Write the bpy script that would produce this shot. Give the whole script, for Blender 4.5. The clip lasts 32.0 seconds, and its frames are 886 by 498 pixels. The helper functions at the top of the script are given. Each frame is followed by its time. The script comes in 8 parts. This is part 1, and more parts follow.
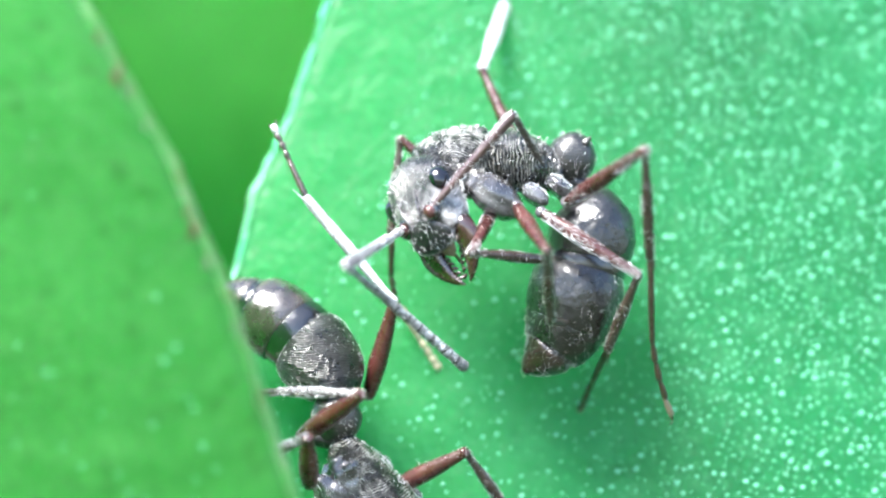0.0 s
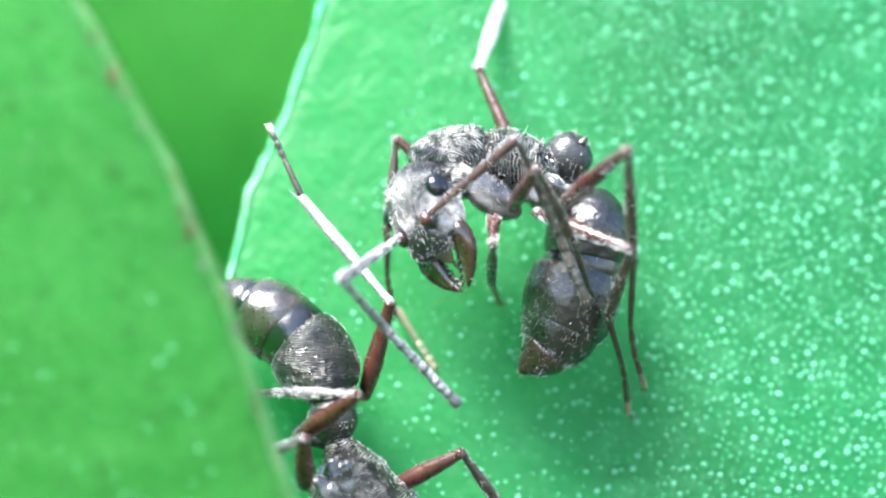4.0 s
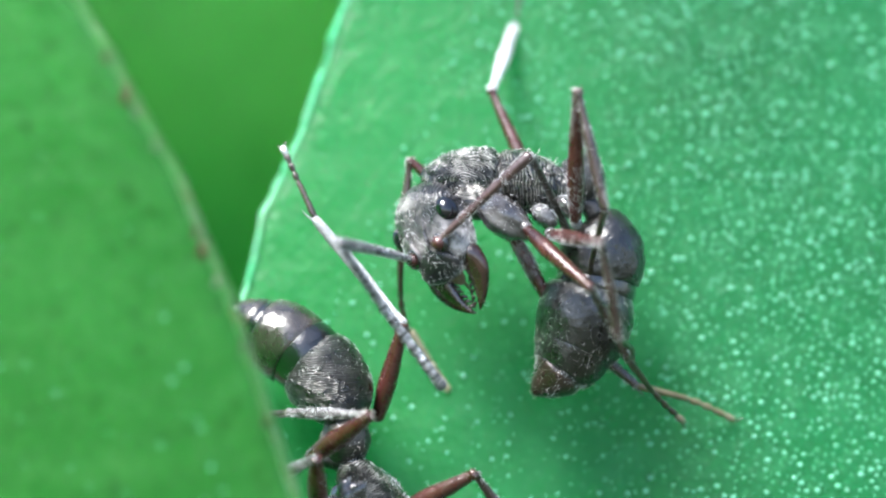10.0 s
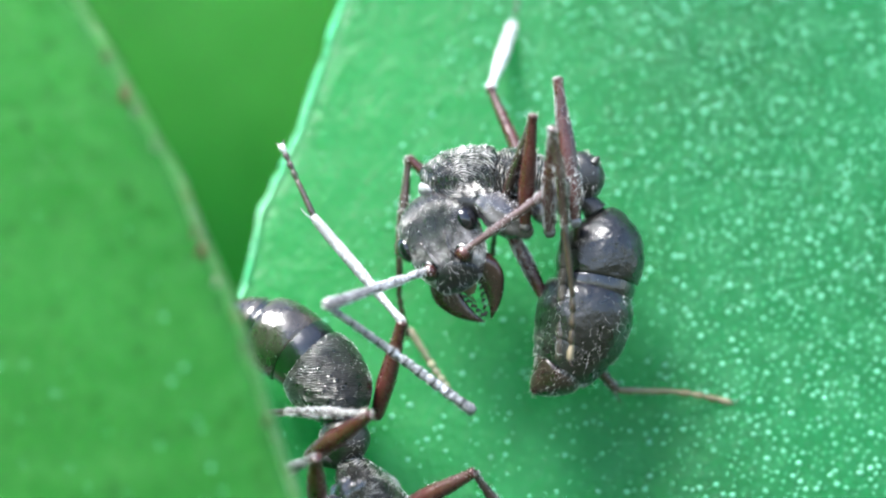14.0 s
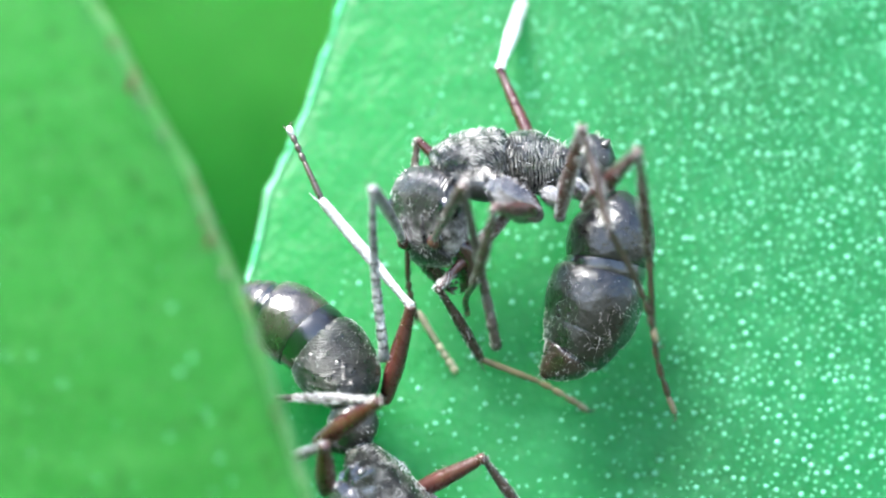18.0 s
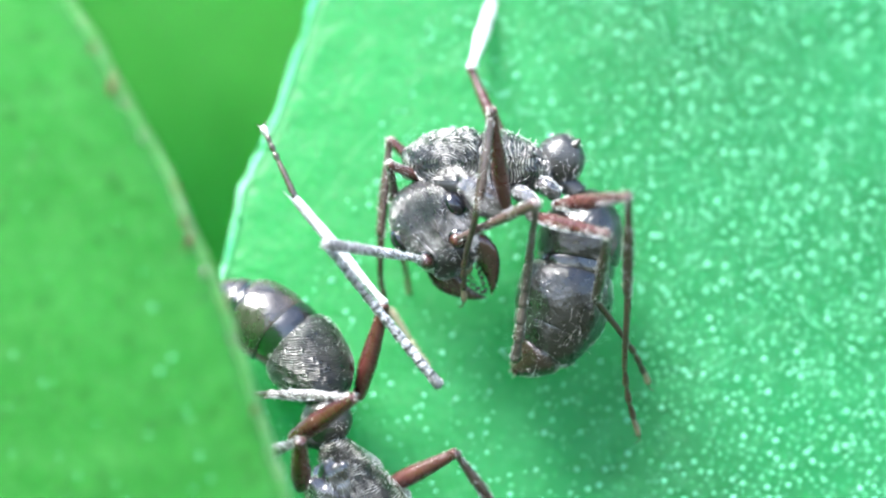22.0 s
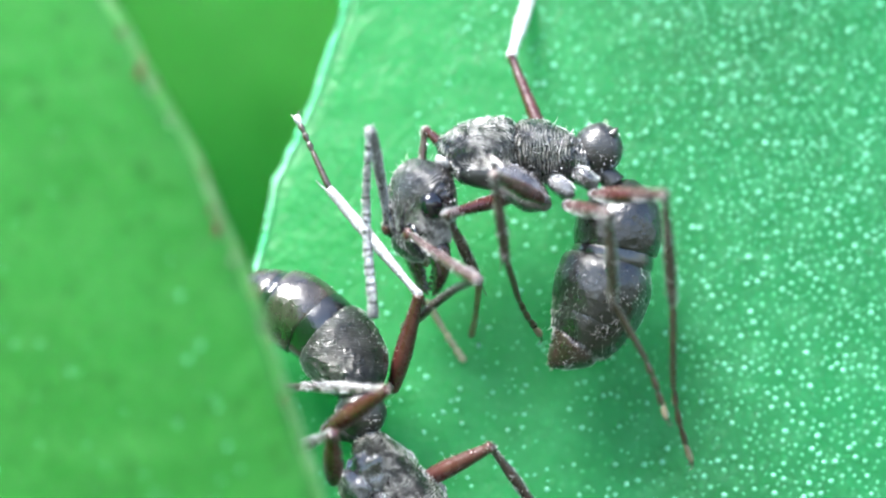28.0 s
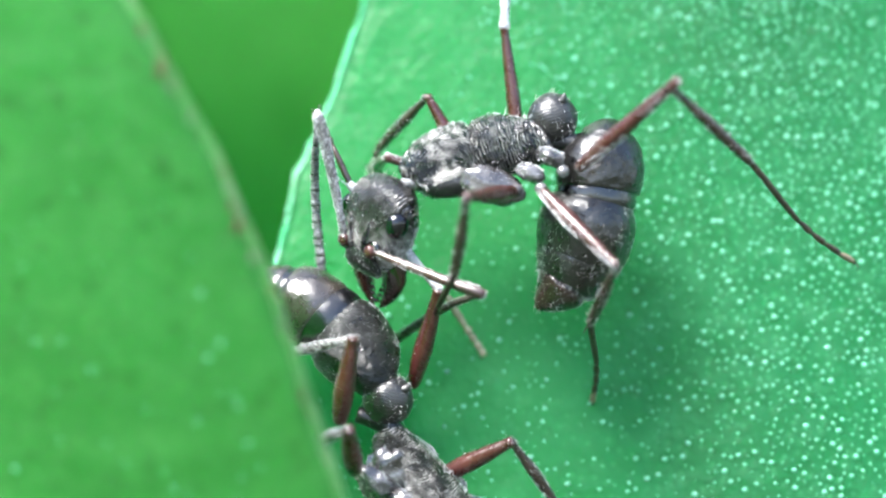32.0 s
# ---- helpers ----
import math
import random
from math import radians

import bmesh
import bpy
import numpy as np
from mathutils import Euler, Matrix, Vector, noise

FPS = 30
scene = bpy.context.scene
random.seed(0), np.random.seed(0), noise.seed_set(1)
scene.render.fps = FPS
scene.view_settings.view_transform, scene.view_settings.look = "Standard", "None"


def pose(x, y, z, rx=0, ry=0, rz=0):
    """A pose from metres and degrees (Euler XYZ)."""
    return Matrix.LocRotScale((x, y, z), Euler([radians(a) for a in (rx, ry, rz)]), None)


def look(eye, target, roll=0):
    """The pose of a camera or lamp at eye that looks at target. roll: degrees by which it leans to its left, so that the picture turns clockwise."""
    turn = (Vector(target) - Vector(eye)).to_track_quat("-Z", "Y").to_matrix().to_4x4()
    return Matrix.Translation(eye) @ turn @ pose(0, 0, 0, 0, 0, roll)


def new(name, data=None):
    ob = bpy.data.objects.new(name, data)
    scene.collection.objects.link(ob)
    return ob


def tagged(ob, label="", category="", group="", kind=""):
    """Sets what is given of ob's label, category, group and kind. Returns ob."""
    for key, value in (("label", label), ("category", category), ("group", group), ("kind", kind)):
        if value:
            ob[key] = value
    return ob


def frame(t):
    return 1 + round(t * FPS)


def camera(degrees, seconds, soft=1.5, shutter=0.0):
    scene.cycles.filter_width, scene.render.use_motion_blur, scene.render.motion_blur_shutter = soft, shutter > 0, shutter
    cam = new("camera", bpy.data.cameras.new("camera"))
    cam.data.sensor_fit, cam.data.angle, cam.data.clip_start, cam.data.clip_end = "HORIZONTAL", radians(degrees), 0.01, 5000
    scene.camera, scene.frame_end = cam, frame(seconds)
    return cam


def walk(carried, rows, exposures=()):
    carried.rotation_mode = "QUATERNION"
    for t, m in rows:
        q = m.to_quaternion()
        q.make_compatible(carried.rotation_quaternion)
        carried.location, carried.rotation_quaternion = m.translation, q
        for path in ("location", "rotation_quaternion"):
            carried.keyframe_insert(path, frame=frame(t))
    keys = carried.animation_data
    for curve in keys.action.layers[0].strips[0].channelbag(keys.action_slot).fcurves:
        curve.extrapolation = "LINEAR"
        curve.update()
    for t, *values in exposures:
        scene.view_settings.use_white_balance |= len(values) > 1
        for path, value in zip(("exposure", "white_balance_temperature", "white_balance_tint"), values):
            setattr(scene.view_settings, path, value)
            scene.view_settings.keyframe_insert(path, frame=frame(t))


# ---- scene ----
U = 1e-5  # all plan numbers below are in hundredths of a millimetre


def at(x, y, z, rx=0, ry=0, rz=0):
    return pose(x * U, y * U, z * U, rx, ry, rz)


cam = camera(20, 32.0, soft=2.4)
cam.data.dof.use_dof = True
cam.data.dof.focus_distance = 43.9e-3
cam.data.dof.aperture_fstop = 43
PATH = [
    (0, at(0, -4446.3, 0, 90.000, 0, 0.000)),
    (0.5, at(3.7, -4449.7, -9, 90.082, 0, 0.066)),
    (1, at(17, -4449, -8.6, 90.155, 0, 0.189)),
    (1.5, at(-4.1, -4444.2, -32.8, 90.492, 0, -0.016)),
    (2, at(27.9, -4455.6, -15.2, 90.272, 0, 0.402)),
    (2.5, at(12.9, -4449.6, -3.3, 90.049, 0, 0.207)),
    (3, at(-26.6, -4438.2, 22.3, 89.119, 0, -0.509)),
    (3.5, at(-16.9, -4431.1, 18.7, 89.622, 0, -0.367)),
    (5.5, at(-3.5, -4438.4, 7.4, 90.016, 0, -0.037)),
    (6, at(-20.5, -4433, -21, 90.564, 0, -0.340)),
    (6.5, at(-4.5, -4439.8, -18.5, 90.669, 0, -0.014)),
    (7, at(-3, -4441.6, -14.3, 90.629, 0, -0.171)),
    (7.5, at(-9, -4435.8, -10.6, 90.601, 0, -0.246)),
    (8, at(9.7, -4444.7, -3.2, 90.499, 0, 0.056)),
    (8.5, at(-4.7, -4439.5, -5.2, 90.486, 0, -0.055)),
    (9, at(9.6, -4440.6, -17.3, 90.692, 0, 0.198)),
    (9.5, at(9.8, -4440.5, -17.1, 90.708, 0, 0.238)),
    (10, at(10.3, -4441.2, -16.5, 90.700, 0, 0.343)),
    (10.5, at(8.7, -4439.5, -7, 90.590, 0, 0.459)),
    (11, at(6.6, -4434.2, -21.3, 90.846, 0, 0.438)),
    (11.5, at(10, -4437.2, -16, 90.811, 0, 0.462)),
    (12, at(21.7, -4440.1, -19.6, 90.824, 0, 0.655)),
    (12.5, at(18, -4437.7, -24, 91.084, 0, 0.587)),
    (13, at(7.7, -4434.3, -7.4, 90.635, 0, 0.454)),
    (13.5, at(3.6, -4430.3, -13.7, 90.683, 0, 0.284)),
    (14, at(-7, -4432.6, 4.8, 90.388, 0, 0.098)),
    (14.5, at(-33.7, -4406.9, -14.3, 90.789, 0, -0.373)),
    (16.5, at(-107, -4464.6, 200.4, 86.627, 0, -1.500)),
    (17, at(-65.9, -4472.7, 154.5, 87.775, 0, -0.575)),
    (17.5, at(-119.8, -4447.8, 123.4, 88.105, 0, -1.991)),
    (18, at(-28, -4395.6, 80.9, 89.029, 0, 0.033)),
    (18.5, at(-44.8, -4437.4, 63.5, 90.409, 0, 0.029)),
    (19, at(-79.9, -4469.2, 158.5, 88.426, 0, -1.075)),
    (19.5, at(-59.1, -4452.3, 157.9, 88.190, 0, -0.363)),
    (20, at(-72, -4451.9, 159.5, 87.909, 0, -0.811)),
    (20.5, at(-87.9, -4458, 134.3, 88.020, 0, -1.467)),
    (21, at(-94.3, -4440, 114.7, 88.596, 0, -1.457)),
    (21.5, at(-90.2, -4446.4, 132.6, 88.077, 0, -1.603)),
    (22, at(-76.5, -4457.8, 118.1, 88.521, 0, -1.215)),
    (22.5, at(-91.5, -4442.3, 120.4, 88.439, 0, -1.479)),
    (23, at(-77.5, -4445.6, 130.6, 88.204, 0, -1.215)),
    (23.5, at(-76.1, -4452.3, 131.7, 88.233, 0, -1.105)),
    (24, at(-78.6, -4448, 138.6, 88.097, 0, -1.234)),
    (24.5, at(-63.9, -4441.9, 133.6, 88.241, 0, -0.809)),
    (26.5, at(-46.7, -4396.8, 97.1, 88.363, 0, -0.399)),
    (27, at(-42.4, -4403.1, 80.6, 88.671, 0, -0.344)),
    (27.5, at(-28.3, -4400.1, 69, 88.910, 0, 0.088)),
    (28, at(-32.9, -4395.7, 72.3, 88.884, 0, 0.147)),
    (28.5, at(-49.3, -4391.1, 78.4, 88.563, 0, -0.114)),
    (29, at(-34.4, -4398.2, 82.4, 88.848, 0, 0.102)),
    (29.5, at(8.9, -4407.2, 136.1, 88.193, 0, 0.581)),
    (30, at(-17.6, -4390.8, 79.4, 89.117, 0, 0.621)),
    (30.5, at(-34.4, -4387.5, 73.2, 89.203, 0, 0.354)),
    (31, at(-3.5, -4404.5, 63.3, 89.192, 0, 0.794)),
    (31.5, at(-5.2, -4394.3, 90.6, 88.688, 0, 1.062)),
    (32, at(-29.5, -4391.6, 111.3, 88.257, 0, 0.655)),
]
EXPOSURES = [(0, 1.83), (2, 1.81), (3, 1.83), (5.5, 1.78), (6, 1.75), (7, 1.48), (8, 1.50), (9, 1.20), (12, 1.18), (13, 1.20), (14, 1.33), (17, 1.50), (18, 1.70), (18.5, 1.45), (19, 1.25), (19.5, 1.50), (20, 1.73), (21, 1.98), (22, 1.87), (23, 1.81), (24, 1.72), (27, 1.50), (28, 1.62), (29, 1.38), (30, 1.24), (31, 1.52), (32, 1.48)]
walk(cam, PATH, exposures=EXPOSURES)

# ---- light: a high sun from above and to the left of the leaf, and the open sky ----
world = bpy.data.worlds.new("sky")
scene.world = world
world.use_nodes = True
sky = world.node_tree.nodes.new("ShaderNodeTexSky")
sky.sky_type, sky.sun_disc = "NISHITA", False
SUN = Vector((-0.36, -0.40, 0.84)).normalized()
sky.sun_elevation = math.asin(SUN.z)
sky.sun_rotation = math.atan2(SUN.x, SUN.y)
background = world.node_tree.nodes["Background"]
background.inputs["Strength"].default_value = 0.20
world.node_tree.links.new(sky.outputs[0], background.inputs["Color"])
sun = new("sun", bpy.data.lights.new("sun", "SUN"))
sun.data.energy, sun.data.angle, sun.data.color = 7.0, radians(27), (1.0, 0.99, 0.97)
sun.matrix_world = look(SUN, (0, 0, 0))


# ---- materials ----
class Mat:
    """A node material whose texture space is in hundredths of a millimetre."""

    def __init__(self, name, colour, rough=0.5, **inputs):
        self.m = bpy.data.materials.new(name)
        self.m.use_nodes = True
        self.n, self.l = self.m.node_tree.nodes, self.m.node_tree.links
        self.b = self.n["Principled BSDF"]
        self.b.inputs["Base Color"].default_value = (*colour, 1)
        self.b.inputs["Roughness"].default_value = rough
        for k, v in inputs.items():
            self.b.inputs[k.replace("_", " ")].default_value = v
        tc = self.n.new("ShaderNodeTexCoord")
        s = self.n.new("ShaderNodeVectorMath")
        s.operation = "SCALE"
        s.inputs["Scale"].default_value = 1 / U
        self.l.new(tc.outputs["Object"], s.inputs[0])
        self.co = s.outputs[0]
        self.tc = tc
        self.normal = None

    def stretched(self, x, y, z):
        v = self.n.new("ShaderNodeVectorMath")
        v.operation = "MULTIPLY"
        v.inputs[1].default_value = (x, y, z)
        self.l.new(self.co, v.inputs[0])
        return v.outputs[0]

    def noise(self, size, detail=3, rough=0.55, co=None, distortion=0.0):
        t = self.n.new("ShaderNodeTexNoise")
        t.inputs["Scale"].default_value = 1 / size
        t.inputs["Detail"].default_value = detail
        t.inputs["Roughness"].default_value = rough
        t.inputs["Distortion"].default_value = distortion
        self.l.new(co or self.co, t.inputs["Vector"])
        return t.outputs["Fac"]

    def cells(self, size, feature="F1", co=None):
        t = self.n.new("ShaderNodeTexVoronoi")
        t.feature = feature
        t.inputs["Scale"].default_value = 1 / size
        self.l.new(co or self.co, t.inputs["Vector"])
        return t.outputs["Distance"]

    def stripes(self, period, kind="BANDS", axis="X", bend=3.0, size=0.02, co=None):
        t = self.n.new("ShaderNodeTexWave")
        t.wave_type = kind
        if kind == "BANDS":
            t.bands_direction = axis
        else:
            t.rings_direction = axis
        t.inputs["Scale"].default_value = 0.314 / period
        t.inputs["Distortion"].default_value = bend
        t.inputs["Detail"].default_value = 2
        t.inputs["Detail Scale"].default_value = size * period / 0.314
        self.l.new(co or self.co, t.inputs["Vector"])
        return t.outputs["Fac"]

    def ramp(self, fac, *stops):
        r = self.n.new("ShaderNodeValToRGB")
        e = r.color_ramp.elements
        while len(e) < len(stops):
            e.new(0.5)
        for i, (p, c) in enumerate(stops):
            e[i].position = p
            e[i].color = (*c, 1) if len(c) == 3 else c
        self.l.new(fac, r.inputs[0])
        return r.outputs[0]

    def mix(self, fac, a, b, how="MIX"):
        x = self.n.new("ShaderNodeMix")
        x.data_type, x.blend_type = "RGBA", how
        for sock, v in ((x.inputs[0], fac), (x.inputs[6], a), (x.inputs[7], b)):
            if isinstance(v, (int, float)):
                sock.default_value = v
            elif isinstance(v, tuple):
                sock.default_value = (*v, 1)
            else:
                self.l.new(v, sock)
        return x.outputs[2]

    def colour(self, out):
        self.l.new(out, self.b.inputs["Base Color"])
        return self

    def rough(self, out):
        self.l.new(out, self.b.inputs["Roughness"])
        return self

    def bump(self, height, depth, strength=1.0):
        b = self.n.new("ShaderNodeBump")
        b.inputs["Strength"].default_value = strength
        b.inputs["Distance"].default_value = depth * U
        self.l.new(height, b.inputs["Height"])
        if self.normal:
            self.l.new(self.normal, b.inputs["Normal"])
        self.normal = b.outputs[0]
        self.l.new(self.normal, self.b.inputs["Normal"])
        self.l.new(self.normal, self.b.inputs["Coat Normal"])
        return self


def cuticle(name, dark, pale, rough, stripe=None, coat=0.6, grain=6, cover=0.62, ridge=0.4, carve=1.1, span=None, rings=0, metal=0.0, centre=None, silk=0.025, dent=0.0):
    """Dark insect skin: shallow ridges with highlights painted on their crests and fine pits under a clear gloss."""
    m = Mat(name, dark, rough, Coat_Weight=coat * .95, Coat_Roughness=0.17, Coat_IOR=1.6, Specular_IOR_Level=0.4, Metallic=metal)
    wide = m.noise(42, 4, 0.6)
    c = m.mix(m.ramp(wide, (0.36, (0, 0, 0)), (0.68, (1, 1, 1))), tuple(0.55 * a for a in dark), tuple((1 - silk) * a + silk * b for a, b in zip(dark, pale)))
    clear = m.ramp(m.noise(30, 3), (0.40, (0.05, 0.05, 0.05)), (0.64, (1, 1, 1)))
    if stripe:
        co = None
        if centre:
            v = m.n.new("ShaderNodeVectorMath")
            v.inputs[1].default_value = centre
            m.l.new(m.stretched(1, 1, 1.5), v.inputs[0])
            co = v.outputs[0]
        w = m.stripes(*stripe, co=co)
        broken = m.ramp(m.noise(13, 3, 0.65), (0.34, (0, 0, 0)), (0.54, (1, 1, 1)))
        if span:
            x = m.n.new("ShaderNodeSeparateXYZ")
            m.l.new(m.co, x.inputs[0])
            k = m.n.new("ShaderNodeMapRange")
            for i, v in enumerate((*span, 1.0, 0.0)):
                k.inputs[i + 1].default_value = v
            m.l.new(x.outputs[0], k.inputs[0])
            w = m.mix(1.0, w, k.outputs[0], "MULTIPLY")
            face = m.ramp(k.outputs[0], (0.0, (0.85, 0.85, 0.85)), (0.7, (0.0, 0.0, 0.0)))
            c = m.mix(m.mix(1.0, face, m.ramp(m.noise(24, 3), (0.38, (0.05, 0.05, 0.05)), (0.6, (1, 1, 1))), "MULTIPLY"), c, pale)
        # crests coloured pale in place of the highlights along the ridges
        line = m.mix(1.0, m.ramp(w, (0.55, (0, 0, 0)), (0.95, (ridge, ridge, ridge))), broken, "MULTIPLY")
        c = m.mix(m.mix(1.0, line, clear, "MULTIPLY"), c, pale)
        m.bump(w, carve)
    patch = m.mix(1.0, m.ramp(m.noise(4.5, 3, 0.65), (cover, (0, 0, 0)), (cover + 0.1, (1, 1, 1))), clear, "MULTIPLY")
    c = m.mix(patch, c, pale)
    if rings:
        c = m.mix(m.ramp(m.stripes(rings, "BANDS", "X", 0.0), (0.03, (1, 1, 1)), (0.16, (0, 0, 0))), c, tuple(0.12 * a for a in dark))
    m.colour(c)
    m.rough(m.ramp(m.noise(16, 3), (0.35, (rough * .7,) * 3), (0.7, (min(1, rough * 1.4),) * 3)))
    m.bump(m.noise(grain, 3), 0.7)
    if dent:
        m.bump(m.noise(17, 2), dent)
    return m.m


HEAD = cuticle("head_cuticle", (0.0070, 0.0061, 0.0060), (0.44, 0.415, 0.415), 0.29, (4.2, "BANDS", "Y", 5.0, 0.05), 0.5, 7, 0.71, 0.22, 1.8, (-60, 50), silk=0.03)
THORAX = cuticle("thorax_cuticle", (0.0040, 0.0038, 0.0037), (0.62, 0.60, 0.57), 0.25, (5.8, "RINGS", "Y", 13.0, 0.025), 0.55, 6, 0.76, 0.95, 4.2, centre=(46, 0, -30), silk=0.006)
RUGOSE = cuticle("rugose_cuticle", (0.0040, 0.0038, 0.0037), (0.52, 0.50, 0.46), 0.26, (5.8, "BANDS", "X", 13.0, 0.03), 0.55, 6, 0.76, 0.75, 4.2, silk=0.006)
PLEURA = cuticle("pleura_cuticle", (0.012, 0.012, 0.013), (0.30, 0.30, 0.30), 0.42, None, 0.2, 6, 0.62)
COXA = cuticle("coxa_cuticle", (0.034, 0.029, 0.030), (0.62, 0.61, 0.63), 0.26, None, 1.0, 7, 0.72, silk=0.16)
GASTER = cuticle("gaster_cuticle", (0.0062, 0.0058, 0.0056), (0.26, 0.25, 0.23), 0.34, (4.4, "BANDS", "Z", 9.0, 0.06), 0.4, 4, 0.66, 0.22, 1.6, silk=0.015)
GASTER_SMOOTH = cuticle("smooth_gaster_cuticle", (0.0050, 0.0046, 0.0044), (0.17, 0.16, 0.155), 0.34, None, 0.5, 4, 0.66, silk=0.03, dent=3.2)
BRONZE = cuticle("bronze_gaster_cuticle", (0.028, 0.022, 0.018), (0.40, 0.36, 0.32), 0.30, None, 0.9, 5, 0.68, silk=0.03, dent=1.6)
BLACK = cuticle("joint_membrane", (0.006, 0.006, 0.007), (0.05, 0.05, 0.055), 0.2, None, 0.8, 5, 0.64)
TIP = cuticle("gaster_tip_cuticle", (0.020, 0.0095, 0.0078), (0.20, 0.13, 0.10), 0.32, None, 0.5)
NODE = cuticle("petiole_cuticle", (0.0124, 0.01209, 0.01147), (0.24, 0.23, 0.21), 0.4, (6, "BANDS", "Z", 7.0, 0.04), 0.4, 6, 0.62, 0.05, 0.35)
FEMUR = cuticle("red_femur", (0.052, 0.0128, 0.0098), (0.30, 0.16, 0.14), 0.3, None, 0.4, 5, 0.71)
TIBIA = cuticle("brown_tibia", (0.038, 0.0205, 0.0165), (0.36, 0.31, 0.28), 0.3, None, 0.6, 5, 0.72)
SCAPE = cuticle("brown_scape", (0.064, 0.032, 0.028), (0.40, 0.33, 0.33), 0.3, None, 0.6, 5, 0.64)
# these two antenna skins have the hairs' bright sheen put into their colour
SHEEN_SCAPE = cuticle("sheen_scape", (0.12, 0.112, 0.115), (0.66, 0.69, 0.74), 0.3, None, 0.6, 5, 0.50)
SHEEN_FLAGELLUM = cuticle("sheen_flagellum", (0.14, 0.14, 0.148), (0.62, 0.64, 0.68), 0.34, None, 0.5, 5, 0.50, rings=29.5)
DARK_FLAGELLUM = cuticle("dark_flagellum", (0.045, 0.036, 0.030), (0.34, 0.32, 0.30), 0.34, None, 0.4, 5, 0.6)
TARSUS = cuticle("dark_tarsus", (0.036, 0.024, 0.015), (0.26, 0.21, 0.13), 0.36, None, 0.4, 5, 0.6)
PALE_TARSUS = cuticle("pale_tarsus", (0.20, 0.165, 0.105), (0.50, 0.46, 0.36), 0.5, None, 0.1, 5)
BANDED = cuticle("banded_tarsus", (0.20, 0.155, 0.085), (0.50, 0.45, 0.32), 0.42, None, 0.3, 5)
PALE_BANDED = cuticle("pale_banded_tarsus", (0.48, 0.43, 0.29), (0.76, 0.72, 0.58), 0.45, None, 0.2, 5)
# shins whose pale base holds both silver hair and the sunlit sheen on it
SHEEN_SILVER = cuticle("silver_sheen_tibia", (0.34, 0.34, 0.355), (0.82, 0.84, 0.87), 0.3, None, 0.5, 5, 0.50)
GREY_TIBIA = cuticle("haired_sheen_tibia", (0.075, 0.062, 0.060), (0.66, 0.68, 0.71), 0.3, None, 0.5, 5, 0.54)
MANDIBLE = cuticle("mandible_cuticle", (0.030, 0.0125, 0.0085), (0.20, 0.11, 0.085), 0.24, None, 0.7, 6, 0.68)
JOINT = cuticle("pale_joint", (0.30, 0.30, 0.31), (0.74, 0.75, 0.77), 0.35, None, 0.4, 6)
EYE = Mat("eye_lens", (0.004, 0.004, 0.006), 0.12, Specular_IOR_Level=0.4, Coat_Weight=0.5, Coat_Roughness=0.06, Coat_IOR=1.5)
EYE.bump(EYE.cells(3.2), 0.003)
EYE = EYE.m
HAIR = Mat("hair", (0.68, 0.66, 0.62), 0.35).m
DOWN = Mat("silver_down", (0.62, 0.62, 0.63), 0.3, Specular_IOR_Level=0.8).m


def leaf_skin(name, deep, mid, pale, spot=None, wide=420, left_tint=None):
    m = Mat(name, mid, 0.4, Coat_Weight=0.03, Coat_Roughness=0.3, Specular_IOR_Level=0.17, Subsurface_Weight=0.85, Subsurface_Scale=5e-3, Subsurface_Radius=(0.5, 1.0, 0.6))
    big = m.noise(wide, 2)
    cell = m.cells(19)
    c = m.mix(m.ramp(big, (0.33, (0, 0, 0)), (0.68, (1, 1, 1))), deep, mid)
    c = m.mix(m.ramp(m.noise(70, 4), (0.48, (0, 0, 0)), (0.78, (0.3, 0.3, 0.3))), c, pale)
    c = m.mix(m.ramp(cell, (0.0, (0.45, 0.45, 0.45)), (0.38, (0, 0, 0))), c, pale)
    # brighter, yellower tone at the left that fades out to the right
    if left_tint:
        x = m.n.new("ShaderNodeSeparateXYZ")
        m.l.new(m.co, x.inputs[0])
        k = m.n.new("ShaderNodeMapRange")
        k.interpolation_type = "SMOOTHSTEP"
        for i, v in enumerate((-260, 560, 0.85, 0.0)):
            k.inputs[i + 1].default_value = v
        m.l.new(x.outputs[0], k.inputs[0])
        c = m.mix(k.outputs[0], c, m.mix(m.ramp(big, (0.33, (0, 0, 0)), (0.68, (1, 1, 1))), tuple(.85 * a for a in left_tint), left_tint))
    if spot:
        c = m.mix(m.ramp(m.noise(46, 3), (0.57, (0, 0, 0)), (0.70, (0.7, 0.7, 0.7))), c, spot)
    m.colour(c)
    m.rough(m.ramp(m.noise(40, 3), (0.3, (0.36,) * 3), (0.7, (0.52,) * 3)))
    m.bump(m.noise(120, 2), 3.0).bump(cell, 2.0).bump(m.noise(9, 2), 0.5)
    return m.m


LEAF = leaf_skin("blue_green_leaf", (0.00428, 0.06492, 0.01858), (0.006184, 0.09213, 0.02868), (0.04756, 0.2019, 0.09289), left_tint=(0.01523, 0.1491, 0.03636))
LEAF_NEAR = leaf_skin("yellow_green_leaf", (0.0114, 0.08469, 0.01098), (0.01645, 0.1117, 0.01648), (0.04115, 0.163, 0.03245), (0.007598, 0.04655, 0.005991))
LEAF_FAR = leaf_skin("far_leaf", (0.01798, 0.1018, 0.0125), (0.03021, 0.15, 0.01932), (0.05035, 0.1822, 0.03124))
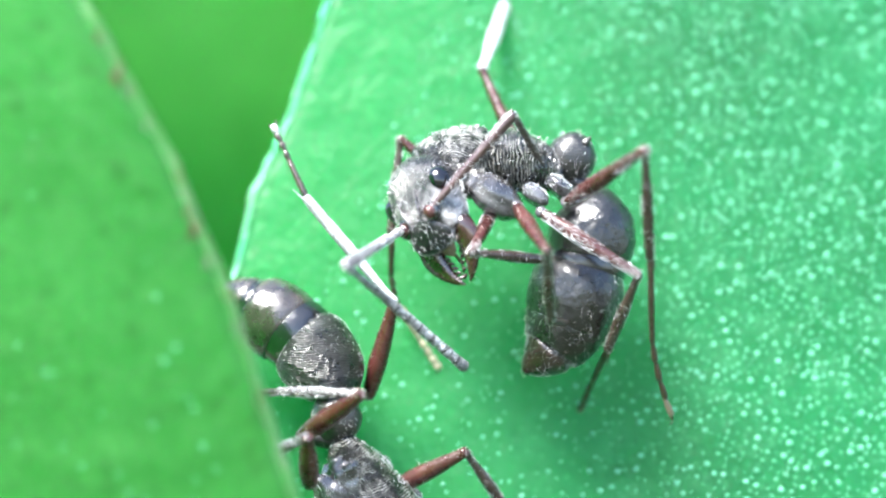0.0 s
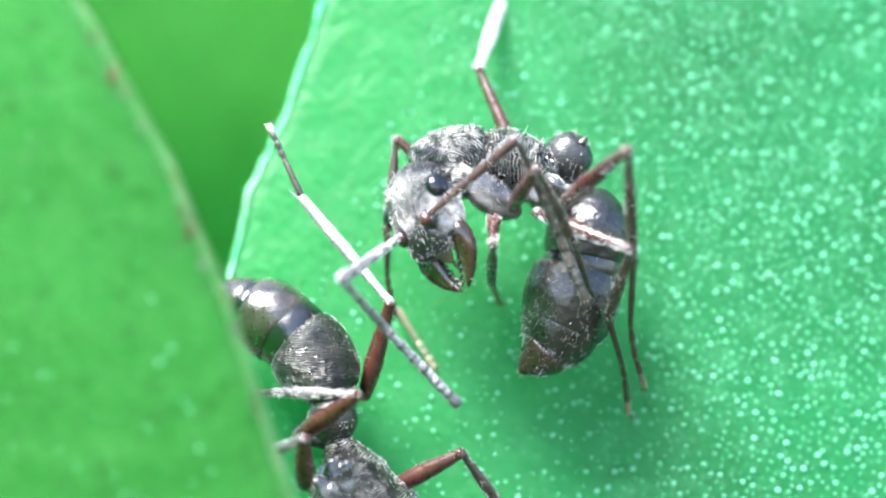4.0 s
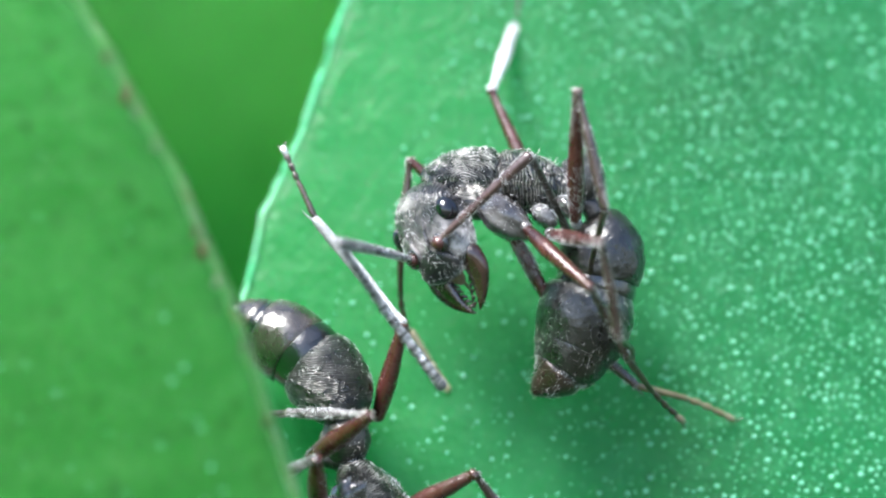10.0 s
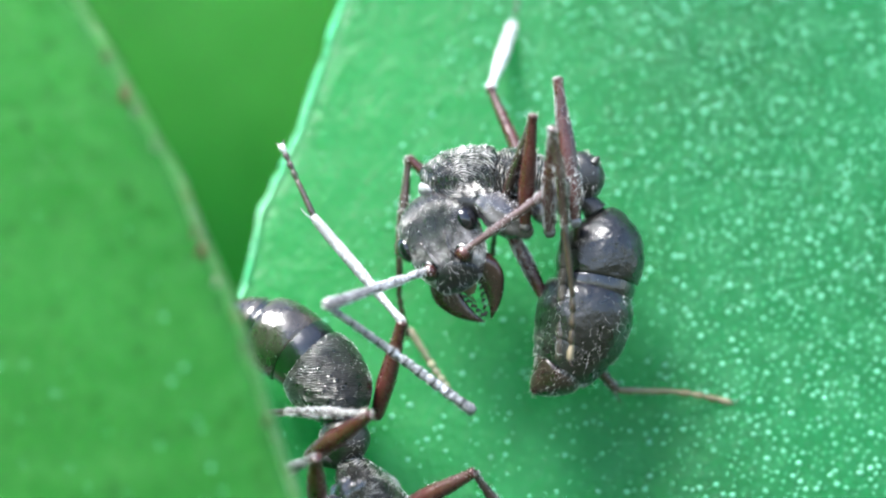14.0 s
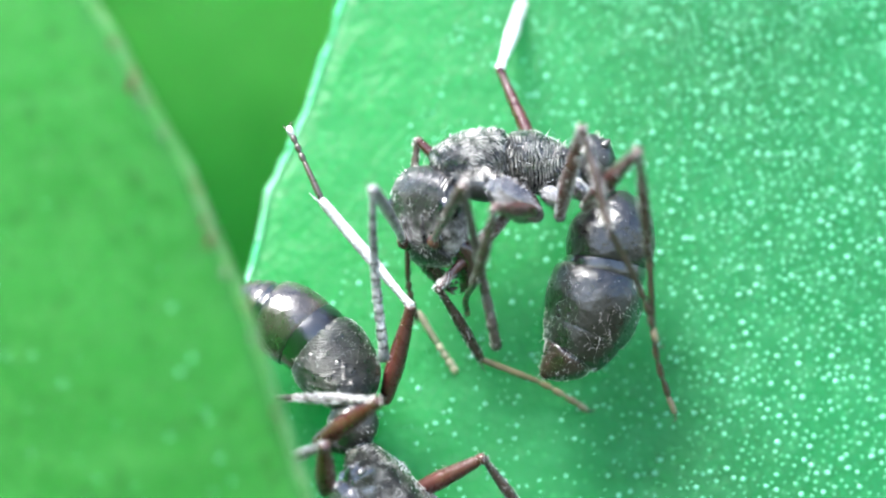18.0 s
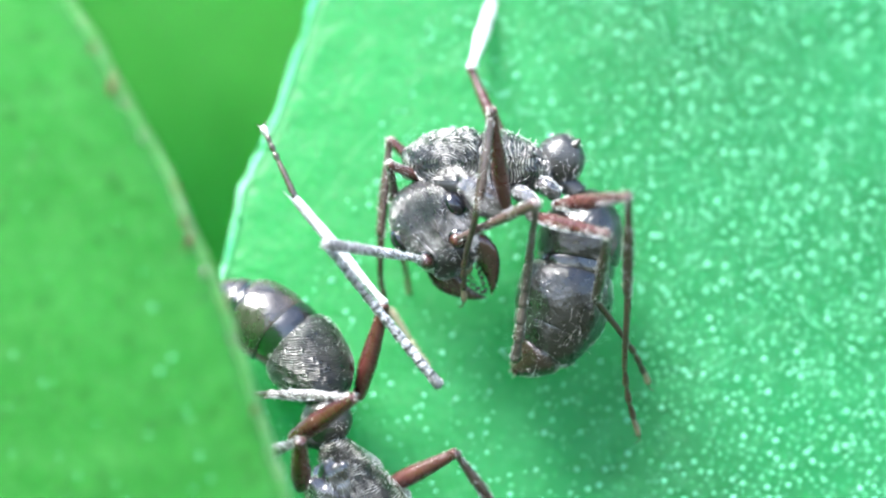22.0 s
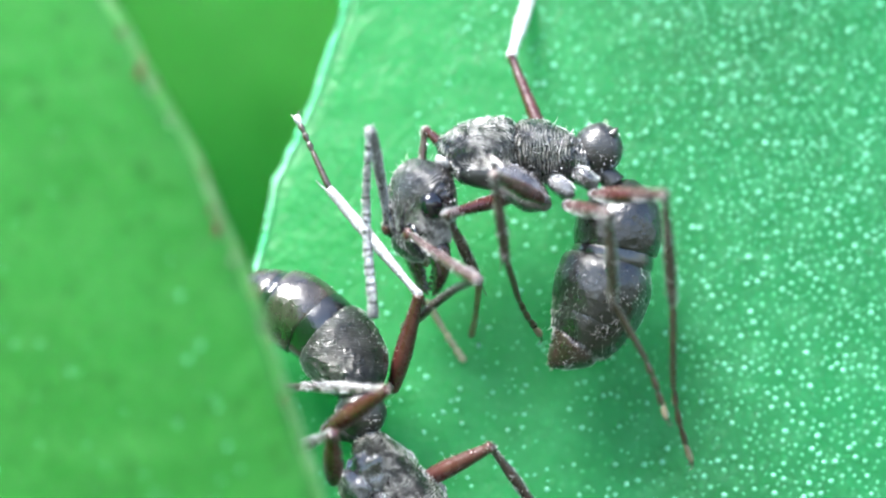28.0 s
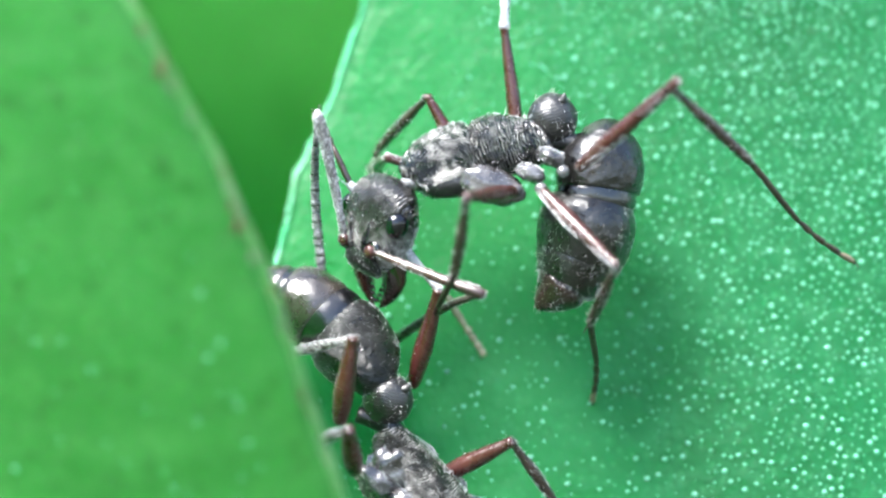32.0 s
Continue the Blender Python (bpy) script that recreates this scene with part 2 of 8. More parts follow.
STEM = leaf_skin("stem_skin", (0.0156, 0.0624, 0.0104), (0.026, 0.104, 0.0156), (0.052, 0.156, 0.0312))
MARGIN = leaf_skin("pale_margin", (0.0126, 0.1248, 0.0324), (0.0252, 0.1547, 0.04752), (0.1092, 0.2346, 0.1382), None, 60)
MARGIN_RED = leaf_skin("spotted_margin", (0.034, 0.1972, 0.0288), (0.07072, 0.232, 0.04608), (0.3264, 0.3828, 0.2432), (0.1904, 0.0696, 0.04608), 90)
# pale colour that stands in for glints off the leaf's tiny bumps
GLINT = Mat("leaf_glint", (0.115, 0.37, 0.24), 0.3, Coat_Weight=0.4).m


# ---- building helpers ----
def part(name, bm, material, parent, label="", m=None, smooth=True):
    """One bmesh as one mesh object under a thing or a part; plan units become metres."""
    bmesh.ops.scale(bm, vec=(U, U, U), verts=bm.verts)
    bmesh.ops.recalc_face_normals(bm, faces=bm.faces)
    me = bpy.data.meshes.new(name)
    bm.to_mesh(me)
    bm.free()
    for p in me.polygons:
        p.use_smooth = smooth
    me.materials.append(material)
    ob = new(name, me)
    ob.parent = parent
    if m is not None:
        ob.matrix_basis = m
    return tagged(ob, label)


def spline(points, n):
    """Catmull-Rom through the rows of numbers, n samples."""
    p = np.array(points, float)
    p = np.vstack([2 * p[0] - p[1], p, 2 * p[-1] - p[-2]])
    out = []
    for s in np.linspace(0, len(p) - 3 - 1e-6, n):
        i = int(s)
        k = s - i
        a, b, c, d = p[i:i + 4]
        out.append(0.5 * (2 * b + (c - a) * k + (2 * a - 5 * b + 4 * c - d) * k * k + (3 * b - a - 3 * c + d) * k ** 3))
    return np.array(out)


def loft(bm, points, n=24, ring=20, power=1.0, wob=0.0):
    """A closed tube through rows of x, y, z, half width across, half height; the width lies along y."""
    c = spline(points, n)
    rows = []
    for i in range(n):
        t = c[min(i + 1, n - 1), :3] - c[max(i - 1, 0), :3]
        t = Vector(t).normalized()
        side = Vector((0, 1, 0)) - t * t.y
        side = side.normalized() if side.length > 0.2 else Vector((1, 0, 0))
        up = t.cross(side)
        row = []
        for k in range(ring):
            a = 2 * math.pi * k / ring
            ca, sa = math.cos(a), math.sin(a)
            ca = math.copysign(abs(ca) ** power, ca)
            sa = math.copysign(abs(sa) ** power, sa)
            w, h = max(c[i, 3], 0.3), max(c[i, 4], 0.3)
            v = Vector(c[i, :3]) + side * (ca * w) + up * (sa * h)
            if wob:
                v += (v - Vector(c[i, :3])) * (wob * noise.noise(v * 0.03))
            row.append(bm.verts.new(v))
        rows.append(row)
    for a, b in zip(rows, rows[1:]):
        for k in range(ring):
            bm.faces.new((a[k], a[(k + 1) % ring], b[(k + 1) % ring], b[k]))
    bm.faces.new(rows[0])
    bm.faces.new(rows[-1])
    return bm


def ball(bm, centre, radii, tilt=0, n=20, ring=24, wob=0.04):
    """An ellipsoid, tilted about y by so many degrees, slightly uneven."""
    verts = bmesh.ops.create_uvsphere(bm, u_segments=ring, v_segments=n, radius=1)["verts"]
    m = Matrix.Translation(centre) @ Matrix.Rotation(radians(tilt), 4, "Y") @ Matrix.Diagonal((*radii, 1))
    for v in verts:
        k = 1 + wob * noise.noise(v.co * 2.1 + Vector(centre) * 0.1)
        v.co = m @ (v.co * k)
    return bm


def hairs(bm, spots, length, r, rng, lean=0.35):
    """Fine tapered hairs that stand at places with normals."""
    for p, nrm in spots:
        d = (Vector(nrm) + Vector([rng.uniform(-lean, lean) for _ in range(3)])).normalized()
        s = d.orthogonal().normalized()
        q = d.cross(s)
        ln = length * rng.uniform(0.6, 1.3)
        base = [bm.verts.new(Vector(p) - d * 1.5 + s * (r * math.cos(a)) + q * (r * math.sin(a))) for a in (0, 2.09, 4.19)]
        tip = bm.verts.new(Vector(p) + d * ln)
        for i in range(3):
            bm.faces.new((base[i], base[(i + 1) % 3], tip))
    return bm


def spots_on(ob, count, rng, test=None):
    """Places and normals spread over a mesh part, in plan units."""
    faces = [p for p in ob.data.polygons]
    out = []
    for _ in range(count * 6):
        p = rng.choice(faces)
        c, nn = p.center / U, p.normal
        if test is None or test(c, nn):
            out.append((c, nn))
        if len(out) >= count:
            break
    return out


def coat_of_hair(name, ob, count, length, r, rng, lean=0.35, test=None):
    return tagged(part(name, hairs(bmesh.new(), spots_on(ob, count, rng, test), length, r, rng, lean), HAIR, ob, "pale standing hairs"), kind="stuff")


def down(ob, count, rng, length=6.0, r=0.32, lift=0.16, flow=(1, 0, 0), gap=0.0, side=None, size=26.0, edge=0.0):
    """Silky hairs that lie along a part, thinner in uneven patches; side: the direction that bears most of them."""
    me = ob.data
    me.calc_loop_triangles()
    tris = [tuple(t.vertices) for t in me.loop_triangles]
    area = np.cumsum([t.area for t in me.loop_triangles])
    co = [v.co / U for v in me.vertices]
    no = [v.normal.copy() for v in me.vertices]
    flow = Vector(flow)
    verts, faces, n = [], [], 0
    for _ in range(count * 5):
        if n >= count:
            break
        a, b, c = tris[min(int(np.searchsorted(area, rng.random() * area[-1])), len(tris) - 1)]
        u, v = rng.random(), rng.random()
        if u + v > 1:
            u, v = 1 - u, 1 - v
        p = co[a] + (co[b] - co[a]) * u + (co[c] - co[a]) * v
        nn = (no[a] * (1 - u - v) + no[b] * u + no[c] * v).normalized()
        if side and nn.dot(Vector(side)) < rng.uniform(-0.5, 0.5) + edge:
            continue
        if noise.noise(p / size) * 1.4 + rng.uniform(-.7, .7) < gap:
            continue
        d = flow - nn * flow.dot(nn) + Vector((rng.gauss(0, .3), rng.gauss(0, .3), rng.gauss(0, .3)))
        d = (d - nn * d.dot(nn)).normalized() + nn * (lift * rng.uniform(.3, 1.8))
        s = d.cross(nn).normalized() * r
        ln = length * rng.uniform(.6, 1.3)
        k = len(verts)
        verts += [p + s - nn * .4, p - s - nn * .4, p + nn * (.5 + r * .6) + d * (ln * .3), p + d * ln + nn * .5]
        faces += [(k, k + 1, k + 2), (k, k + 2, k + 3), (k + 1, k + 3, k + 2)]
        n += 1
    mesh = bpy.data.meshes.new("down")
    mesh.from_pydata([v * U for v in verts], [], faces)
    mesh.materials.append(DOWN)
    hair = new("down", mesh)
    hair.parent = ob
    return tagged(hair, "silky silver down", kind="stuff")


# ---- insect parts; each limb piece runs along its own x axis ----
def femur(parent, length, thick, silk=260, gap=0.05):
    r = thick
    ob = part("femur", loft(bmesh.new(), [(0, 0, 0, r * .45, r * .45), (length * .06, 0, 1, r * .7, r * .72), (length * .35, 0, 2, r, r * 1.05),
              (length * .7, 0, 1, r * .8, r * .82), (length * .93, 0, 0, r * .6, r * .62), (length, 0, 0, r * .62, r * .66), (length + 4, 0, 0, r * .3, r * .3)], 26, 14, wob=.05), FEMUR, parent)
    rng = random.Random(int(length * 7 + silk))
    if silk > 150:
        # pale hairs on the upper side also stand in for sun highlights there
        down(ob, silk, rng, 8, 0.26, 0.12, (1, 0, 0), gap, (0, -.5, .6), 90)
    coat_of_hair("fringe", ob, 26, 6, 0.4, rng, 0.5)
    return ob


def tibia(parent, length, thick, material=TIBIA, label="", rng=None):
    r = thick
    ob = part("tibia", loft(bmesh.new(), [(-4, 0, 0, r * .4, r * .4), (3, 0, 0, r * .8, r * .8), (length * .12, 0, -1, r * .62, r * .62), (length * .5, 0, -2, r, r),
              (length * .85, 0, -1, r * .9, r * .9), (length, 0, 0, r * .75, r * .75), (length + 3, 0, 0, r * .3, r * .3)], 26, 12, wob=.05), material, parent, label)
    coat_of_hair("bristles", ob, 46, 8, 0.28, rng, 0.7)
    silky = material in (SHEEN_SILVER, GREY_TIBIA)
    down(ob, 420 if silky else 110, rng, 7, 0.3 if silky else 0.2, 0.2, (1, 0, 0), -.6 if silky else .1, None, 30)
    bm = loft(bmesh.new(), [(length - 5, 3, 3, 2.2, 2.2), (length + 12, 7, 7, 1.4, 1.4), (length + 26, 8, 8, .4, .4)], 6, 6)
    part("spur", bm, material, ob)
    return ob


def tarsus(parent, length, thick, material=TARSUS, foot=PALE_TARSUS, label="", bend=0.0):
    """A jointed foot along its chord; bend: how far its middle joint drops below the chord."""
    r = thick

    def bent(rows):
        return [(x, y, z - bend * math.sin(math.pi * min(max(x / length, 0), 1) ** 1.25), w, h) for x, y, z, w, h in rows]

    pts = [(0, 0, 0, r * .7, r * .7), (length * .1, 0, 0, r, r), (length * .48, 0, -3, r * .8, r * .8)]
    x = .52
    for k in range(3):
        pts += [(length * x, 0, -3 - k, r * .55, r * .55), (length * (x + .05), 0, -3 - k, r * .9, r * .9), (length * (x + .1), 0, -4 - k, r * .95, r * .95)]
        x += .12
    pts += [(length * .88, 0, -8, r * .5, r * .5)]
    ob = part("tarsus", loft(bmesh.new(), bent(pts), 40, 10, wob=.05), material, parent, label)
    part("foot", loft(bmesh.new(), bent([(length * .86, 0, -8, r * .5, r * .5), (length * .93, 0, -7, r * 1.05, r * .95), (length * .985, 0, -8, r * .9, r * .8), (length, 0, -9, r * .3, r * .3)]), 12, 10), foot, ob, "pale padded foot" if foot is PALE_TARSUS else "")
    for s in (-1, 1):
        part("claw", loft(bmesh.new(), [(length * .97, s * r * .5, -8, 1.8, 1.8), (length + 6, s * r * 1.2, -10, 1.3, 1.3), (length + 9, s * r * 1.5, -18, .4, .4)], 7, 6), MANDIBLE, ob)
    return ob


def scape(parent, length, rng, skin=SCAPE):
    ob = part("scape", loft(bmesh.new(), [(-3, 0, 0, 8, 8), (4, 0, 0, 9.5, 9.5), (14, 0, 0, 6, 6), (length * .3, 0, 3, 7.5, 7.5), (length * .75, 0, 3, 9.5, 9.5), (length * .97, 0, 0, 10.5, 10.5), (length + 4, 0, 0, 6, 6)], 26, 12, wob=.04), skin, parent, "slender first antenna joint")
    coat_of_hair("bristles", ob, 40, 6, 0.5, rng, 0.6)
    down(ob, 700 if skin is SHEEN_SCAPE else 220, rng, 6, 0.34, 0.16, (1, 0, 0), -.5 if skin is SHEEN_SCAPE else .2, None, 30)
    return ob


def funiculus(parent, length, rng, skin=SHEEN_FLAGELLUM):
    """Eleven beads in a slightly bent row, each narrow at its root."""
    pts, x = [], 0.0
    for k in range(11):
        w = length * (0.115 if k == 0 else 0.075 + 0.004 * k if k < 10 else 0.14)
        r = 6.2 + 0.32 * k
        bow = lambda q: -26 * math.sin(math.pi * min(q / length, 1))
        pts += [(x, 0, bow(x), r * .84, r * .84), (x + w * .3, 0, bow(x + w * .3), r * .95, r * .95), (x + w * .9, 0, bow(x + w * .9), r * 1.05, r * 1.05)]
        x += w
    k = length / x
    pts = [(a * k, b, c, d, e) for a, b, c, d, e in pts] + [(length, 0, 0, 2, 2)]
    ob = part("funiculus", loft(bmesh.new(), pts, 90, 10), skin, parent, "grey beaded antenna whip")
    down(ob, 320 if skin is SHEEN_FLAGELLUM else 100, rng, 5, 0.3, 0.2, (1, 0, 0), -.3 if skin is SHEEN_FLAGELLUM else .15, None, 30)
    return ob


def mandible(parent, s):
    """A broad curved blade with a row of teeth on its inner edge."""
    pts = [(54, s * 38, -4, 17, 18), (66, s * 43, -4, 22, 19), (86, s * 44, -6, 24, 15), (108, s * 39, -8, 20, 11), (130, s * 29, -10, 13, 8), (148, s * 16, -12, 6, 5), (158, s * 6, -13, 1, 1)]
    ob = part("mandible", loft(bmesh.new(), pts, 28, 18, .9, .05), MANDIBLE, parent, "dark red-brown toothed jaw")
    for k in range(6):
        x = 88 + 11 * k
        y = s * (24 - 3.6 * k)
        bm = loft(bmesh.new(), [(x, y, -8, 4, 5), (x + 4, y - s * 5, -9, 2.6, 3), (x + 7, y - s * 9, -10, .4, .4)], 6, 8)
        part("tooth", bm, MANDIBLE, ob)
    coat_of_hair("bristles", ob, 12, 6, 0.35, random.Random(5), 0.6)
    return ob


def head(parent, rng):
    prof = [(-86, 0, -8, 16, 12), (-82, 0, -7, 34, 26), (-66, 0, -4, 56, 42), (-38, 0, 0, 68, 52), (-8, 0, 2, 71, 55), (24, 0, 2, 67, 51), (50, 0, 0, 60, 44), (68, 0, -3, 52, 34), (78, 0, -4, 38, 22), (82, 0, -5, 20, 12)]
    ob = part("head", loft(bmesh.new(), prof, 44, 40, .92, .03), HEAD, parent, "dark finely ridged head with silvery down")
    for s in (-1, 1):
        part("eye", ball(bmesh.new(), (-17, s * 58, 20), (25, 19, 23), 0, 24, 32, 0), EYE, ob, "glossy black domed eye")
        part("socket", ball(bmesh.new(), (33, s * 34, 47), (19, 17, 8), 0, 12, 18), BLACK, ob, "dark antenna socket")
        part("torulus", ball(bmesh.new(), (34, s * 34, 53), (13, 12, 11), 0, 12, 16), FEMUR, ob)
        part("carina", loft(bmesh.new(), [(44, s * 20, 46, 3, 4), (30, s * 15, 56, 3, 5), (8, s * 19, 58, 3, 4), (-18, s * 24, 54, 2, 2)], 14, 8), HEAD, ob)
        mandible(ob, s)
        part("palp", loft(bmesh.new(), [(66, s * 16, -24, 3, 3), (88, s * 20, -34, 3.4, 3.4), (108, s * 15, -36, 2.6, 2.6), (124, s * 9, -30, .8, .8)], 12, 8), PALE_TARSUS, ob)
    shield = part("clypeus", loft(bmesh.new(), [(36, 0, 47, 14, 6), (50, 0, 45, 32, 9), (68, 0, 35, 42, 11), (82, 0, 22, 36, 10), (90, 0, 13, 14, 4)], 18, 22, .9, .08), PLEURA, ob, "grey downy shield above the jaws")
    part("labrum", loft(bmesh.new(), [(78, 0, 6, 20, 6), (94, 0, -2, 15, 5), (104, 0, -6, 4, 2)], 10, 12), PALE_TARSUS, ob, "yellowish lip")
    down(ob, 1500, rng, 6, 0.14, 0.13, (.6, 0, .2), .14, (.5, 0, .15), 30, .15)
    down(shield, 160, rng, 6, 0.2, 0.2, (1, 0, 0), -.1, None, 24)
    coat_of_hair("long_hairs", ob, 80, 12, 0.4, rng, 0.4)
    tagged(part("whiskers", hairs(bmesh.new(), [((84, y, 12), (1, y * .004, .5)) for y in range(-36, 37, 6)], 18, 0.5, rng, 0.3), HAIR, ob), kind="stuff")
    return ob


def petiole(parent, rng, size=1.0):
    s = size
    ob = part("petiole", ball(bmesh.new(), (0, 0, 0), (44 * s, 36 * s, 47 * s), 15, 24, 28, .05), NODE, parent, "dark rounded waist node with short spines")
    for q in (-1, 1):
        part("spine", loft(bmesh.new(), [(24 * s, q * 20 * s, 26 * s, 9, 9), (30 * s, q * 23 * s, 33 * s, 5, 5), (34 * s, q * 25 * s, 38 * s, .5, .5)], 10, 10), NODE, ob)
    part("stalk", loft(bmesh.new(), [(-48 * s, 0, -34 * s, 16, 15), (-20 * s, 0, -38 * s, 18, 15), (12 * s, 0, -44 * s, 20, 18), (30 * s, 0, -62 * s, 24, 22)], 12, 14), PLEURA, ob)
    coat_of_hair("long_hairs", ob, 26, 12, 0.5, rng, 0.3)
    down(ob, 160, rng, 6, 0.25, 0.2, (0, 0, -1), 0, None, 30)
    return ob


def fringe(ob, ring, axis, rng, count, length):
    """A row of pale hairs that lie back from a plate's hind edge. ring: its x, y, z, radius."""
    x, y, z, r = ring
    d = Vector(axis).normalized()
    side = d.cross(Vector((0, 1, 0))).normalized()
    up = side.cross(d)
    spots = []
    for k in range(count):
        a = 2 * math.pi * (k + rng.random()) / count
        out = side * math.cos(a) + up * math.sin(a)
        spots.append((Vector((x, y, z)) + out * r, d + out * .35))
    return tagged(part("fringe", hairs(bmesh.new(), spots, length, .24, rng, .3), HAIR, ob, "pale hairs along the plate's edge"), kind="stuff")


def gaster(parent, plates, rng, lean=0.0):
    """Overlapping plates; each is a skin and rows of x, z, radius; lean tips them out of the x-z plane."""
    x0, z0, _ = plates[0][1][0]

    def away(x, z):
        return lean * math.hypot(x - x0, z - z0)

    core = [(x, away(x, z), z, r * .86, r * .86) for _, rows in plates for x, z, r in rows[1:-1:2]]
    root_ = part("gaster", loft(bmesh.new(), core, 40, 28), BLACK, parent, "dark banded hind body of overlapping plates")
    for skin, rows in plates:
        c = spline(rows, 30)
        pts = [(x, away(x, z), z, r, r) for x, z, r in c]
        x, y, z, w, h = pts[-1]
        pts += [(x, y, z, w * .97, h * .97), (x, y, z, w * .86, h * .86)]
        ob = part("plate", loft(bmesh.new(), pts, 36, 40, 1.0, .035), skin, root_, "glossy black joint band" if skin is BLACK else "")
        if skin is BLACK:
            continue
        flow = (rows[-1][0] - rows[0][0], 0, rows[-1][1] - rows[0][1])
        big = max(r for _, _, r in rows) / 80
        coat_of_hair("long_hairs", ob, int(30 * big ** 2), 10, 0.26, rng, 0.5)
        down(ob, int(900 * big ** 2), rng, 5, .11, .14, flow, .05, None, 40)
        fringe(ob, (x, y, z, w * .97), flow, rng, max(6, int(w * .45)), 8)
    return root_


def ant_root(name, label, m):
    e = new(name)
    e.matrix_basis = m
    e.empty_display_size = 0.001
    return tagged(e, label, "ant", "ants on the leaf")


# ---- leaves ----
def edge_rows(edges, n):
    """The leaf's outline at n heights, closer together in its middle, as a cubic along z."""
    p = np.array(edges, float)[::-1]
    z = np.interp(np.linspace(0, 1, n), (0, .16, .84, 1), (p[0, 0], -760, 760, p[-1, 0]))
    out = [z]
    for k in (1, 2):
        m = np.gradient(p[:, k], p[:, 0])
        i = np.clip(np.searchsorted(p[:, 0], z) - 1, 0, len(p) - 2)
        h = p[i + 1, 0] - p[i, 0]
        t = (z - p[i, 0]) / h
        out.append((1 + 2 * t) * (1 - t) ** 2 * p[i, k] + t * (1 - t) ** 2 * h * m[i] + t * t * (3 - 2 * t) * p[i + 1, k] + t * t * (t - 1) * h * m[i + 1])
    return np.array(out).T[::-1]


def leaf_thing(name, label, edges, depth, thick, skin, rim_skin, nu=70, ns=120, rough=0.0, rim=9, rib=None):
    """A thick leaf: blade and two margins. edges: rows of z, left x, right x from tip to root; depth(x, z) gives its face."""
    thing = tagged(new(name), label, "leaf", "leaves of one rosette")
    e = edge_rows(edges, ns)
    bm = bmesh.new()
    us = [0.5 - 0.5 * math.copysign(abs(math.cos(math.pi * i / nu)) ** 0.8, math.cos(math.pi * i / nu)) for i in range(nu + 1)]
    sheets = []
    for side in (0, 1):
        sheet = []
        for i in range(ns):
            z, xl, xr = e[i]
            row = []
            for j, u in enumerate(us):
                x = xl + (xr - xl) * u
                d = min(x - xl, xr - x)
                h = thick * (1 - math.exp(-max(d, 0) / (thick * .12)))
                y = depth(x, z)
                y = y + (thick - h) * .5 if side == 0 else y + thick * .5 + h * .5
                if side and j in (0, nu):
                    row.append(sheets[0][i][j])
                    continue
                row.append(bm.verts.new((x, y + 2.5 * noise.noise(Vector((x, z, 0)) * .02), z)))
            sheet.append(row)
        sheets.append(sheet)
        for a, b in zip(sheet, sheet[1:]):
            for j in range(nu):
                bm.faces.new((a[j], a[j + 1], b[j + 1], b[j]) if side == 0 else (a[j], b[j], b[j + 1], a[j + 1]))
    for i in (0, ns - 1):
        for j in range(nu):
            q = [sheets[0][i][j], sheets[0][i][j + 1], sheets[1][i][j + 1], sheets[1][i][j]]
            q = [v for k, v in enumerate(q) if v not in q[:k]]
            if len(q) > 2:
                bm.faces.new(q)
    part("blade", bm, skin, thing)
    fine = edge_rows(edges, ns * 8)
    for side, sgn in ((1, 1), (2, -1)):
        pts = []
        for z, xl, xr in fine:
            x = (xl, xr)[side - 1]
            wav = rough * (noise.noise(Vector((z * .014, 3.1, side))) + .5 * noise.noise(Vector((z * .04, 7.7, side))) + .45 * noise.noise(Vector((z * .13, 5.2, side))))
            r = rim * (1 + .12 * noise.noise(Vector((z * .02, 1.3, side))))
            pts.append((x + sgn * rim * .5 + wav, depth(x, z) + thick * .5, z, thick * .5, r))
        part("margin", loft(bmesh.new(), pts, len(pts), 12), rim_skin, thing, "thickened leaf margin")
    if rib:
        pts = [(xl + (xr - xl) * rib, depth(xl + (xr - xl) * rib, z) - 6, z, 26, 34) for z, xl, xr in e]
        part("midrib", loft(bmesh.new(), pts, ns, 12), skin, thing)
    return thing


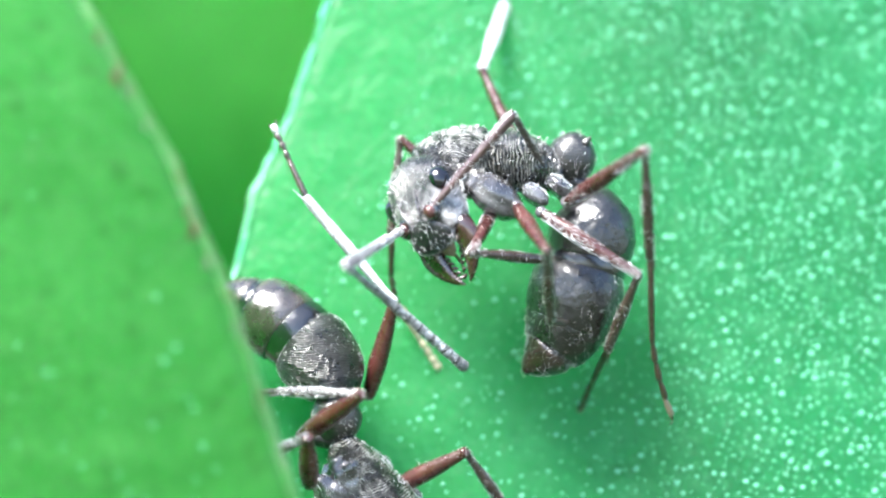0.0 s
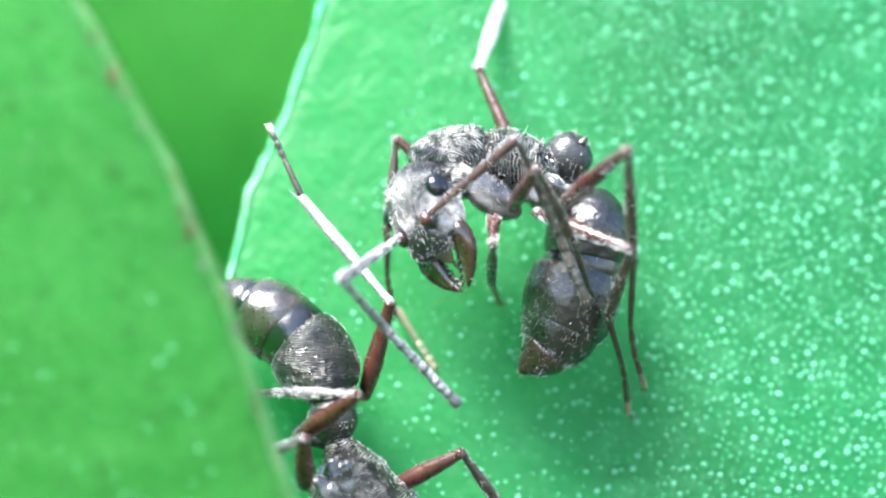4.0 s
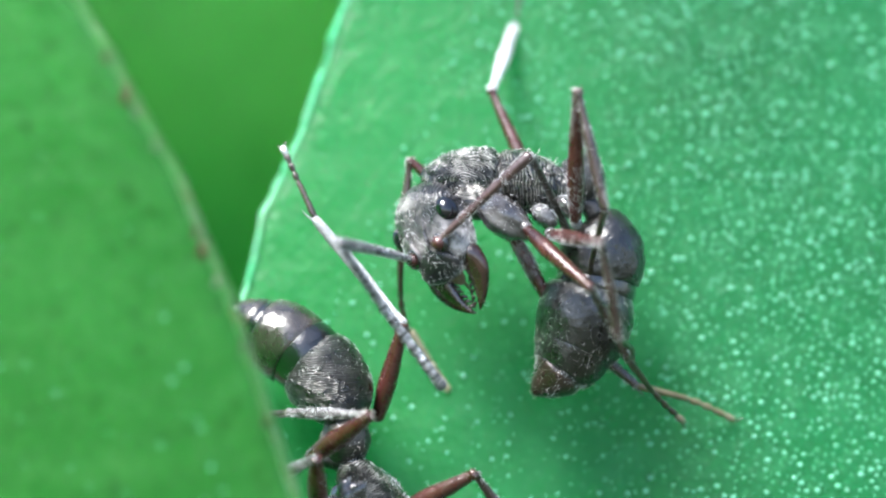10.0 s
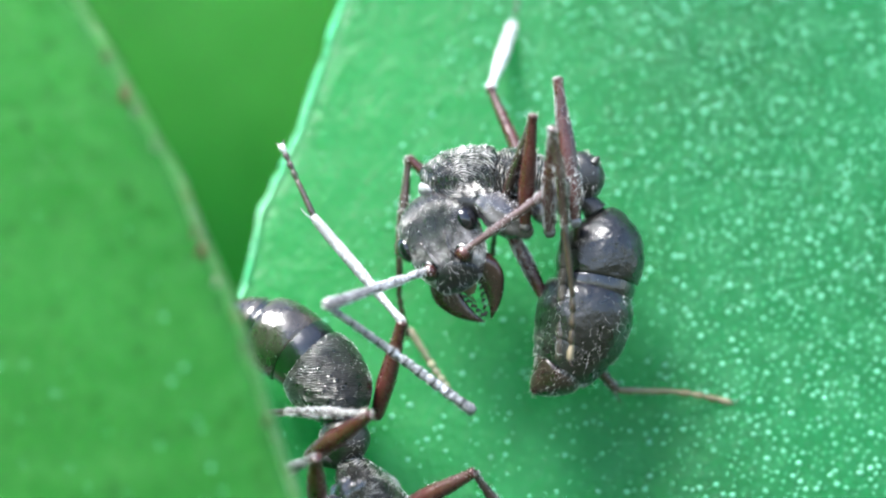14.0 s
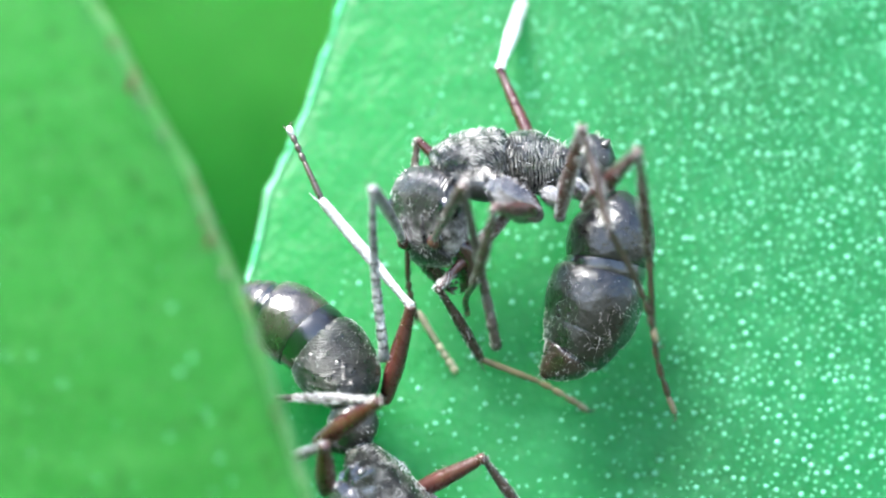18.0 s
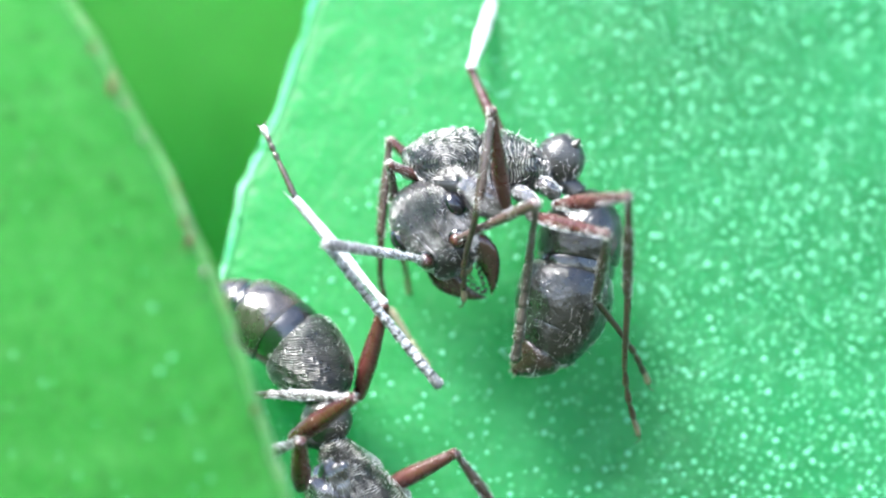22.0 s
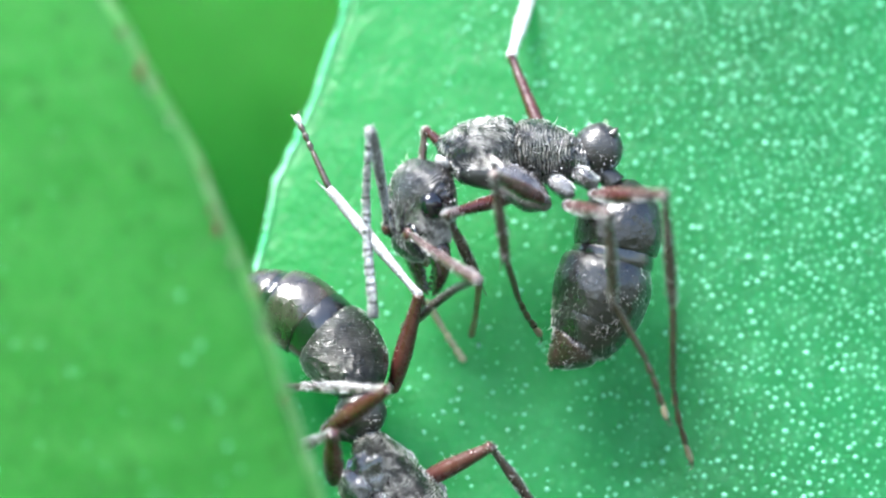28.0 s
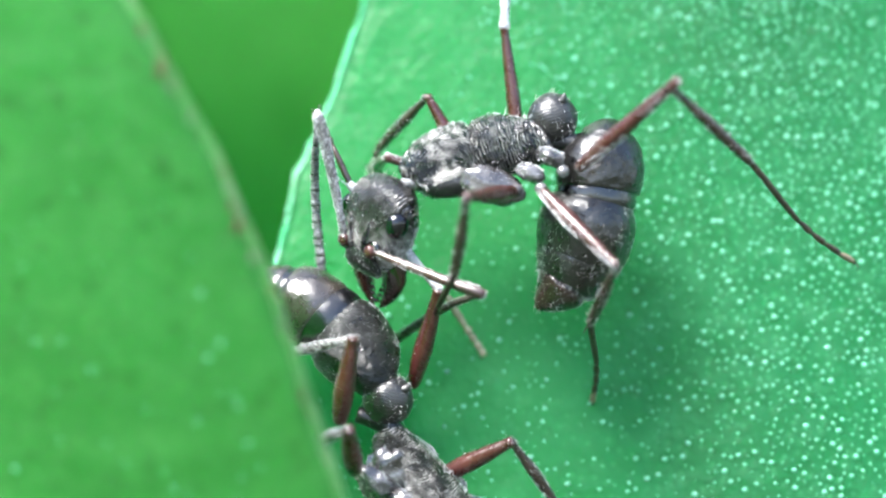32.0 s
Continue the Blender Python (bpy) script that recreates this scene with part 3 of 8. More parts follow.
def glint_specks(leaf, count, box, depth, rng, keep, size=1.0):
    """Tiny bumps on the blade's face, coloured pale to stand in for its glints."""
    bm = bmesh.new()
    n, taken = 0, {}
    for _ in range(count * 5):
        if n >= count:
            break
        x, z = rng.uniform(box[0], box[1]), rng.uniform(box[2], box[3])
        if not keep(x, z, rng):
            continue
        i, j = int(x // 14), int(z // 14)
        near = [q for a in (-1, 0, 1) for b in (-1, 0, 1) for q in taken.get((i + a, j + b), ())]
        if any((x - a) ** 2 + (z - b) ** 2 < 140 for a, b in near):
            continue
        taken.setdefault((i, j), []).append((x, z))
        n += 1
        r = size * rng.choice((1.4, 1.7, 2.0, 2.4, 3.0, 4.0)) * rng.uniform(.8, 1.2)
        y = depth(x, z) + 2.5 * noise.noise(Vector((x, z, 0)) * .02)
        c = bm.verts.new((x, y - r * .75, z))
        k = 6
        ring = [bm.verts.new((x + r * math.cos(6.283 * i / k), y + 2, z + r * rng.uniform(.7, 1) * math.sin(6.283 * i / k))) for i in range(k)]
        mid_ = [bm.verts.new((x + .7 * r * math.cos(6.283 * i / k), y - r * .5, z + .65 * r * math.sin(6.283 * i / k))) for i in range(k)]
        for i in range(k):
            j = (i + 1) % k
            bm.faces.new((ring[i], ring[j], mid_[j], mid_[i]))
            bm.faces.new((mid_[i], mid_[j], c))
    return tagged(part("glint_specks", bm, GLINT, leaf, "tiny leaf bumps, coloured pale in place of glints"), kind="stuff")


rng = random.Random(7)


def face_right(x, z):
    return 190 + .2 * max(z, -900) + 0.00006 * (x - 300) ** 2 * (1 if x > 300 else .55) + 24 * math.exp(-((x - 330) / 110) ** 2) / (1 + math.exp((z + 120) / 90))


right_leaf = leaf_thing("leaf", "broad thick blue-green leaf with a pale wavy margin under the ants", [(1900, 500, 900), (1400, 160, 1700), (900, -70, 2100), (469, -224, 2300), (361, -257, 2320), (264, -288, 2330), (180, -325, 2340), (95, -360, 2350), (22, -373, 2350), (-61, -394, 2350),
                        (-135, -408, 2350), (-440, -430, 2300), (-1000, -460, 2100), (-2000, -420, 1500), (-3200, -380, 500), (-3600, -360, 100)],
                        face_right, 70, LEAF, MARGIN, 90, 170, 7, 6)


def face_left(x, z):
    return -520 + 0.00035 * (x + 380) ** 2 * (1 if x < -380 else .3) - .05 * z


left_leaf = leaf_thing("leaf", "yellow-green leaf with a reddish-brown spotted margin before an ant", [(.944 * z, .944 * l, .944 * r) for z, l, r in ((960, -2300, -1950), (800, -2500, -1400), (660, -2600, -920), (560, -2660, -740), (480, -2700, -640), (413, -2700, -598), (366, -2700, -567), (258, -2700, -510), (151, -2700, -449), (38, -2700, -402), (-36, -2700, -370),
                       (-111, -2700, -342), (-186, -2680, -320), (-280, -2650, -290), (-392, -2600, -253), (-600, -2500, -200), (-1200, -2200, -140), (-2400, -1400, -200), (-3600, -600, -300))],
                       face_left, 60, LEAF_NEAR, MARGIN_RED, 70, 170, 4, 7)

BLEMISH = leaf_skin("red_blemish", (0.056, 0.036, 0.0144), (0.088, 0.044, 0.0224), (0.112, 0.128, 0.048), None, 40)
SCAR = leaf_skin("pale_scar", (0.104, 0.208, 0.096), (0.144, 0.24, 0.128), (0.256, 0.336, 0.224), None, 40)
for z, r, skin in ((352, 10, BLEMISH), (284, 15, BLEMISH), (262, 9, SCAR), (206, 8, SCAR), (62, 9, BLEMISH), (30, 14, BLEMISH), (-22, 10, SCAR), (-130, 7, SCAR), (-250, 8, BLEMISH)):
    e_ = np.interp(z, (-280, -111, 38, 151, 258, 366, 413), (-290, -342, -402, -449, -510, -567, -598))
    x, z = .944 * e_ - r * 1.0, .944 * z
    part("blemish", ball(bmesh.new(), (x, face_left(x, z) + 7, z), (r * .55, 9, r * 1.3), 24, 10, 14, .3), skin, left_leaf, "reddish spot on the margin" if skin is BLEMISH else "pale scar on the margin")


def face_back(x, z):
    # the blade turns under along a slanting fold, so that its lower half hangs in its own shade
    return 1500 + .0003 * (x + 900) ** 2 + 150 * math.log1p(math.exp(min((170 - .55 * (x + 600) - z) / 170, 12)))


leaf_thing("leaf", "green leaf far behind that turns under, out of focus", [(2600, -1400, -900), (1800, -1900, -100), (900, -2200, 200), (300, -2300, 300), (-300, -2300, 300), (-1200, -2000, 200), (-2600, -1200, -50), (-3600, -700, -200)],
           face_back, 70, LEAF_FAR, MARGIN, 40, 90, 0, 9)


def face_deep(x, z):
    return 3600 + .0003 * (x - 200) ** 2 + .1 * z


leaf_thing("leaf", "deep green leaf at the back of the rosette", [(3000, -600, 900), (1800, -1500, 2400), (600, -1900, 2800), (-600, -1900, 2800), (-2000, -1500, 2200), (-3600, -600, 500)],
           face_deep, 80, LEAF_FAR, MARGIN, 40, 60, 0, 9, .5)

stem = part("stem", loft(bmesh.new(), [(-250, 1500, -3300, 1500, 1500), (-250, 1500, -4200, 1700, 1700), (-250, 1500, -6000, 1300, 1300), (-250, 1500, -16000, 1200, 1200), (-250, 1500, -40000, 1400, 1400)], 40, 32, 1, .15), STEM, None, "thick green stem that bears the leaves")
tagged(stem, category="stem")

bm = bmesh.new()
rows_ = []
for i in range(61):
    rows_.append([bm.verts.new(((i - 30) * abs(i - 30) * 45000, (j - 30) * abs(j - 30) * 45000, -40000 + 900 * noise.noise(Vector((i * .9, j * .9, 0))))) for j in range(61)])
for a, b in zip(rows_, rows_[1:]):
    for j in range(60):
        bm.faces.new((a[j], a[j + 1], b[j + 1], b[j]))
# ground out of view, coloured green to tint the light it throws upwards
soil = Mat("soil", (0.03, 0.04, 0.02), 0.9)
soil.colour(soil.ramp(soil.noise(900, 6), (0.3, (0.014, 0.022, 0.010)), (0.7, (0.045, 0.065, 0.026))))
ground = tagged(part("ground", bm, soil.m, None, "unseen dark soil far below, greened for its bounce light"), category="ground", kind="structure")


def more_right(x, z, r):
    if x < -395 + .45 * (z + 440):
        return False
    return r.random() < (.05 + .95 / (1 + math.exp(-(x - 470 + .35 * z) / 150)))


glint_specks(right_leaf, 8200, (-430, 1250, -700, 700), face_right, rng, more_right, 1.35)
glint_specks(left_leaf, 80, (-900, -280, -560, 440), face_left, rng, lambda x, z, r: x < .944 * (-640 + .42 * (441 - z)) - 25 and r.random() < .2 + .8 / (1 + math.exp((z + 60) / 110)), 1.0)

# ---- the ant that cleans itself ----
ant = ant_root("ant", "black silvery-haired ant with red-brown legs cleaning itself on a leaf", at(70, 0, 136))
ant_parts = {}
mesosoma = part("mesosoma", loft(bmesh.new(), [(-118, 0, 2, 18, 16), (-104, 0, 8, 38, 36), (-72, 0, 15, 54, 53), (-38, 0, 19, 57, 55), (-6, 0, 21, 52, 52), (15, 0, 20, 46, 49), (34, 0, 22, 52, 57), (62, 0, 18, 50, 55), (98, 0, 5, 42, 46), (124, 0, -10, 28, 30), (138, 0, -18, 10, 12)], 44, 40, .96, .05), RUGOSE, ant, "humped dark middle body, rough ridges with painted highlights")
pronotum = part("pronotum", loft(bmesh.new(), [(-114, 0, 4, 26, 22), (-104, 0, 10, 44, 40), (-86, 0, 14, 55, 52), (-60, 0, 18, 62, 58), (-34, 0, 21, 64, 60), (-10, 0, 23, 60, 59), (2, 0, 24, 57, 57), (5, 0, 24, 50, 50)], 34, 44, .97, .02), THORAX, mesosoma, "dome with swirling ridges, highlights painted on the crests")
for q in (-1, 1):
    part("spine", loft(bmesh.new(), [(96, q * 34, 32, 7, 7), (110, q * 40, 33, 3.5, 3.5), (120, q * 43, 31, .5, .5)], 8, 8), THORAX, mesosoma)
    part("pleuron", ball(bmesh.new(), (-34, q * 33, -20), (60, 22, 26), 8, 18, 24, .08), PLEURA, mesosoma)
part("collar", ball(bmesh.new(), (-108, 0, 4), (22, 38, 17), 14, 14, 20), JOINT, mesosoma, "pale neck collar")
for x, y, z, rx, rz, tilt in ((20, 46, -42, 60, 34, 36), (92, 52, -42, 25, 17, 38), (134, 48, -26, 26, 17, 42)):
    for q in (-1, 1):
        hip = part("coxa", ball(bmesh.new(), (x, q * y, z), (rx, 20, rz * .9), tilt, 20, 24, .18), COXA, mesosoma, "grey downy hip joint")
        # hairs kept to the sun's side, which also paints the hip's top highlight
        down(hip, 130, rng, 6, 0.22, 0.2, (.6, 0, -.4), -.3, (-.25, -.35, .85), 30, .35)
for x, y, z in ((58, -62, -62), (100, -72, -72), (145, -72, -55), (25, 25, -55), (-50, 60, -28), (85, 70, -10)):
    part("trochanter", ball(bmesh.new(), (x, y, z), (11, 10, 11), 0, 10, 14, .1), COXA, mesosoma)
for lump, n1, n2 in ((pronotum, 260, 26), (mesosoma, 360, 26)):
    down(lump, n1, rng, 6, 0.28, 0.25, (1, 0, -.2), .05, None, 30)
    coat_of_hair("long_hairs", lump, n2, 13, 0.55, rng, 0.3)

ant_parts["head"] = head(ant, rng)
for side in ("LA", "RA"):
    # the right antenna carries the painted sheen, the left keeps its brown
    ant_parts["scape_" + side] = scape(ant, 222, rng, SCAPE if side == "LA" else SHEEN_SCAPE)
    ant_parts["funiculus_" + side] = funiculus(ant, 325, rng, DARK_FLAGELLUM if side == "LA" else SHEEN_FLAGELLUM)
for leg, lf, lt, ls, tk in (("FL", 200, 172, 225, 15), ("FR", 200, 172, 225, 14), ("ML", 205, 172, 235, 14), ("HL", 250, 205, 312, 16), ("MR", 132, 172, 160, 14), ("HR", 230, 205, 285, 14)):
    ant_parts["femur_" + leg] = femur(ant, lf, tk * .92, {"ML": 520, "HL": 260, "FR": 420}.get(leg, 120), -.4 if leg == "ML" else .1)
    ant_parts["tibia_" + leg] = tibia(ant, lt, 12 if leg == "HR" else 10, SHEEN_SILVER if leg == "HR" else TIBIA, "silver-haired shin with painted sheen" if leg == "HR" else "", rng)
    ant_parts["tarsus_" + leg] = tarsus(ant, ls, 6, BANDED if leg == "FR" else TARSUS, TARSUS if leg == "MR" else PALE_TARSUS, bend=17 if leg == "HL" else 10)
ant_parts["petiole"] = petiole(ant, rng)
ant_parts["gaster"] = gaster(ant, (
    (GASTER_SMOOTH, ((5, 19, 20), (12, 2, 50), (15, -28, 71), (14, -55, 77), (11, -80, 77), (8, -98, 74))),
    (BLACK, ((9, -84, 66), (6, -100, 71), (3, -112, 73), (0, -124, 72))),
    (GASTER_SMOOTH, ((-3, -113, 66), (-5, -121, 77), (-10, -140, 84), (-17, -170, 86), (-27, -202, 80), (-36, -222, 73))),
    (GASTER_SMOOTH, ((-30, -208, 70), (-38, -224, 72), (-49, -244, 65), (-60, -260, 55))),
    (TIP, ((-58, -255, 44), (-68, -267, 47), (-84, -281, 33), (-98, -292, 19), (-108, -301, 6)))), rng, -0.1)

tip_hair = [((-104 + 5 * k, -14 + 5 * (k % 3), -294 + 3 * k), (-.35 + .1 * k, -.25, -1)) for k in range(9)]
tagged(part("tip_bristles", hairs(bmesh.new(), tip_hair, 14, .8, rng, 0.25), HAIR, ant_parts["gaster"], "yellowish bristles"), kind="stuff")

# ---- the ant beside it ----
other = ant_root("ant", "black ant with a bronze-banded hind body, partly behind a leaf", at(-187, -20, -293))
other_parts = {}
back_body = part("mesosoma", loft(bmesh.new(), [(2, 0, -44, 22, 20), (14, 0, -62, 44, 36), (38, 0, -95, 58, 44), (72, 0, -135, 62, 48), (110, 0, -180, 66, 50), (150, 0, -230, 60, 48), (185, 0, -275, 40, 36), (200, 0, -295, 20, 20)], 40, 36, .85, .04), THORAX, other, "ridged dark middle body")
down(part("pleuron", ball(bmesh.new(), (12, -42, -118), (40, 22, 52), 35, 24, 30, .35), COXA, back_body), 320, rng, 7, .22, .2, (-1, 0, 1), -.1, None, 24)
part("collar", ball(bmesh.new(), (205, 0, -300), (20, 30, 16), 45, 12, 18), JOINT, back_body)
for x, y, z in ((-10, -70, -125), (45, -62, -170), (95, -60, -215), (70, 60, -95), (120, 62, -150), (160, 60, -190)):
    # again mostly sunward hairs, partly in place of highlights
    down(part("coxa", ball(bmesh.new(), (x, y, z), (34, 16, 20), 40, 18, 22, .4), COXA, back_body), 160, rng, 7, .22, .2, (-1, 0, 1), -.2, (-.2, -.3, .8), 20, .15)
down(back_body, 500, rng, 7, 0.3, 0.25, (-1, 0, 1), .05, None, 30)
other_head = head(other, rng)
other_head.matrix_basis = at(270, 0, -370, 0, 52, 0)
for q in (-1, 1):
    s_ = scape(other, 222, rng)
    s_.matrix_basis = at(330, q * 34, -400, 0, 20, q * 50)
    f_ = funiculus(other, 325, rng)
    f_.matrix_basis = at(330 + 134, q * (34 + 160), -476, 0, 40, q * 10)
for leg, a, b, c, tk in (("A", 185, 243, 150, 17), ("B", 152, 160, 150, 18), ("C", 110, 120, 120, 18), ("D", 160, 140, 130, 17)):
    other_parts["femur_" + leg] = femur(other, a, tk, 120, .2)
    other_parts["tibia_" + leg] = tibia(other, b, {"A": 10.5, "B": 9}.get(leg, 10), {"A": SHEEN_SILVER, "D": TIBIA}.get(leg, GREY_TIBIA), "" if leg == "D" else "silver-haired shin with painted sheen", rng)
    if leg == "B":
        coat_of_hair("comb", other_parts["tibia_B"], 40, 13, 0.8, rng, 0.2, lambda c, n: abs(n.z) > .75)
    other_parts["tarsus_" + leg] = tarsus(other, c, 6, TIBIA if leg == "A" else TARSUS, SHEEN_SILVER if leg == "A" else PALE_TARSUS)
other_parts["tarsus_E"] = tarsus(other, 135, 7, PALE_BANDED, PALE_BANDED, "pale yellowish beaded foot planted on the leaf", bend=4)
POLLEN = Mat("pollen", (0.62, 0.36, 0.06), 0.6).m
part("pollen_grain", ball(bmesh.new(), (119, -5, -12), (8, 4, 4), 20, 8, 10, .3), POLLEN, other_parts["tibia_A"], "tiny orange pollen grain")
other_parts["petiole"] = petiole(other, rng, 1.0)
other_parts["gaster"] = gaster(other, (
    (GASTER, ((11, 4, 22), (9, 20, 44), (2, 46, 64), (-14, 78, 73), (-32, 101, 74), (-45, 113, 69))),
    (BLACK, ((-34, 106, 60), (-48, 117, 66), (-60, 127, 67), (-74, 136, 66))),
    (BRONZE, ((-64, 130, 61), (-74, 138, 69), (-95, 151, 71), (-118, 165, 67), (-132, 172, 60))),
    (BLACK, ((-126, 169, 54), (-136, 174, 56), (-146, 180, 52))),
    (BRONZE, ((-140, 177, 46), (-150, 183, 49), (-168, 192, 40), (-184, 199, 28))),
    (TIP, ((-180, 197, 20), (-188, 201, 22), (-196, 204, 14), (-204, 207, 4)))), rng, 0.3)


def motions():
    # the ant that stands on the leaf
    walk(ant, [(0, at(70.5, 0, 136, 0, 0, 0)), (28, at(70.5, 0, 136, 0, 0, 0)), (28.5, at(78, 0, 136.7, 0, 0.1, 0)), (29, at(38.1, 0, 155.9, 0, -2.4, 0)), (29.5, at(-13.3, 0, 181.6, 0, -0.1, 0)), (30, at(-22.4, 0, 174.4, 0, -1.9, 0)), (30.5, at(43.6, 0, 144.9, 0, -7.7, 0)), (31, at(-15.2, 0, 120.4, 0, -18.7, 0)), (31.5, at(-35.9, 0, 103.4, 0, -22, 0)), (32, at(-27.4, 0, 123.1, 0, -17.1, 0))])
    walk(ant_parts["head"], [(0, at(-93.5, -38.2, -56.4, 93, 61.7, -38.9)), (0.5, at(-87.5, -30.2, -69, 101.1, 67.6, -30.3)), (1, at(-77.7, -26, -69.8, 106.1, 72.5, -32.8)), (1.5, at(-81.7, -35.8, -64.3, 94.5, 61.5, -31.9)), (2, at(-74.5, -35.2, -64.3, 92.2, 56.5, -23.4)), (2.5, at(-70.3, -33.5, -69.3, 93.5, 57, -20.9)), (3, at(-113.5, -15.5, -86.8, 163.1, 87.6, 46.6)), (3.5, at(-96.8, -39.2, -66.8, 91.6, 62.7, -46.1)), (4, at(-91.9, -37.3, -68.5, 94.1, 61.3, -39.4)), (4.5, at(-81, -33, -72.3, 97.9, 57.9, -26)), (5, at(-70.1, -28.6, -76, 100, 54, -14.2)), (5.5, at(-65.2, -26.7, -77.7, 100.4, 52.2, -9.3)), (6, at(-64.1, -28.8, -80.9, 99.2, 51.3, -11.9)), (6.5, at(-81.4, -12, -57.3, 126, 57.1, 7.2)), (7, at(-87.7, -21.9, -74.1, 118.2, 65.4, -11.1)), (7.5, at(-115.2, -5.1, -91, -116.4, 81.7, 114.3)), (8, at(-100.5, -33.8, -42.6, 80.2, 71.9, -53.2)), (8.5, at(-110.2, -44.2, -60, 72.4, 63.3, -73.7)), (9, at(-124.4, -17.5, -69.7, 109.1, 82.5, -35.7)), (9.5, at(-106.9, -24.5, -71.5, 112.7, 70.4, -23.8)), (10, at(-96.7, -31.4, -68.2, 104.2, 63.3, -27.6)), (10.5, at(-91.5, -22.6, -64.7, 115.4, 60.2, -8.7)), (11, at(-90.3, -35.9, -73.6, 93.5, 58.2, -26.9)), (11.5, at(-84.2, -33.3, -72.1, 100.9, 58, -23.7)), (12, at(-94.6, -35.2, -73.2, 94.1, 62.8, -32.2)), (12.5, at(-77.8, -28, -59.7, 121.9, 52.6, -17.7)), (13, at(-71.8, -43.3, -86.8, 99, 46.5, -30.8)), (13.5, at(-78.9, -27, -78.7, 102.5, 54.6, -10.9)), (14, at(-82.6, -19.2, -88.2, 106, 62.1, 0)), (14.5, at(-97.8, -29.9, -74.2, 104.8, 63.9, -24.4)), (15, at(-100.8, -28.3, -70.9, 105.4, 66.6, -28.3)), (15.5, at(-107.3, -24.8, -63.7, 104.8, 72.3, -38.5)), (16, at(-113.7, -21.3, -56.4, 99.2, 77.9, -53.7)), (16.5, at(-116.7, -19.7, -53.1, 92.7, 80.3, -64.5)), (17, at(-120.9, -26.4, -56.8, 106, 72, -32.7)), (17.5, at(-92.3, -10.8, -58.9, 143.2, 47.6, 1.6)), (18, at(-120.1, 5.9, -67.5, 177.8, 69.5, 48.2)), (18.5, at(-105.3, 0.8, -70.7, 162.2, 55.5, 13.6)), (19, at(-71.8, -6.9, -78.4, 141.2, 50.9, 8.5)), (19.5, at(-79.2, -12.8, -79.2, 118.2, 58.3, 8.1)), (20, at(-84.5, -28.2, -74.1, 98.2, 53.4, -11.5)), (20.5, at(-77.7, -26.6, -68.3, 103.1, 54.4, -10.3)), (21, at(-69.4, -17.8, -82.7, 112.2, 55.6, 1.1)), (21.5, at(-115.4, -1.1, -95.7, -146.3, 78.1, 94.4)), (22, at(-66.3, -11.7, -93.6, 115.3, 53.5, 9)), (22.5, at(-89.5, -29.5, -62.8, 99.9, 66.2, -24)), (23, at(-119.7, -31.9, -73.6, 89.7, 71.4, -47)), (23.5, at(-110.3, -19.6, -67.8, 121.1, 75, -20.2)), (24, at(-97.1, -27.3, -76.5, 114.3, 62.2, -20.6)), (24.5, at(-108.9, -28.4, -66.9, 107.8, 68, -30.8)), (25, at(-115.4, -27.3, -67.7, 101.1, 73, -36.5)), (25.5, at(-129.5, -25, -69.6, 60.2, 81.9, -75.4)), (26, at(-143.6, -22.6, -71.4, -14.9, 78.7, -148.4)), (26.5, at(-150, -21.5, -72.2, -28.3, 74.1, -160.9)), (27, at(-136, 1.4, -86.4, -139.2, 80.2, 76.8)), (27.5, at(-133.4, 2.6, -84.8, -151.3, 79.5, 57.3)), (28, at(-149.1, 3.2, -79.2, -125.7, 79.6, 88.1)), (28.5, at(-157.5, 9.5, -69.3, -115, 76.9, 89.8)), (28.75, at(-149.6, 1.2, -76.6, -86.1, 83.4, 114.5)), (29, at(-142, -7, -84.4, -7, 83.9, -170.5)), (29.25, at(-149.5, 0.2, -76.8, -67.1, 82.4, 133.9)), (29.5, at(-157.2, 7.4, -69.5, -92.8, 77.2, 112.8)), (30, at(-150.4, 13.7, -73.8, -106.6, 69.4, 111.2)), (30.25, at(-153.4, 17.2, -74.1, -111.4, 65.3, 111.8)), (30.5, at(-156.7, 20.7, -74.2, -115.8, 61.1, 112.7)), (31, at(-154.1, 18.7, -70.7, -102.9, 54.5, 130.9)), (31.5, at(-161.2, 21.4, -68.2, -104.1, 48.7, 133.4)), (31.75, at(-171.1, 14.8, -58.3, -92.3, 54.9, 138)), (32, at(-182.2, 8.2, -49.4, -78, 60.2, 145))])
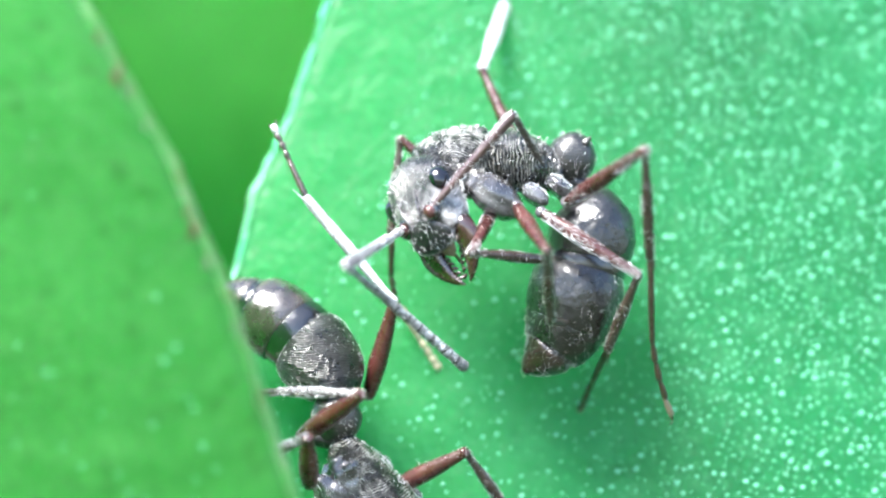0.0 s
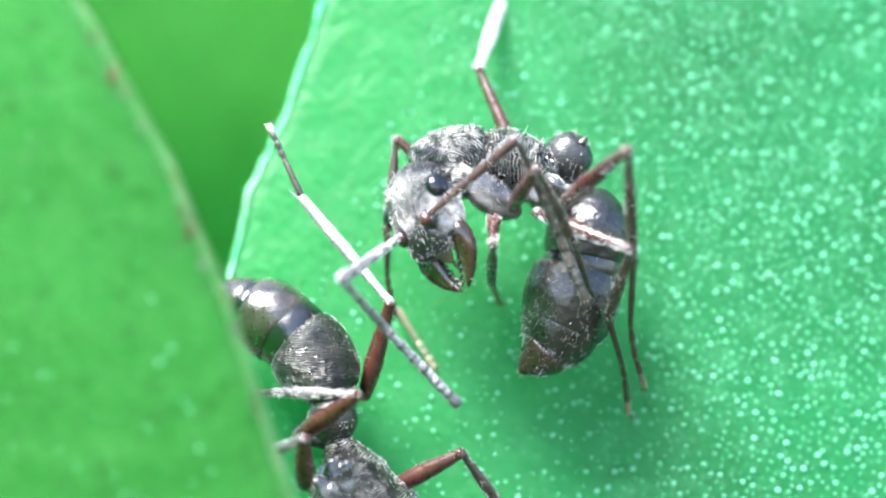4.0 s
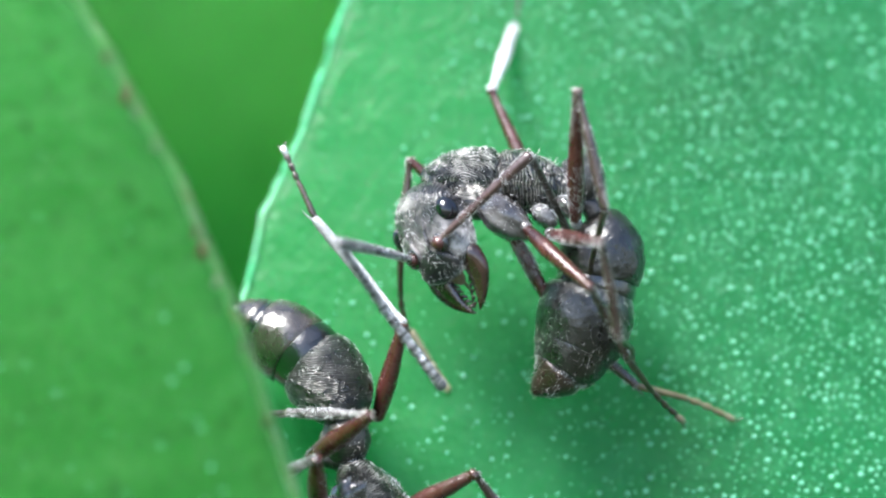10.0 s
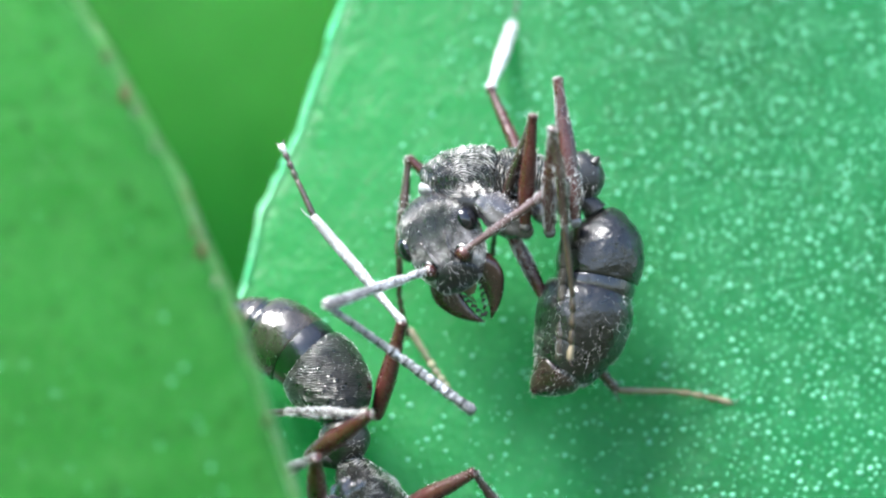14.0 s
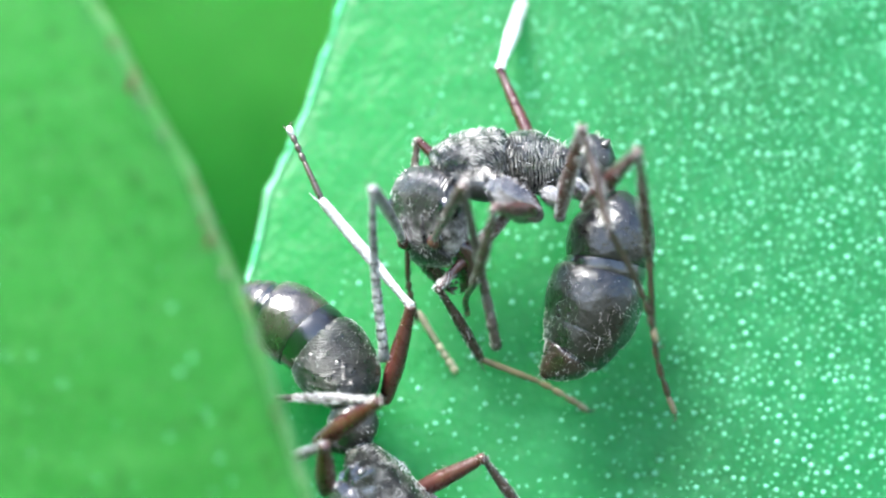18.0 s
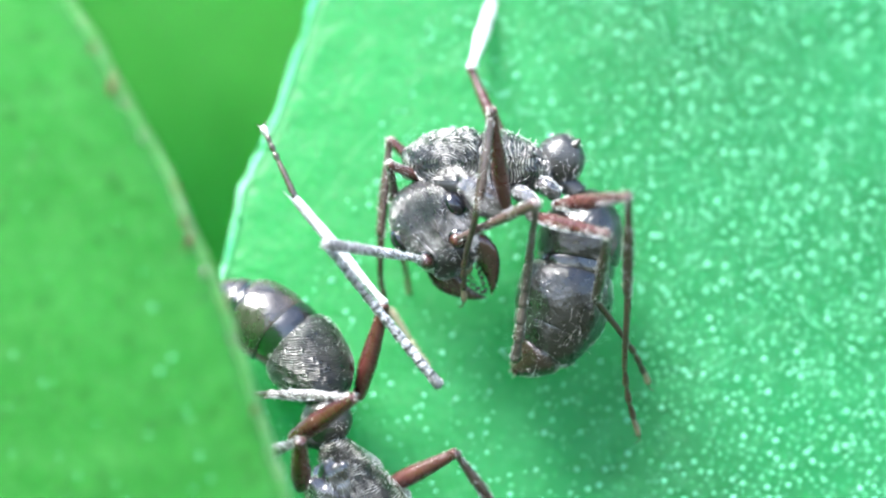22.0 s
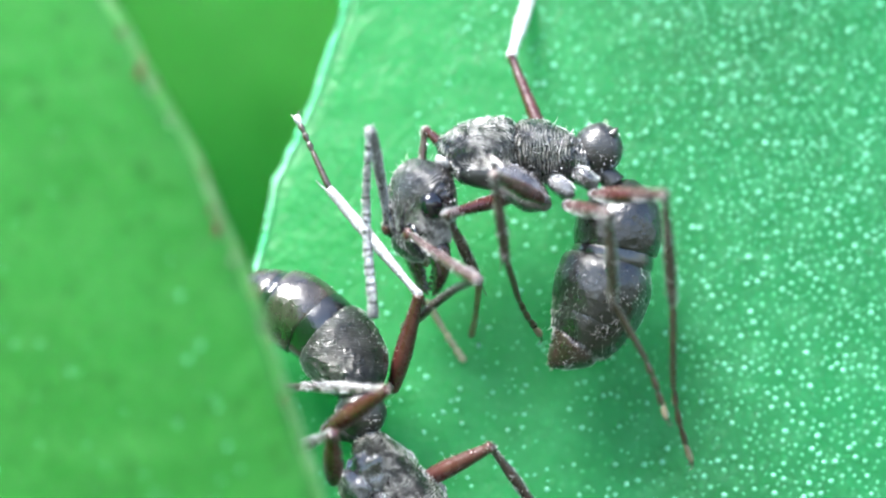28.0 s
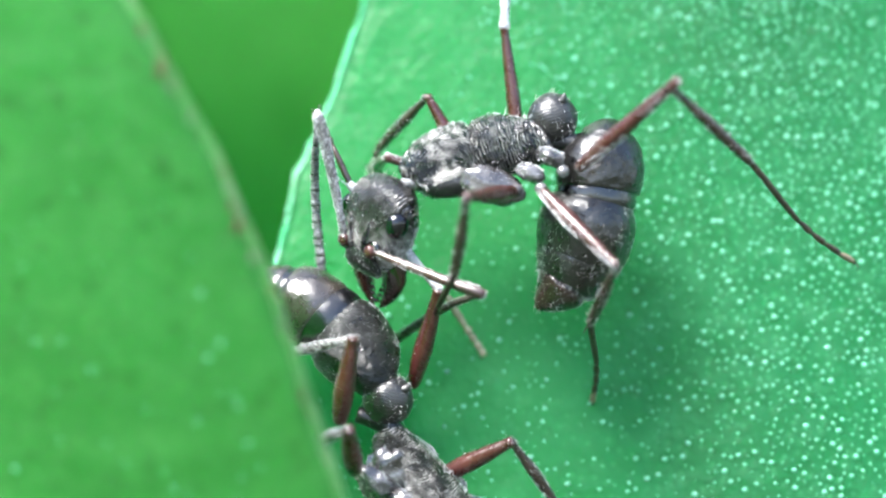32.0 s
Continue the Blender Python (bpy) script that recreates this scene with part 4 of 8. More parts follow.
    walk(ant_parts["scape_LA"], [(0, at(-95, -107.5, -70.1, 90, -48.9, 0)), (0.5, at(-88.3, -97.7, -89.9, 97.8, -37.9, -12.5)), (1, at(-88.2, -91.2, -95.1, 97.2, -29.4, -11.6)), (1.5, at(-76.1, -104.8, -78.5, 90, -38.3, 0)), (2, at(-55.6, -102.6, -73.5, 90, -48.1, 0)), (2.5, at(-49.9, -100.3, -79.6, 104.9, -45.5, -20.5)), (3, at(-106, -77.1, -120.5, 101.8, -6.1, -21.9)), (3.5, at(-105.8, -108, -80.6, 104.2, -33.3, -28.7)), (4, at(-94.9, -106.5, -82.3, 104, -37.2, -28.4)), (4.5, at(-71, -101.6, -85.5, 103.3, -45.7, -27.5)), (5, at(-47.4, -94.5, -87.9, 102.2, -54.2, -26.4)), (5.5, at(-36.9, -90.5, -88.6, 101.5, -58.1, -25.6)), (6, at(-37.5, -93.6, -90.4, 79.6, -58.7, 0)), (6.5, at(-59.6, -72.5, -86.4, 91.5, -46.3, -16.2)), (7, at(-82.6, -86.9, -101.3, 91, -33.7, -15.4)), (7.5, at(-124.9, -62.9, -130.5, 90, 6.5, -22.6)), (8, at(-107.8, -101.9, -59.9, 80.4, -24, 0)), (8.5, at(-132.9, -110.7, -66.9, 94.2, -26.3, -31.2)), (9, at(-145.1, -78.1, -99.6, 95.2, -17.6, -34.9)), (9.5, at(-113, -89.7, -98.1, 93.3, -29.8, -31.2)), (10, at(-96.1, -99.3, -87.9, 82.4, -42, -15.2)), (10.5, at(-78.7, -87.8, -88.7, 83.1, -54.5, -15.9)), (11, at(-77.1, -104.4, -84.8, 70.3, -52.7, 0)), (11.5, at(-74.3, -101.7, -87, 70.3, -52, 0)), (12, at(-89.2, -104, -88.1, 70.6, -41.3, 0)), (12.5, at(-77.9, -94.1, -84.8, 71.7, -61.7, 0)), (13, at(-66.9, -113.6, -92.7, 88.3, -63.5, -18.6)), (13.5, at(-54.7, -92, -92.5, 73.4, -52.2, 0)), (14, at(-51.9, -79.7, -108.2, 80, -34.6, -10.3)), (14.5, at(-94.3, -97.4, -94.7, 74.9, -29.1, 0)), (15, at(-103.2, -95.4, -93, 77.9, -30.6, -6.1)), (15.5, at(-122.9, -89.1, -88.5, 85.3, -32.9, -20)), (16, at(-142.1, -80.5, -82.6, 93.2, -33.5, -34.3)), (16.5, at(-150.5, -75.9, -79.4, 96.9, -33.3, -40.9)), (17, at(-130.9, -91.7, -81.8, 93, -36.6, -34.4)), (17.5, at(-85.5, -69.6, -97.7, 150.3, -72.5, -93.7)), (18, at(-118.4, -45.8, -115.7, 124.5, -25, -75.3)), (18.5, at(-108.5, -49.8, -119.9, 122.9, -37.6, -73.5)), (19, at(-58.5, -65.2, -116.1, 97, -51.7, -39.1)), (19.5, at(-49.9, -72.1, -104.1, 65.2, -51.4, 0)), (20, at(-56.9, -92.4, -84.4, 80.5, -52.6, -19.7)), (20.5, at(-53.3, -91.4, -82.2, 64.8, -50.6, 0)), (21, at(-40.9, -79.2, -102.9, 80.9, -48.4, -22)), (21.5, at(-112.6, -56.1, -140, 84.7, 2.8, 0)), (22, at(-31.5, -69.5, -114.7, 102.8, -17, -51.6)), (22.5, at(-81.3, -96.9, -82.4, 85.8, -38.7, -25.6)), (23, at(-129.4, -99.1, -93.1, 87.3, -28.7, -28.5)), (23.5, at(-122.9, -82, -98.4, 86.3, -27, -26.2)), (24, at(-97.8, -93.7, -100.8, 88.3, -33, -29.9)), (24.5, at(-117.2, -94.5, -90.6, 86.1, -29.1, -25.4)), (25, at(-125.2, -93.1, -91.7, 87.9, -25.8, -29.4)), (25.5, at(-142.8, -90.1, -93.4, 90.5, -18.4, -37.7)), (26, at(-160.4, -87.2, -94.4, 91.9, -10.6, -45.2)), (26.5, at(-168.3, -86, -94.6, 92.3, -6.9, -48.5)), (27, at(-157.7, -50.9, -128.6, 92.3, -2.6, -49.7)), (27.5, at(-160.2, -46.6, -127.7, 92.6, -11.2, -51.4)), (28, at(-174.2, -47.7, -121.3, 90.8, 20.1, -55.7)), (28.5, at(-191.5, -34.9, -112.5, 90.8, 13, -56)), (28.75, at(-189.1, -45.5, -111.9, 87.1, 21, -63.4)), (29, at(-186.5, -55, -111.1, 82.1, 28.4, -71.8)), (29.25, at(-190, -47.3, -109.9, 87.2, 26.2, -62.4)), (29.5, at(-193.7, -38.7, -108.8, 91.7, 23.1, -53.4)), (29.75, at(-185.3, -35.9, -114.6, 93.4, 15.2, -44.2)), (30, at(-177, -32.2, -120.6, 93.9, 7.1, -35.4)), (30.25, at(-175.7, -27.1, -124.4, 93.1, 24.6, -33.3)), (30.5, at(-175.2, -21, -128.1, 93, 42.3, -31.5)), (30.75, at(-175, -22.5, -124.9, 92, 37.7, -29.2)), (31, at(-175.9, -23.7, -122.8, 91.1, 33.2, -26.6)), (31.5, at(-183.6, -18.1, -122.4, 89.8, 25, -26.6)), (31.75, at(-197.6, -31, -105.1, 91.2, 30, -25.7)), (32, at(-213.5, -41.9, -88.1, 92.7, 34.9, -24.5))])
    walk(ant_parts["funiculus_LA"], [(0, at(50.8, -107.5, 97.3, 124.4, 49.6, 41.9)), (0.5, at(82.6, -135.7, 46.6, 108, 43.5, 17.8)), (1, at(101.3, -130.1, 13.8, 127.4, 71.5, 40.5)), (1.5, at(98.1, -104.8, 59.2, 90.1, 67.4, 0)), (2, at(92.5, -102.6, 91.8, 95.1, 47.9, 6.7)), (2.5, at(95.9, -154.7, 78.8, 102.3, 58.8, 15.2)), (3, at(98.7, -159.5, -96.7, 172.9, 69, 87.8)), (3.5, at(56.9, -197.1, 41.4, 125, 65.9, 35.1)), (4, at(60.7, -190.6, 51.9, 122.2, 62.5, 32.1)), (4.5, at(66.5, -173.3, 73.4, 118.1, 54.8, 27.4)), (5, at(69, -152.1, 92.2, 115.5, 47, 24.2)), (5.5, at(69, -141.3, 99.8, 114.7, 43.4, 23.1)), (6, at(77.8, -93.6, 99.2, 110.3, 56.6, 18.4)), (6.5, at(87.7, -115.3, 74.2, 122.6, 66.4, 32.1)), (7, at(95.3, -136.1, 22, 143.7, 75.7, 54.4)), (7.5, at(78.8, -147.6, -155.6, -165, 59.2, 106.1)), (8, at(94.9, -101.9, 30.5, -177.5, 50.8, 91.6)), (8.5, at(37.2, -213.8, 31.5, 163.9, 77.2, 69.8)), (9, at(28.5, -199.1, -32.4, -164.7, 72.2, 101.9)), (9.5, at(51.7, -189.4, 12.4, 164.2, 69.1, 69.3)), (10, at(63.1, -142.4, 60.7, 151.9, 47.1, 57.7)), (10.5, at(45.4, -123.1, 91.9, 127.3, 56.4, 24.7)), (11, at(57.3, -104.4, 91.9, 153.8, 57, 54.7)), (11.5, at(62.5, -101.7, 87.8, 160.4, 58.2, 62.6)), (12, at(77.6, -104, 58.4, 174.5, 67, 79)), (12.5, at(27.4, -94.1, 110.7, 131.8, 61.8, 31.2)), (13, at(26.9, -145.1, 106, 129.5, 59, 28.7)), (13.5, at(81.2, -92, 83, 155.1, 59.5, 57.2)), (14, at(128, -112.3, 17.7, -169.5, 76.3, 97)), (14.5, at(99.6, -97.4, 13.4, -172.3, 74.8, 94.2)), (15, at(86.7, -115.5, 20.1, 178.9, 74.3, 85.1)), (15.5, at(52.3, -152.7, 32.1, 162.1, 72.3, 67.6)), (16, at(10.8, -184.8, 40.1, 149.7, 69, 54.6)), (16.5, at(-10.1, -197.3, 42.4, 145.4, 67.2, 49.9)), (17, at(16.3, -192.4, 50.5, 117.8, 73.5, 20.5)), (17.5, at(-89.9, -136.1, 114.1, 148.9, 44.9, 57.7)), (18, at(-67.3, -240.4, -21.8, 157.1, 58.9, 69.3)), (18.5, at(-58.6, -218.5, 15.5, 135.3, 51.1, 42.4)), (19, at(48.1, -151.9, 58.3, 128.9, 56.5, 34.6)), (19.5, at(88.5, -72.1, 69.5, 96.6, 70, 0)), (20, at(69.9, -137.9, 92, 96.6, 70.5, 0)), (20.5, at(87.7, -91.4, 89.3, 96.6, 76.3, 0)), (21, at(95.9, -134.5, 63, 136.6, 72, 41.3)), (21.5, at(109.1, -56.1, -150.8, -148.8, 59.7, 117.3)), (22, at(100.3, -235.9, -50, -164.5, 58.9, 99.5)), (22.5, at(75.1, -171.6, 56.3, 160.4, 75, 59.6)), (23, at(41.7, -192.2, 13.4, -176.2, 75.8, 83.8)), (23.5, at(54.6, -169.4, 2.3, -170.7, 72, 89.4)), (24, at(63.5, -186.5, 20.2, 174.5, 74.5, 73.9)), (24.5, at(58.1, -177.6, 17.2, -164.9, 71.1, 95.3)), (25, at(48.8, -191.3, 5, -151.4, 68.5, 109.6)), (25.5, at(24, -218.9, -23.5, -133, 59.8, 129.9)), (26, at(-6.6, -242.1, -53.8, -123.6, 49.4, 141.1)), (26.5, at(-22.2, -250.9, -67.8, -120.9, 44.4, 144.7)), (27, at(-14.4, -220.1, -118.5, -143.2, 37.9, 114.4)), (27.5, at(-24.3, -216.8, -84.5, -150.7, 48.4, 102.8)), (28, at(-56.7, -219.9, -197.6, -139.5, 16.9, 114.2)), (28.5, at(-70.6, -214.3, -162.4, -142, 24.1, 106.9)), (28.75, at(-96.2, -230.8, -191.5, -142.3, 21.8, 103.4)), (29, at(-125.7, -240.5, -216.7, -142.4, 19.6, 100)), (29.25, at(-97.6, -223.7, -207.9, -142.2, 20.8, 103.9)), (29.5, at(-71.9, -202.5, -196, -141.8, 22, 107.9)), (29.75, at(-31.6, -185.1, -172.9, -136.7, 28.8, 118.7)), (30, at(2.5, -159.9, -148.1, -129.9, 34.4, 130.9)), (30.25, at(-7, -137.8, -217, -127.2, 20, 131)), (30.5, at(-35.1, -106.9, -277.4, -124.6, 5.7, 130.1)), (30.75, at(-21.7, -108.3, -260.6, -120.1, 5.3, 133.3)), (31, at(-9.9, -106.9, -244.5, -115.9, 4.3, 136.8)), (31.5, at(-3.6, -108.1, -216, -113, 9.8, 141.8)), (31.75, at(-24.3, -114.4, -216, -116.1, 9.1, 133.6)), (32, at(-47.8, -117.3, -215.2, -119.2, 7.8, 125.6))])
    walk(ant_parts["scape_RA"], [(0, at(-139, -67.4, -102, -60.5, 16, -116)), (0.5, at(-134.6, -55.5, -115.2, -61.5, 3, -120.6)), (1, at(-130, -42, -114.6, -62.7, 14, -124.5)), (1.5, at(-123.5, -69.1, -110.5, -64.5, 22.2, -129.2)), (2, at(-106.2, -78, -110.8, -66.5, 26.9, -133.6)), (2.5, at(-101.1, -76.3, -116.3, -66.6, 20.4, -133.7)), (3, at(-166.4, -47, -121.3, -72.6, -19.7, -130.1)), (3.5, at(-146, -63.4, -111.5, -71.7, 16.1, -114.7)), (4, at(-137.5, -65.3, -114.6, -72.5, 18.3, -117.4)), (4.5, at(-117.7, -68.5, -121.1, -74.8, 23.1, -123.4)), (5, at(-96.6, -69.9, -126.9, -77.8, 27.6, -129.9)), (5.5, at(-86.7, -70, -129.3, -79.3, 29.5, -133.1)), (6, at(-86.2, -72.3, -132, -81.3, 28.5, -137.2)), (6.5, at(-110, -38.9, -116, -80.1, 25.9, -134.5)), (7, at(-129.5, -45.2, -126.1, -78.8, 8, -124)), (7.5, at(-176.9, -20.7, -121.8, -80.9, -43.3, -127)), (8, at(-154.9, -58.1, -80.5, -84.4, -8.7, -114.4)), (8.5, at(-168.6, -61.3, -95.8, -83.9, 6.7, -108.9)), (9, at(-183.6, -23.3, -107.9, -86.8, -23.1, -103.5)), (9.5, at(-156.1, -42.1, -119, -82.4, -27, -113.1)), (10, at(-140.2, -57.5, -117.3, -81.5, -6.9, -122.6)), (10.5, at(-126.6, -51.2, -118.9, -82, 4, -128.8)), (11, at(-126.3, -74.8, -120.2, -82.3, 11.7, -129.5)), (11.5, at(-120.6, -67.3, -122.1, -82.7, 14.7, -131.2)), (12, at(-137.3, -68.1, -118.8, -82, 13.3, -128.2)), (12.5, at(-110.4, -46.3, -119.6, -79.4, 28.2, -122.2)), (13, at(-103, -79.8, -138.7, -78.8, 26.3, -120.8)), (13.5, at(-104.7, -67.5, -130.6, -85.4, 27, -135.8)), (14, at(-109.2, -61, -138.6, -87.6, 15.2, -144)), (14.5, at(-140.5, -57.5, -123.3, -84.4, 16.6, -132.9)), (15, at(-147.3, -51.3, -118.9, -83.6, 10.2, -128.4)), (15.5, at(-160.8, -36.8, -108.2, -84.4, -4.1, -119)), (16, at(-172, -21.6, -96.5, -87.5, -18.3, -109.3)), (16.5, at(-176.2, -14.5, -90.8, -89.6, -24.6, -104.5)), (17, at(-172.8, -42.8, -101.8, -88.4, -15.6, -109)), (17.5, at(-116.9, -16.4, -124.9, -87.1, -6.9, -119.1)), (18, at(-170.2, -2.7, -116.6, -93.6, -24, -103.6)), (18.5, at(-140.2, 8.6, -131.6, -87.7, -20.3, -120.6)), (19, at(-98.8, -18, -142.7, -81.1, -14.9, -144.1)), (19.5, at(-104.5, -47.6, -135.3, -80.8, 12.6, -138)), (20, at(-107.5, -72.3, -124.3, -79.4, 24.4, -134.2)), (20.5, at(-103.2, -66.9, -120.4, -79.9, 23.9, -135.3)), (21, at(-93, -54.8, -138.2, -80.1, 13.7, -135.5)), (21.5, at(-171.4, -23.8, -132.3, -82.5, -43.5, -138.4)), (22, at(-84.4, -48.7, -151, -83.4, -8.2, -141.8)), (22.5, at(-132.1, -61.5, -109.2, -84.8, -5.4, -124.6)), (23, at(-173.3, -52.7, -114.7, -87.1, -16.2, -116.5)), (23.5, at(-163.3, -30, -113.3, -86.1, -18.3, -119.4)), (24, at(-138.9, -48.5, -129.4, -85.5, -5, -127.2)), (24.5, at(-157.8, -46.2, -114.7, -85.6, 9.9, -126.7)), (25, at(-168.3, -44.9, -111, -85.5, 2.2, -124.2)), (25.5, at(-189.9, -42.5, -101.7, -87.1, -14.8, -118.9)), (26, at(-209.1, -40.6, -91, -90.5, -31.6, -112.6)), (26.5, at(-216.9, -39.9, -85.9, -92.8, -39.2, -108.9)), (27, at(-197.5, 3, -121.1, -98.8, -58.3, -101.7)), (27.5, at(-192.8, 12.2, -121.8, -97.2, -52.6, -103.7)), (28, at(-211.8, 7.5, -111.3, -99.8, -48.7, -100.2)), (28.5, at(-219.9, 24.8, -98.6, -98.3, -25.6, -101.6)), (28.75, at(-212.6, 17.2, -104.2, -95.3, -39.9, -107.5)), (29, at(-205.6, 9.7, -110.2, -89.1, -53.9, -115.8)), (29.5, at(-222.2, 20.6, -93.8, -92.9, -48.1, -109.1)), (29.75, at(-219.7, 19, -95.6, -80.6, -46.5, -126.7)), (30, at(-216.8, 17.3, -97.8, -69.9, -42.7, -142.7)), (30.5, at(-222.8, 16.7, -98.8, -61.1, -49.1, -157.3)), (30.75, at(-222.4, 11.7, -91.2, -55.3, -59.3, -165.6)), (31, at(-222.4, 6.9, -84.6, -42.4, -68.7, -180)), (31.5, at(-229.4, 6.4, -79.2, -42.9, -57.7, 180)), (31.75, at(-240.5, 3.9, -66.4, -66.8, -75.3, -156.1)), (32, at(-252.3, 2.5, -55.3, -159.6, -77.6, -63.1))])
    walk(ant_parts["funiculus_RA"], [(0, at(-232.5, -259.2, -163.3, 116.2, 33.6, 41.6)), (0.5, at(-247.5, -246.4, -126.6, 110.4, 54.7, 36.2)), (1, at(-252, -219.5, -168.3, 102.8, 58, 27.1)), (1.5, at(-253.6, -228.3, -194.3, 108, 45.6, 34.7)), (2, at(-242.9, -221.3, -211.1, 104.7, 36.9, 29.4)), (2.5, at(-244.9, -226.7, -193.7, 104.1, 42.4, 28.7)), (3, at(-301.1, -206.9, -46.6, 112.2, 63.3, 38.8)), (3.5, at(-235.2, -257.2, -173, 110.1, 44.1, 37.5)), (4, at(-234.4, -252.5, -184.4, 108.1, 42.5, 34.5)), (4.5, at(-230.3, -238.9, -208.1, 104.4, 38.8, 28.6)), (5, at(-223, -220.8, -229.7, 101.4, 34.8, 23.3)), (5.5, at(-218.6, -211.1, -238.7, 100.1, 32.9, 21.1)), (6, at(-229.4, -204.8, -238, 98.7, 30.8, 18.3)), (6.5, at(-250.1, -181.3, -213, 104.8, 34.5, 28.9)), (7, at(-252.4, -227.5, -157.1, 104.5, 57.4, 29.8)), (7.5, at(-274.2, -149.7, 30.5, 126.8, 71.4, 53.8)), (8, at(-245.7, -257.9, -47.1, 131.2, 58.6, 59.4)), (8.5, at(-240, -269.9, -121.8, 122.1, 50.1, 48.3)), (9, at(-231.1, -221.8, -20.7, 142.8, 68.1, 72.6)), (9.5, at(-233.8, -224.1, -18.4, 136.5, 69.6, 65.8)), (10, at(-259.1, -243.1, -90.7, 109, 49.9, 33.8)), (10.5, at(-265.4, -223.7, -134.6, 107.7, 40.9, 32.2)), (11, at(-264.7, -242.5, -165.1, 107.9, 33.8, 32.8)), (11.5, at(-262, -229, -178.5, 106.6, 32.1, 30.3)), (12, at(-270.9, -238, -169.8, 109.9, 35, 36)), (12.5, at(-214.6, -211.9, -224.5, 106.4, 24.8, 28.4)), (13, at(-205, -250.6, -237.2, 105.4, 25.2, 26)), (13.5, at(-246.5, -205.5, -231.4, 105.7, 27.7, 26.8)), (14, at(-282.5, -187, -197, 101.2, 35, 18.8)), (14.5, at(-285.2, -213.4, -186.8, 107.3, 36.9, 28.9)), (15, at(-283, -222.5, -158.1, 108.7, 43.1, 31.1)), (15.5, at(-268.3, -230.4, -92.4, 114.1, 56.5, 38.2)), (16, at(-241.8, -220.5, -26.9, 127.1, 69.1, 52.8)), (16.5, at(-226.7, -210.1, 1.5, 139.7, 73.9, 66.1)), (17, at(-242.2, -245, -42, 131.5, 58.8, 58.3)), (17.5, at(-224.1, -208.9, -98.4, 108.8, 60.1, 31.3)), (18, at(-217.9, -199.7, -26.1, 158.1, 65.7, 83.3)), (18.5, at(-246, -170.7, -54.5, 131.2, 65.1, 53.1)), (19, at(-272.6, -143.8, -85.6, 114, 63.3, 33.7)), (19.5, at(-265.6, -192.4, -183.6, 104.7, 44.1, 22.3)), (20, at(-248.4, -217.4, -215.9, 103.4, 32, 20.5)), (20.5, at(-247.5, -209.5, -210.5, 104, 34.7, 21.5)), (21, at(-246.7, -206.1, -190.7, 102, 42, 18.7)), (21.5, at(-291.9, -130.6, 20.5, 110.4, 71, 29.2)), (22, at(-257.2, -184.5, -119.5, 100.4, 50.1, 17.9)), (22.5, at(-257.5, -243.5, -88.3, 133, 51.9, 56.5)), (23, at(-268.5, -243.5, -52.9, 121.3, 66.9, 44.1)), (23.5, at(-266.8, -213.6, -43.5, 117.7, 66.4, 40.1)), (24, at(-272.7, -224.6, -110, 105.5, 49.9, 25.7)), (24.5, at(-288.4, -221.7, -152.8, 113.6, 44.4, 37.1)), (25, at(-293.2, -228.3, -119.4, 115.9, 49.1, 40.3)), (25.5, at(-293.6, -230.4, -44.9, 123.7, 59, 49.8)), (26, at(-281.5, -215.1, 25.4, 138.6, 67.8, 66.4)), (26.5, at(-272.7, -202.7, 54.3, 149.6, 70.8, 78.2)), (27, at(-221.1, -111, 67.9, -111.1, 86.1, 180)), (27.5, at(-224.7, -118.7, 54.6, 165.8, 76.7, 97.1)), (28, at(-237.8, -136.7, 55.4, 153.5, 83.4, 84.7)), (28.5, at(-260.2, -171.3, -2.6, 126.2, 61.9, 58.6)), (28.75, at(-263.9, -145.2, 38.2, 135.3, 70.2, 68.2)), (29, at(-262.6, -107.9, 69.3, 155.9, 77.2, 89.4)), (29.5, at(-270.8, -119.6, 71.3, 176, 74, 110.6)), (29.75, at(-311, -103.5, 65.5, 155.7, 71.5, 89.2)), (30, at(-346.7, -81.5, 52.7, 141.8, 67.2, 74)), (30.25, at(-352.8, -61.1, 61.6, 135.7, 66.9, 66.1)), (30.5, at(-357, -39.3, 69, 129.8, 66.3, 58.4)), (30.75, at(-332.1, -16.5, 99.7, 160.8, 67.5, 89.6)), (31, at(-302.9, 6.9, 122.3, -172.8, 62.4, 115.9)), (31.25, at(-325.9, 6.6, 116.3, 172.3, 64.6, 98.3)), (31.5, at(-348, 6.4, 108.4, 156, 64.7, 79.2)), (31.75, at(-292.1, -19, 148.3, 177.1, 64.8, 103.4)), (32, at(-230.8, -40, 161.5, -164.1, 61.6, 125.1))])
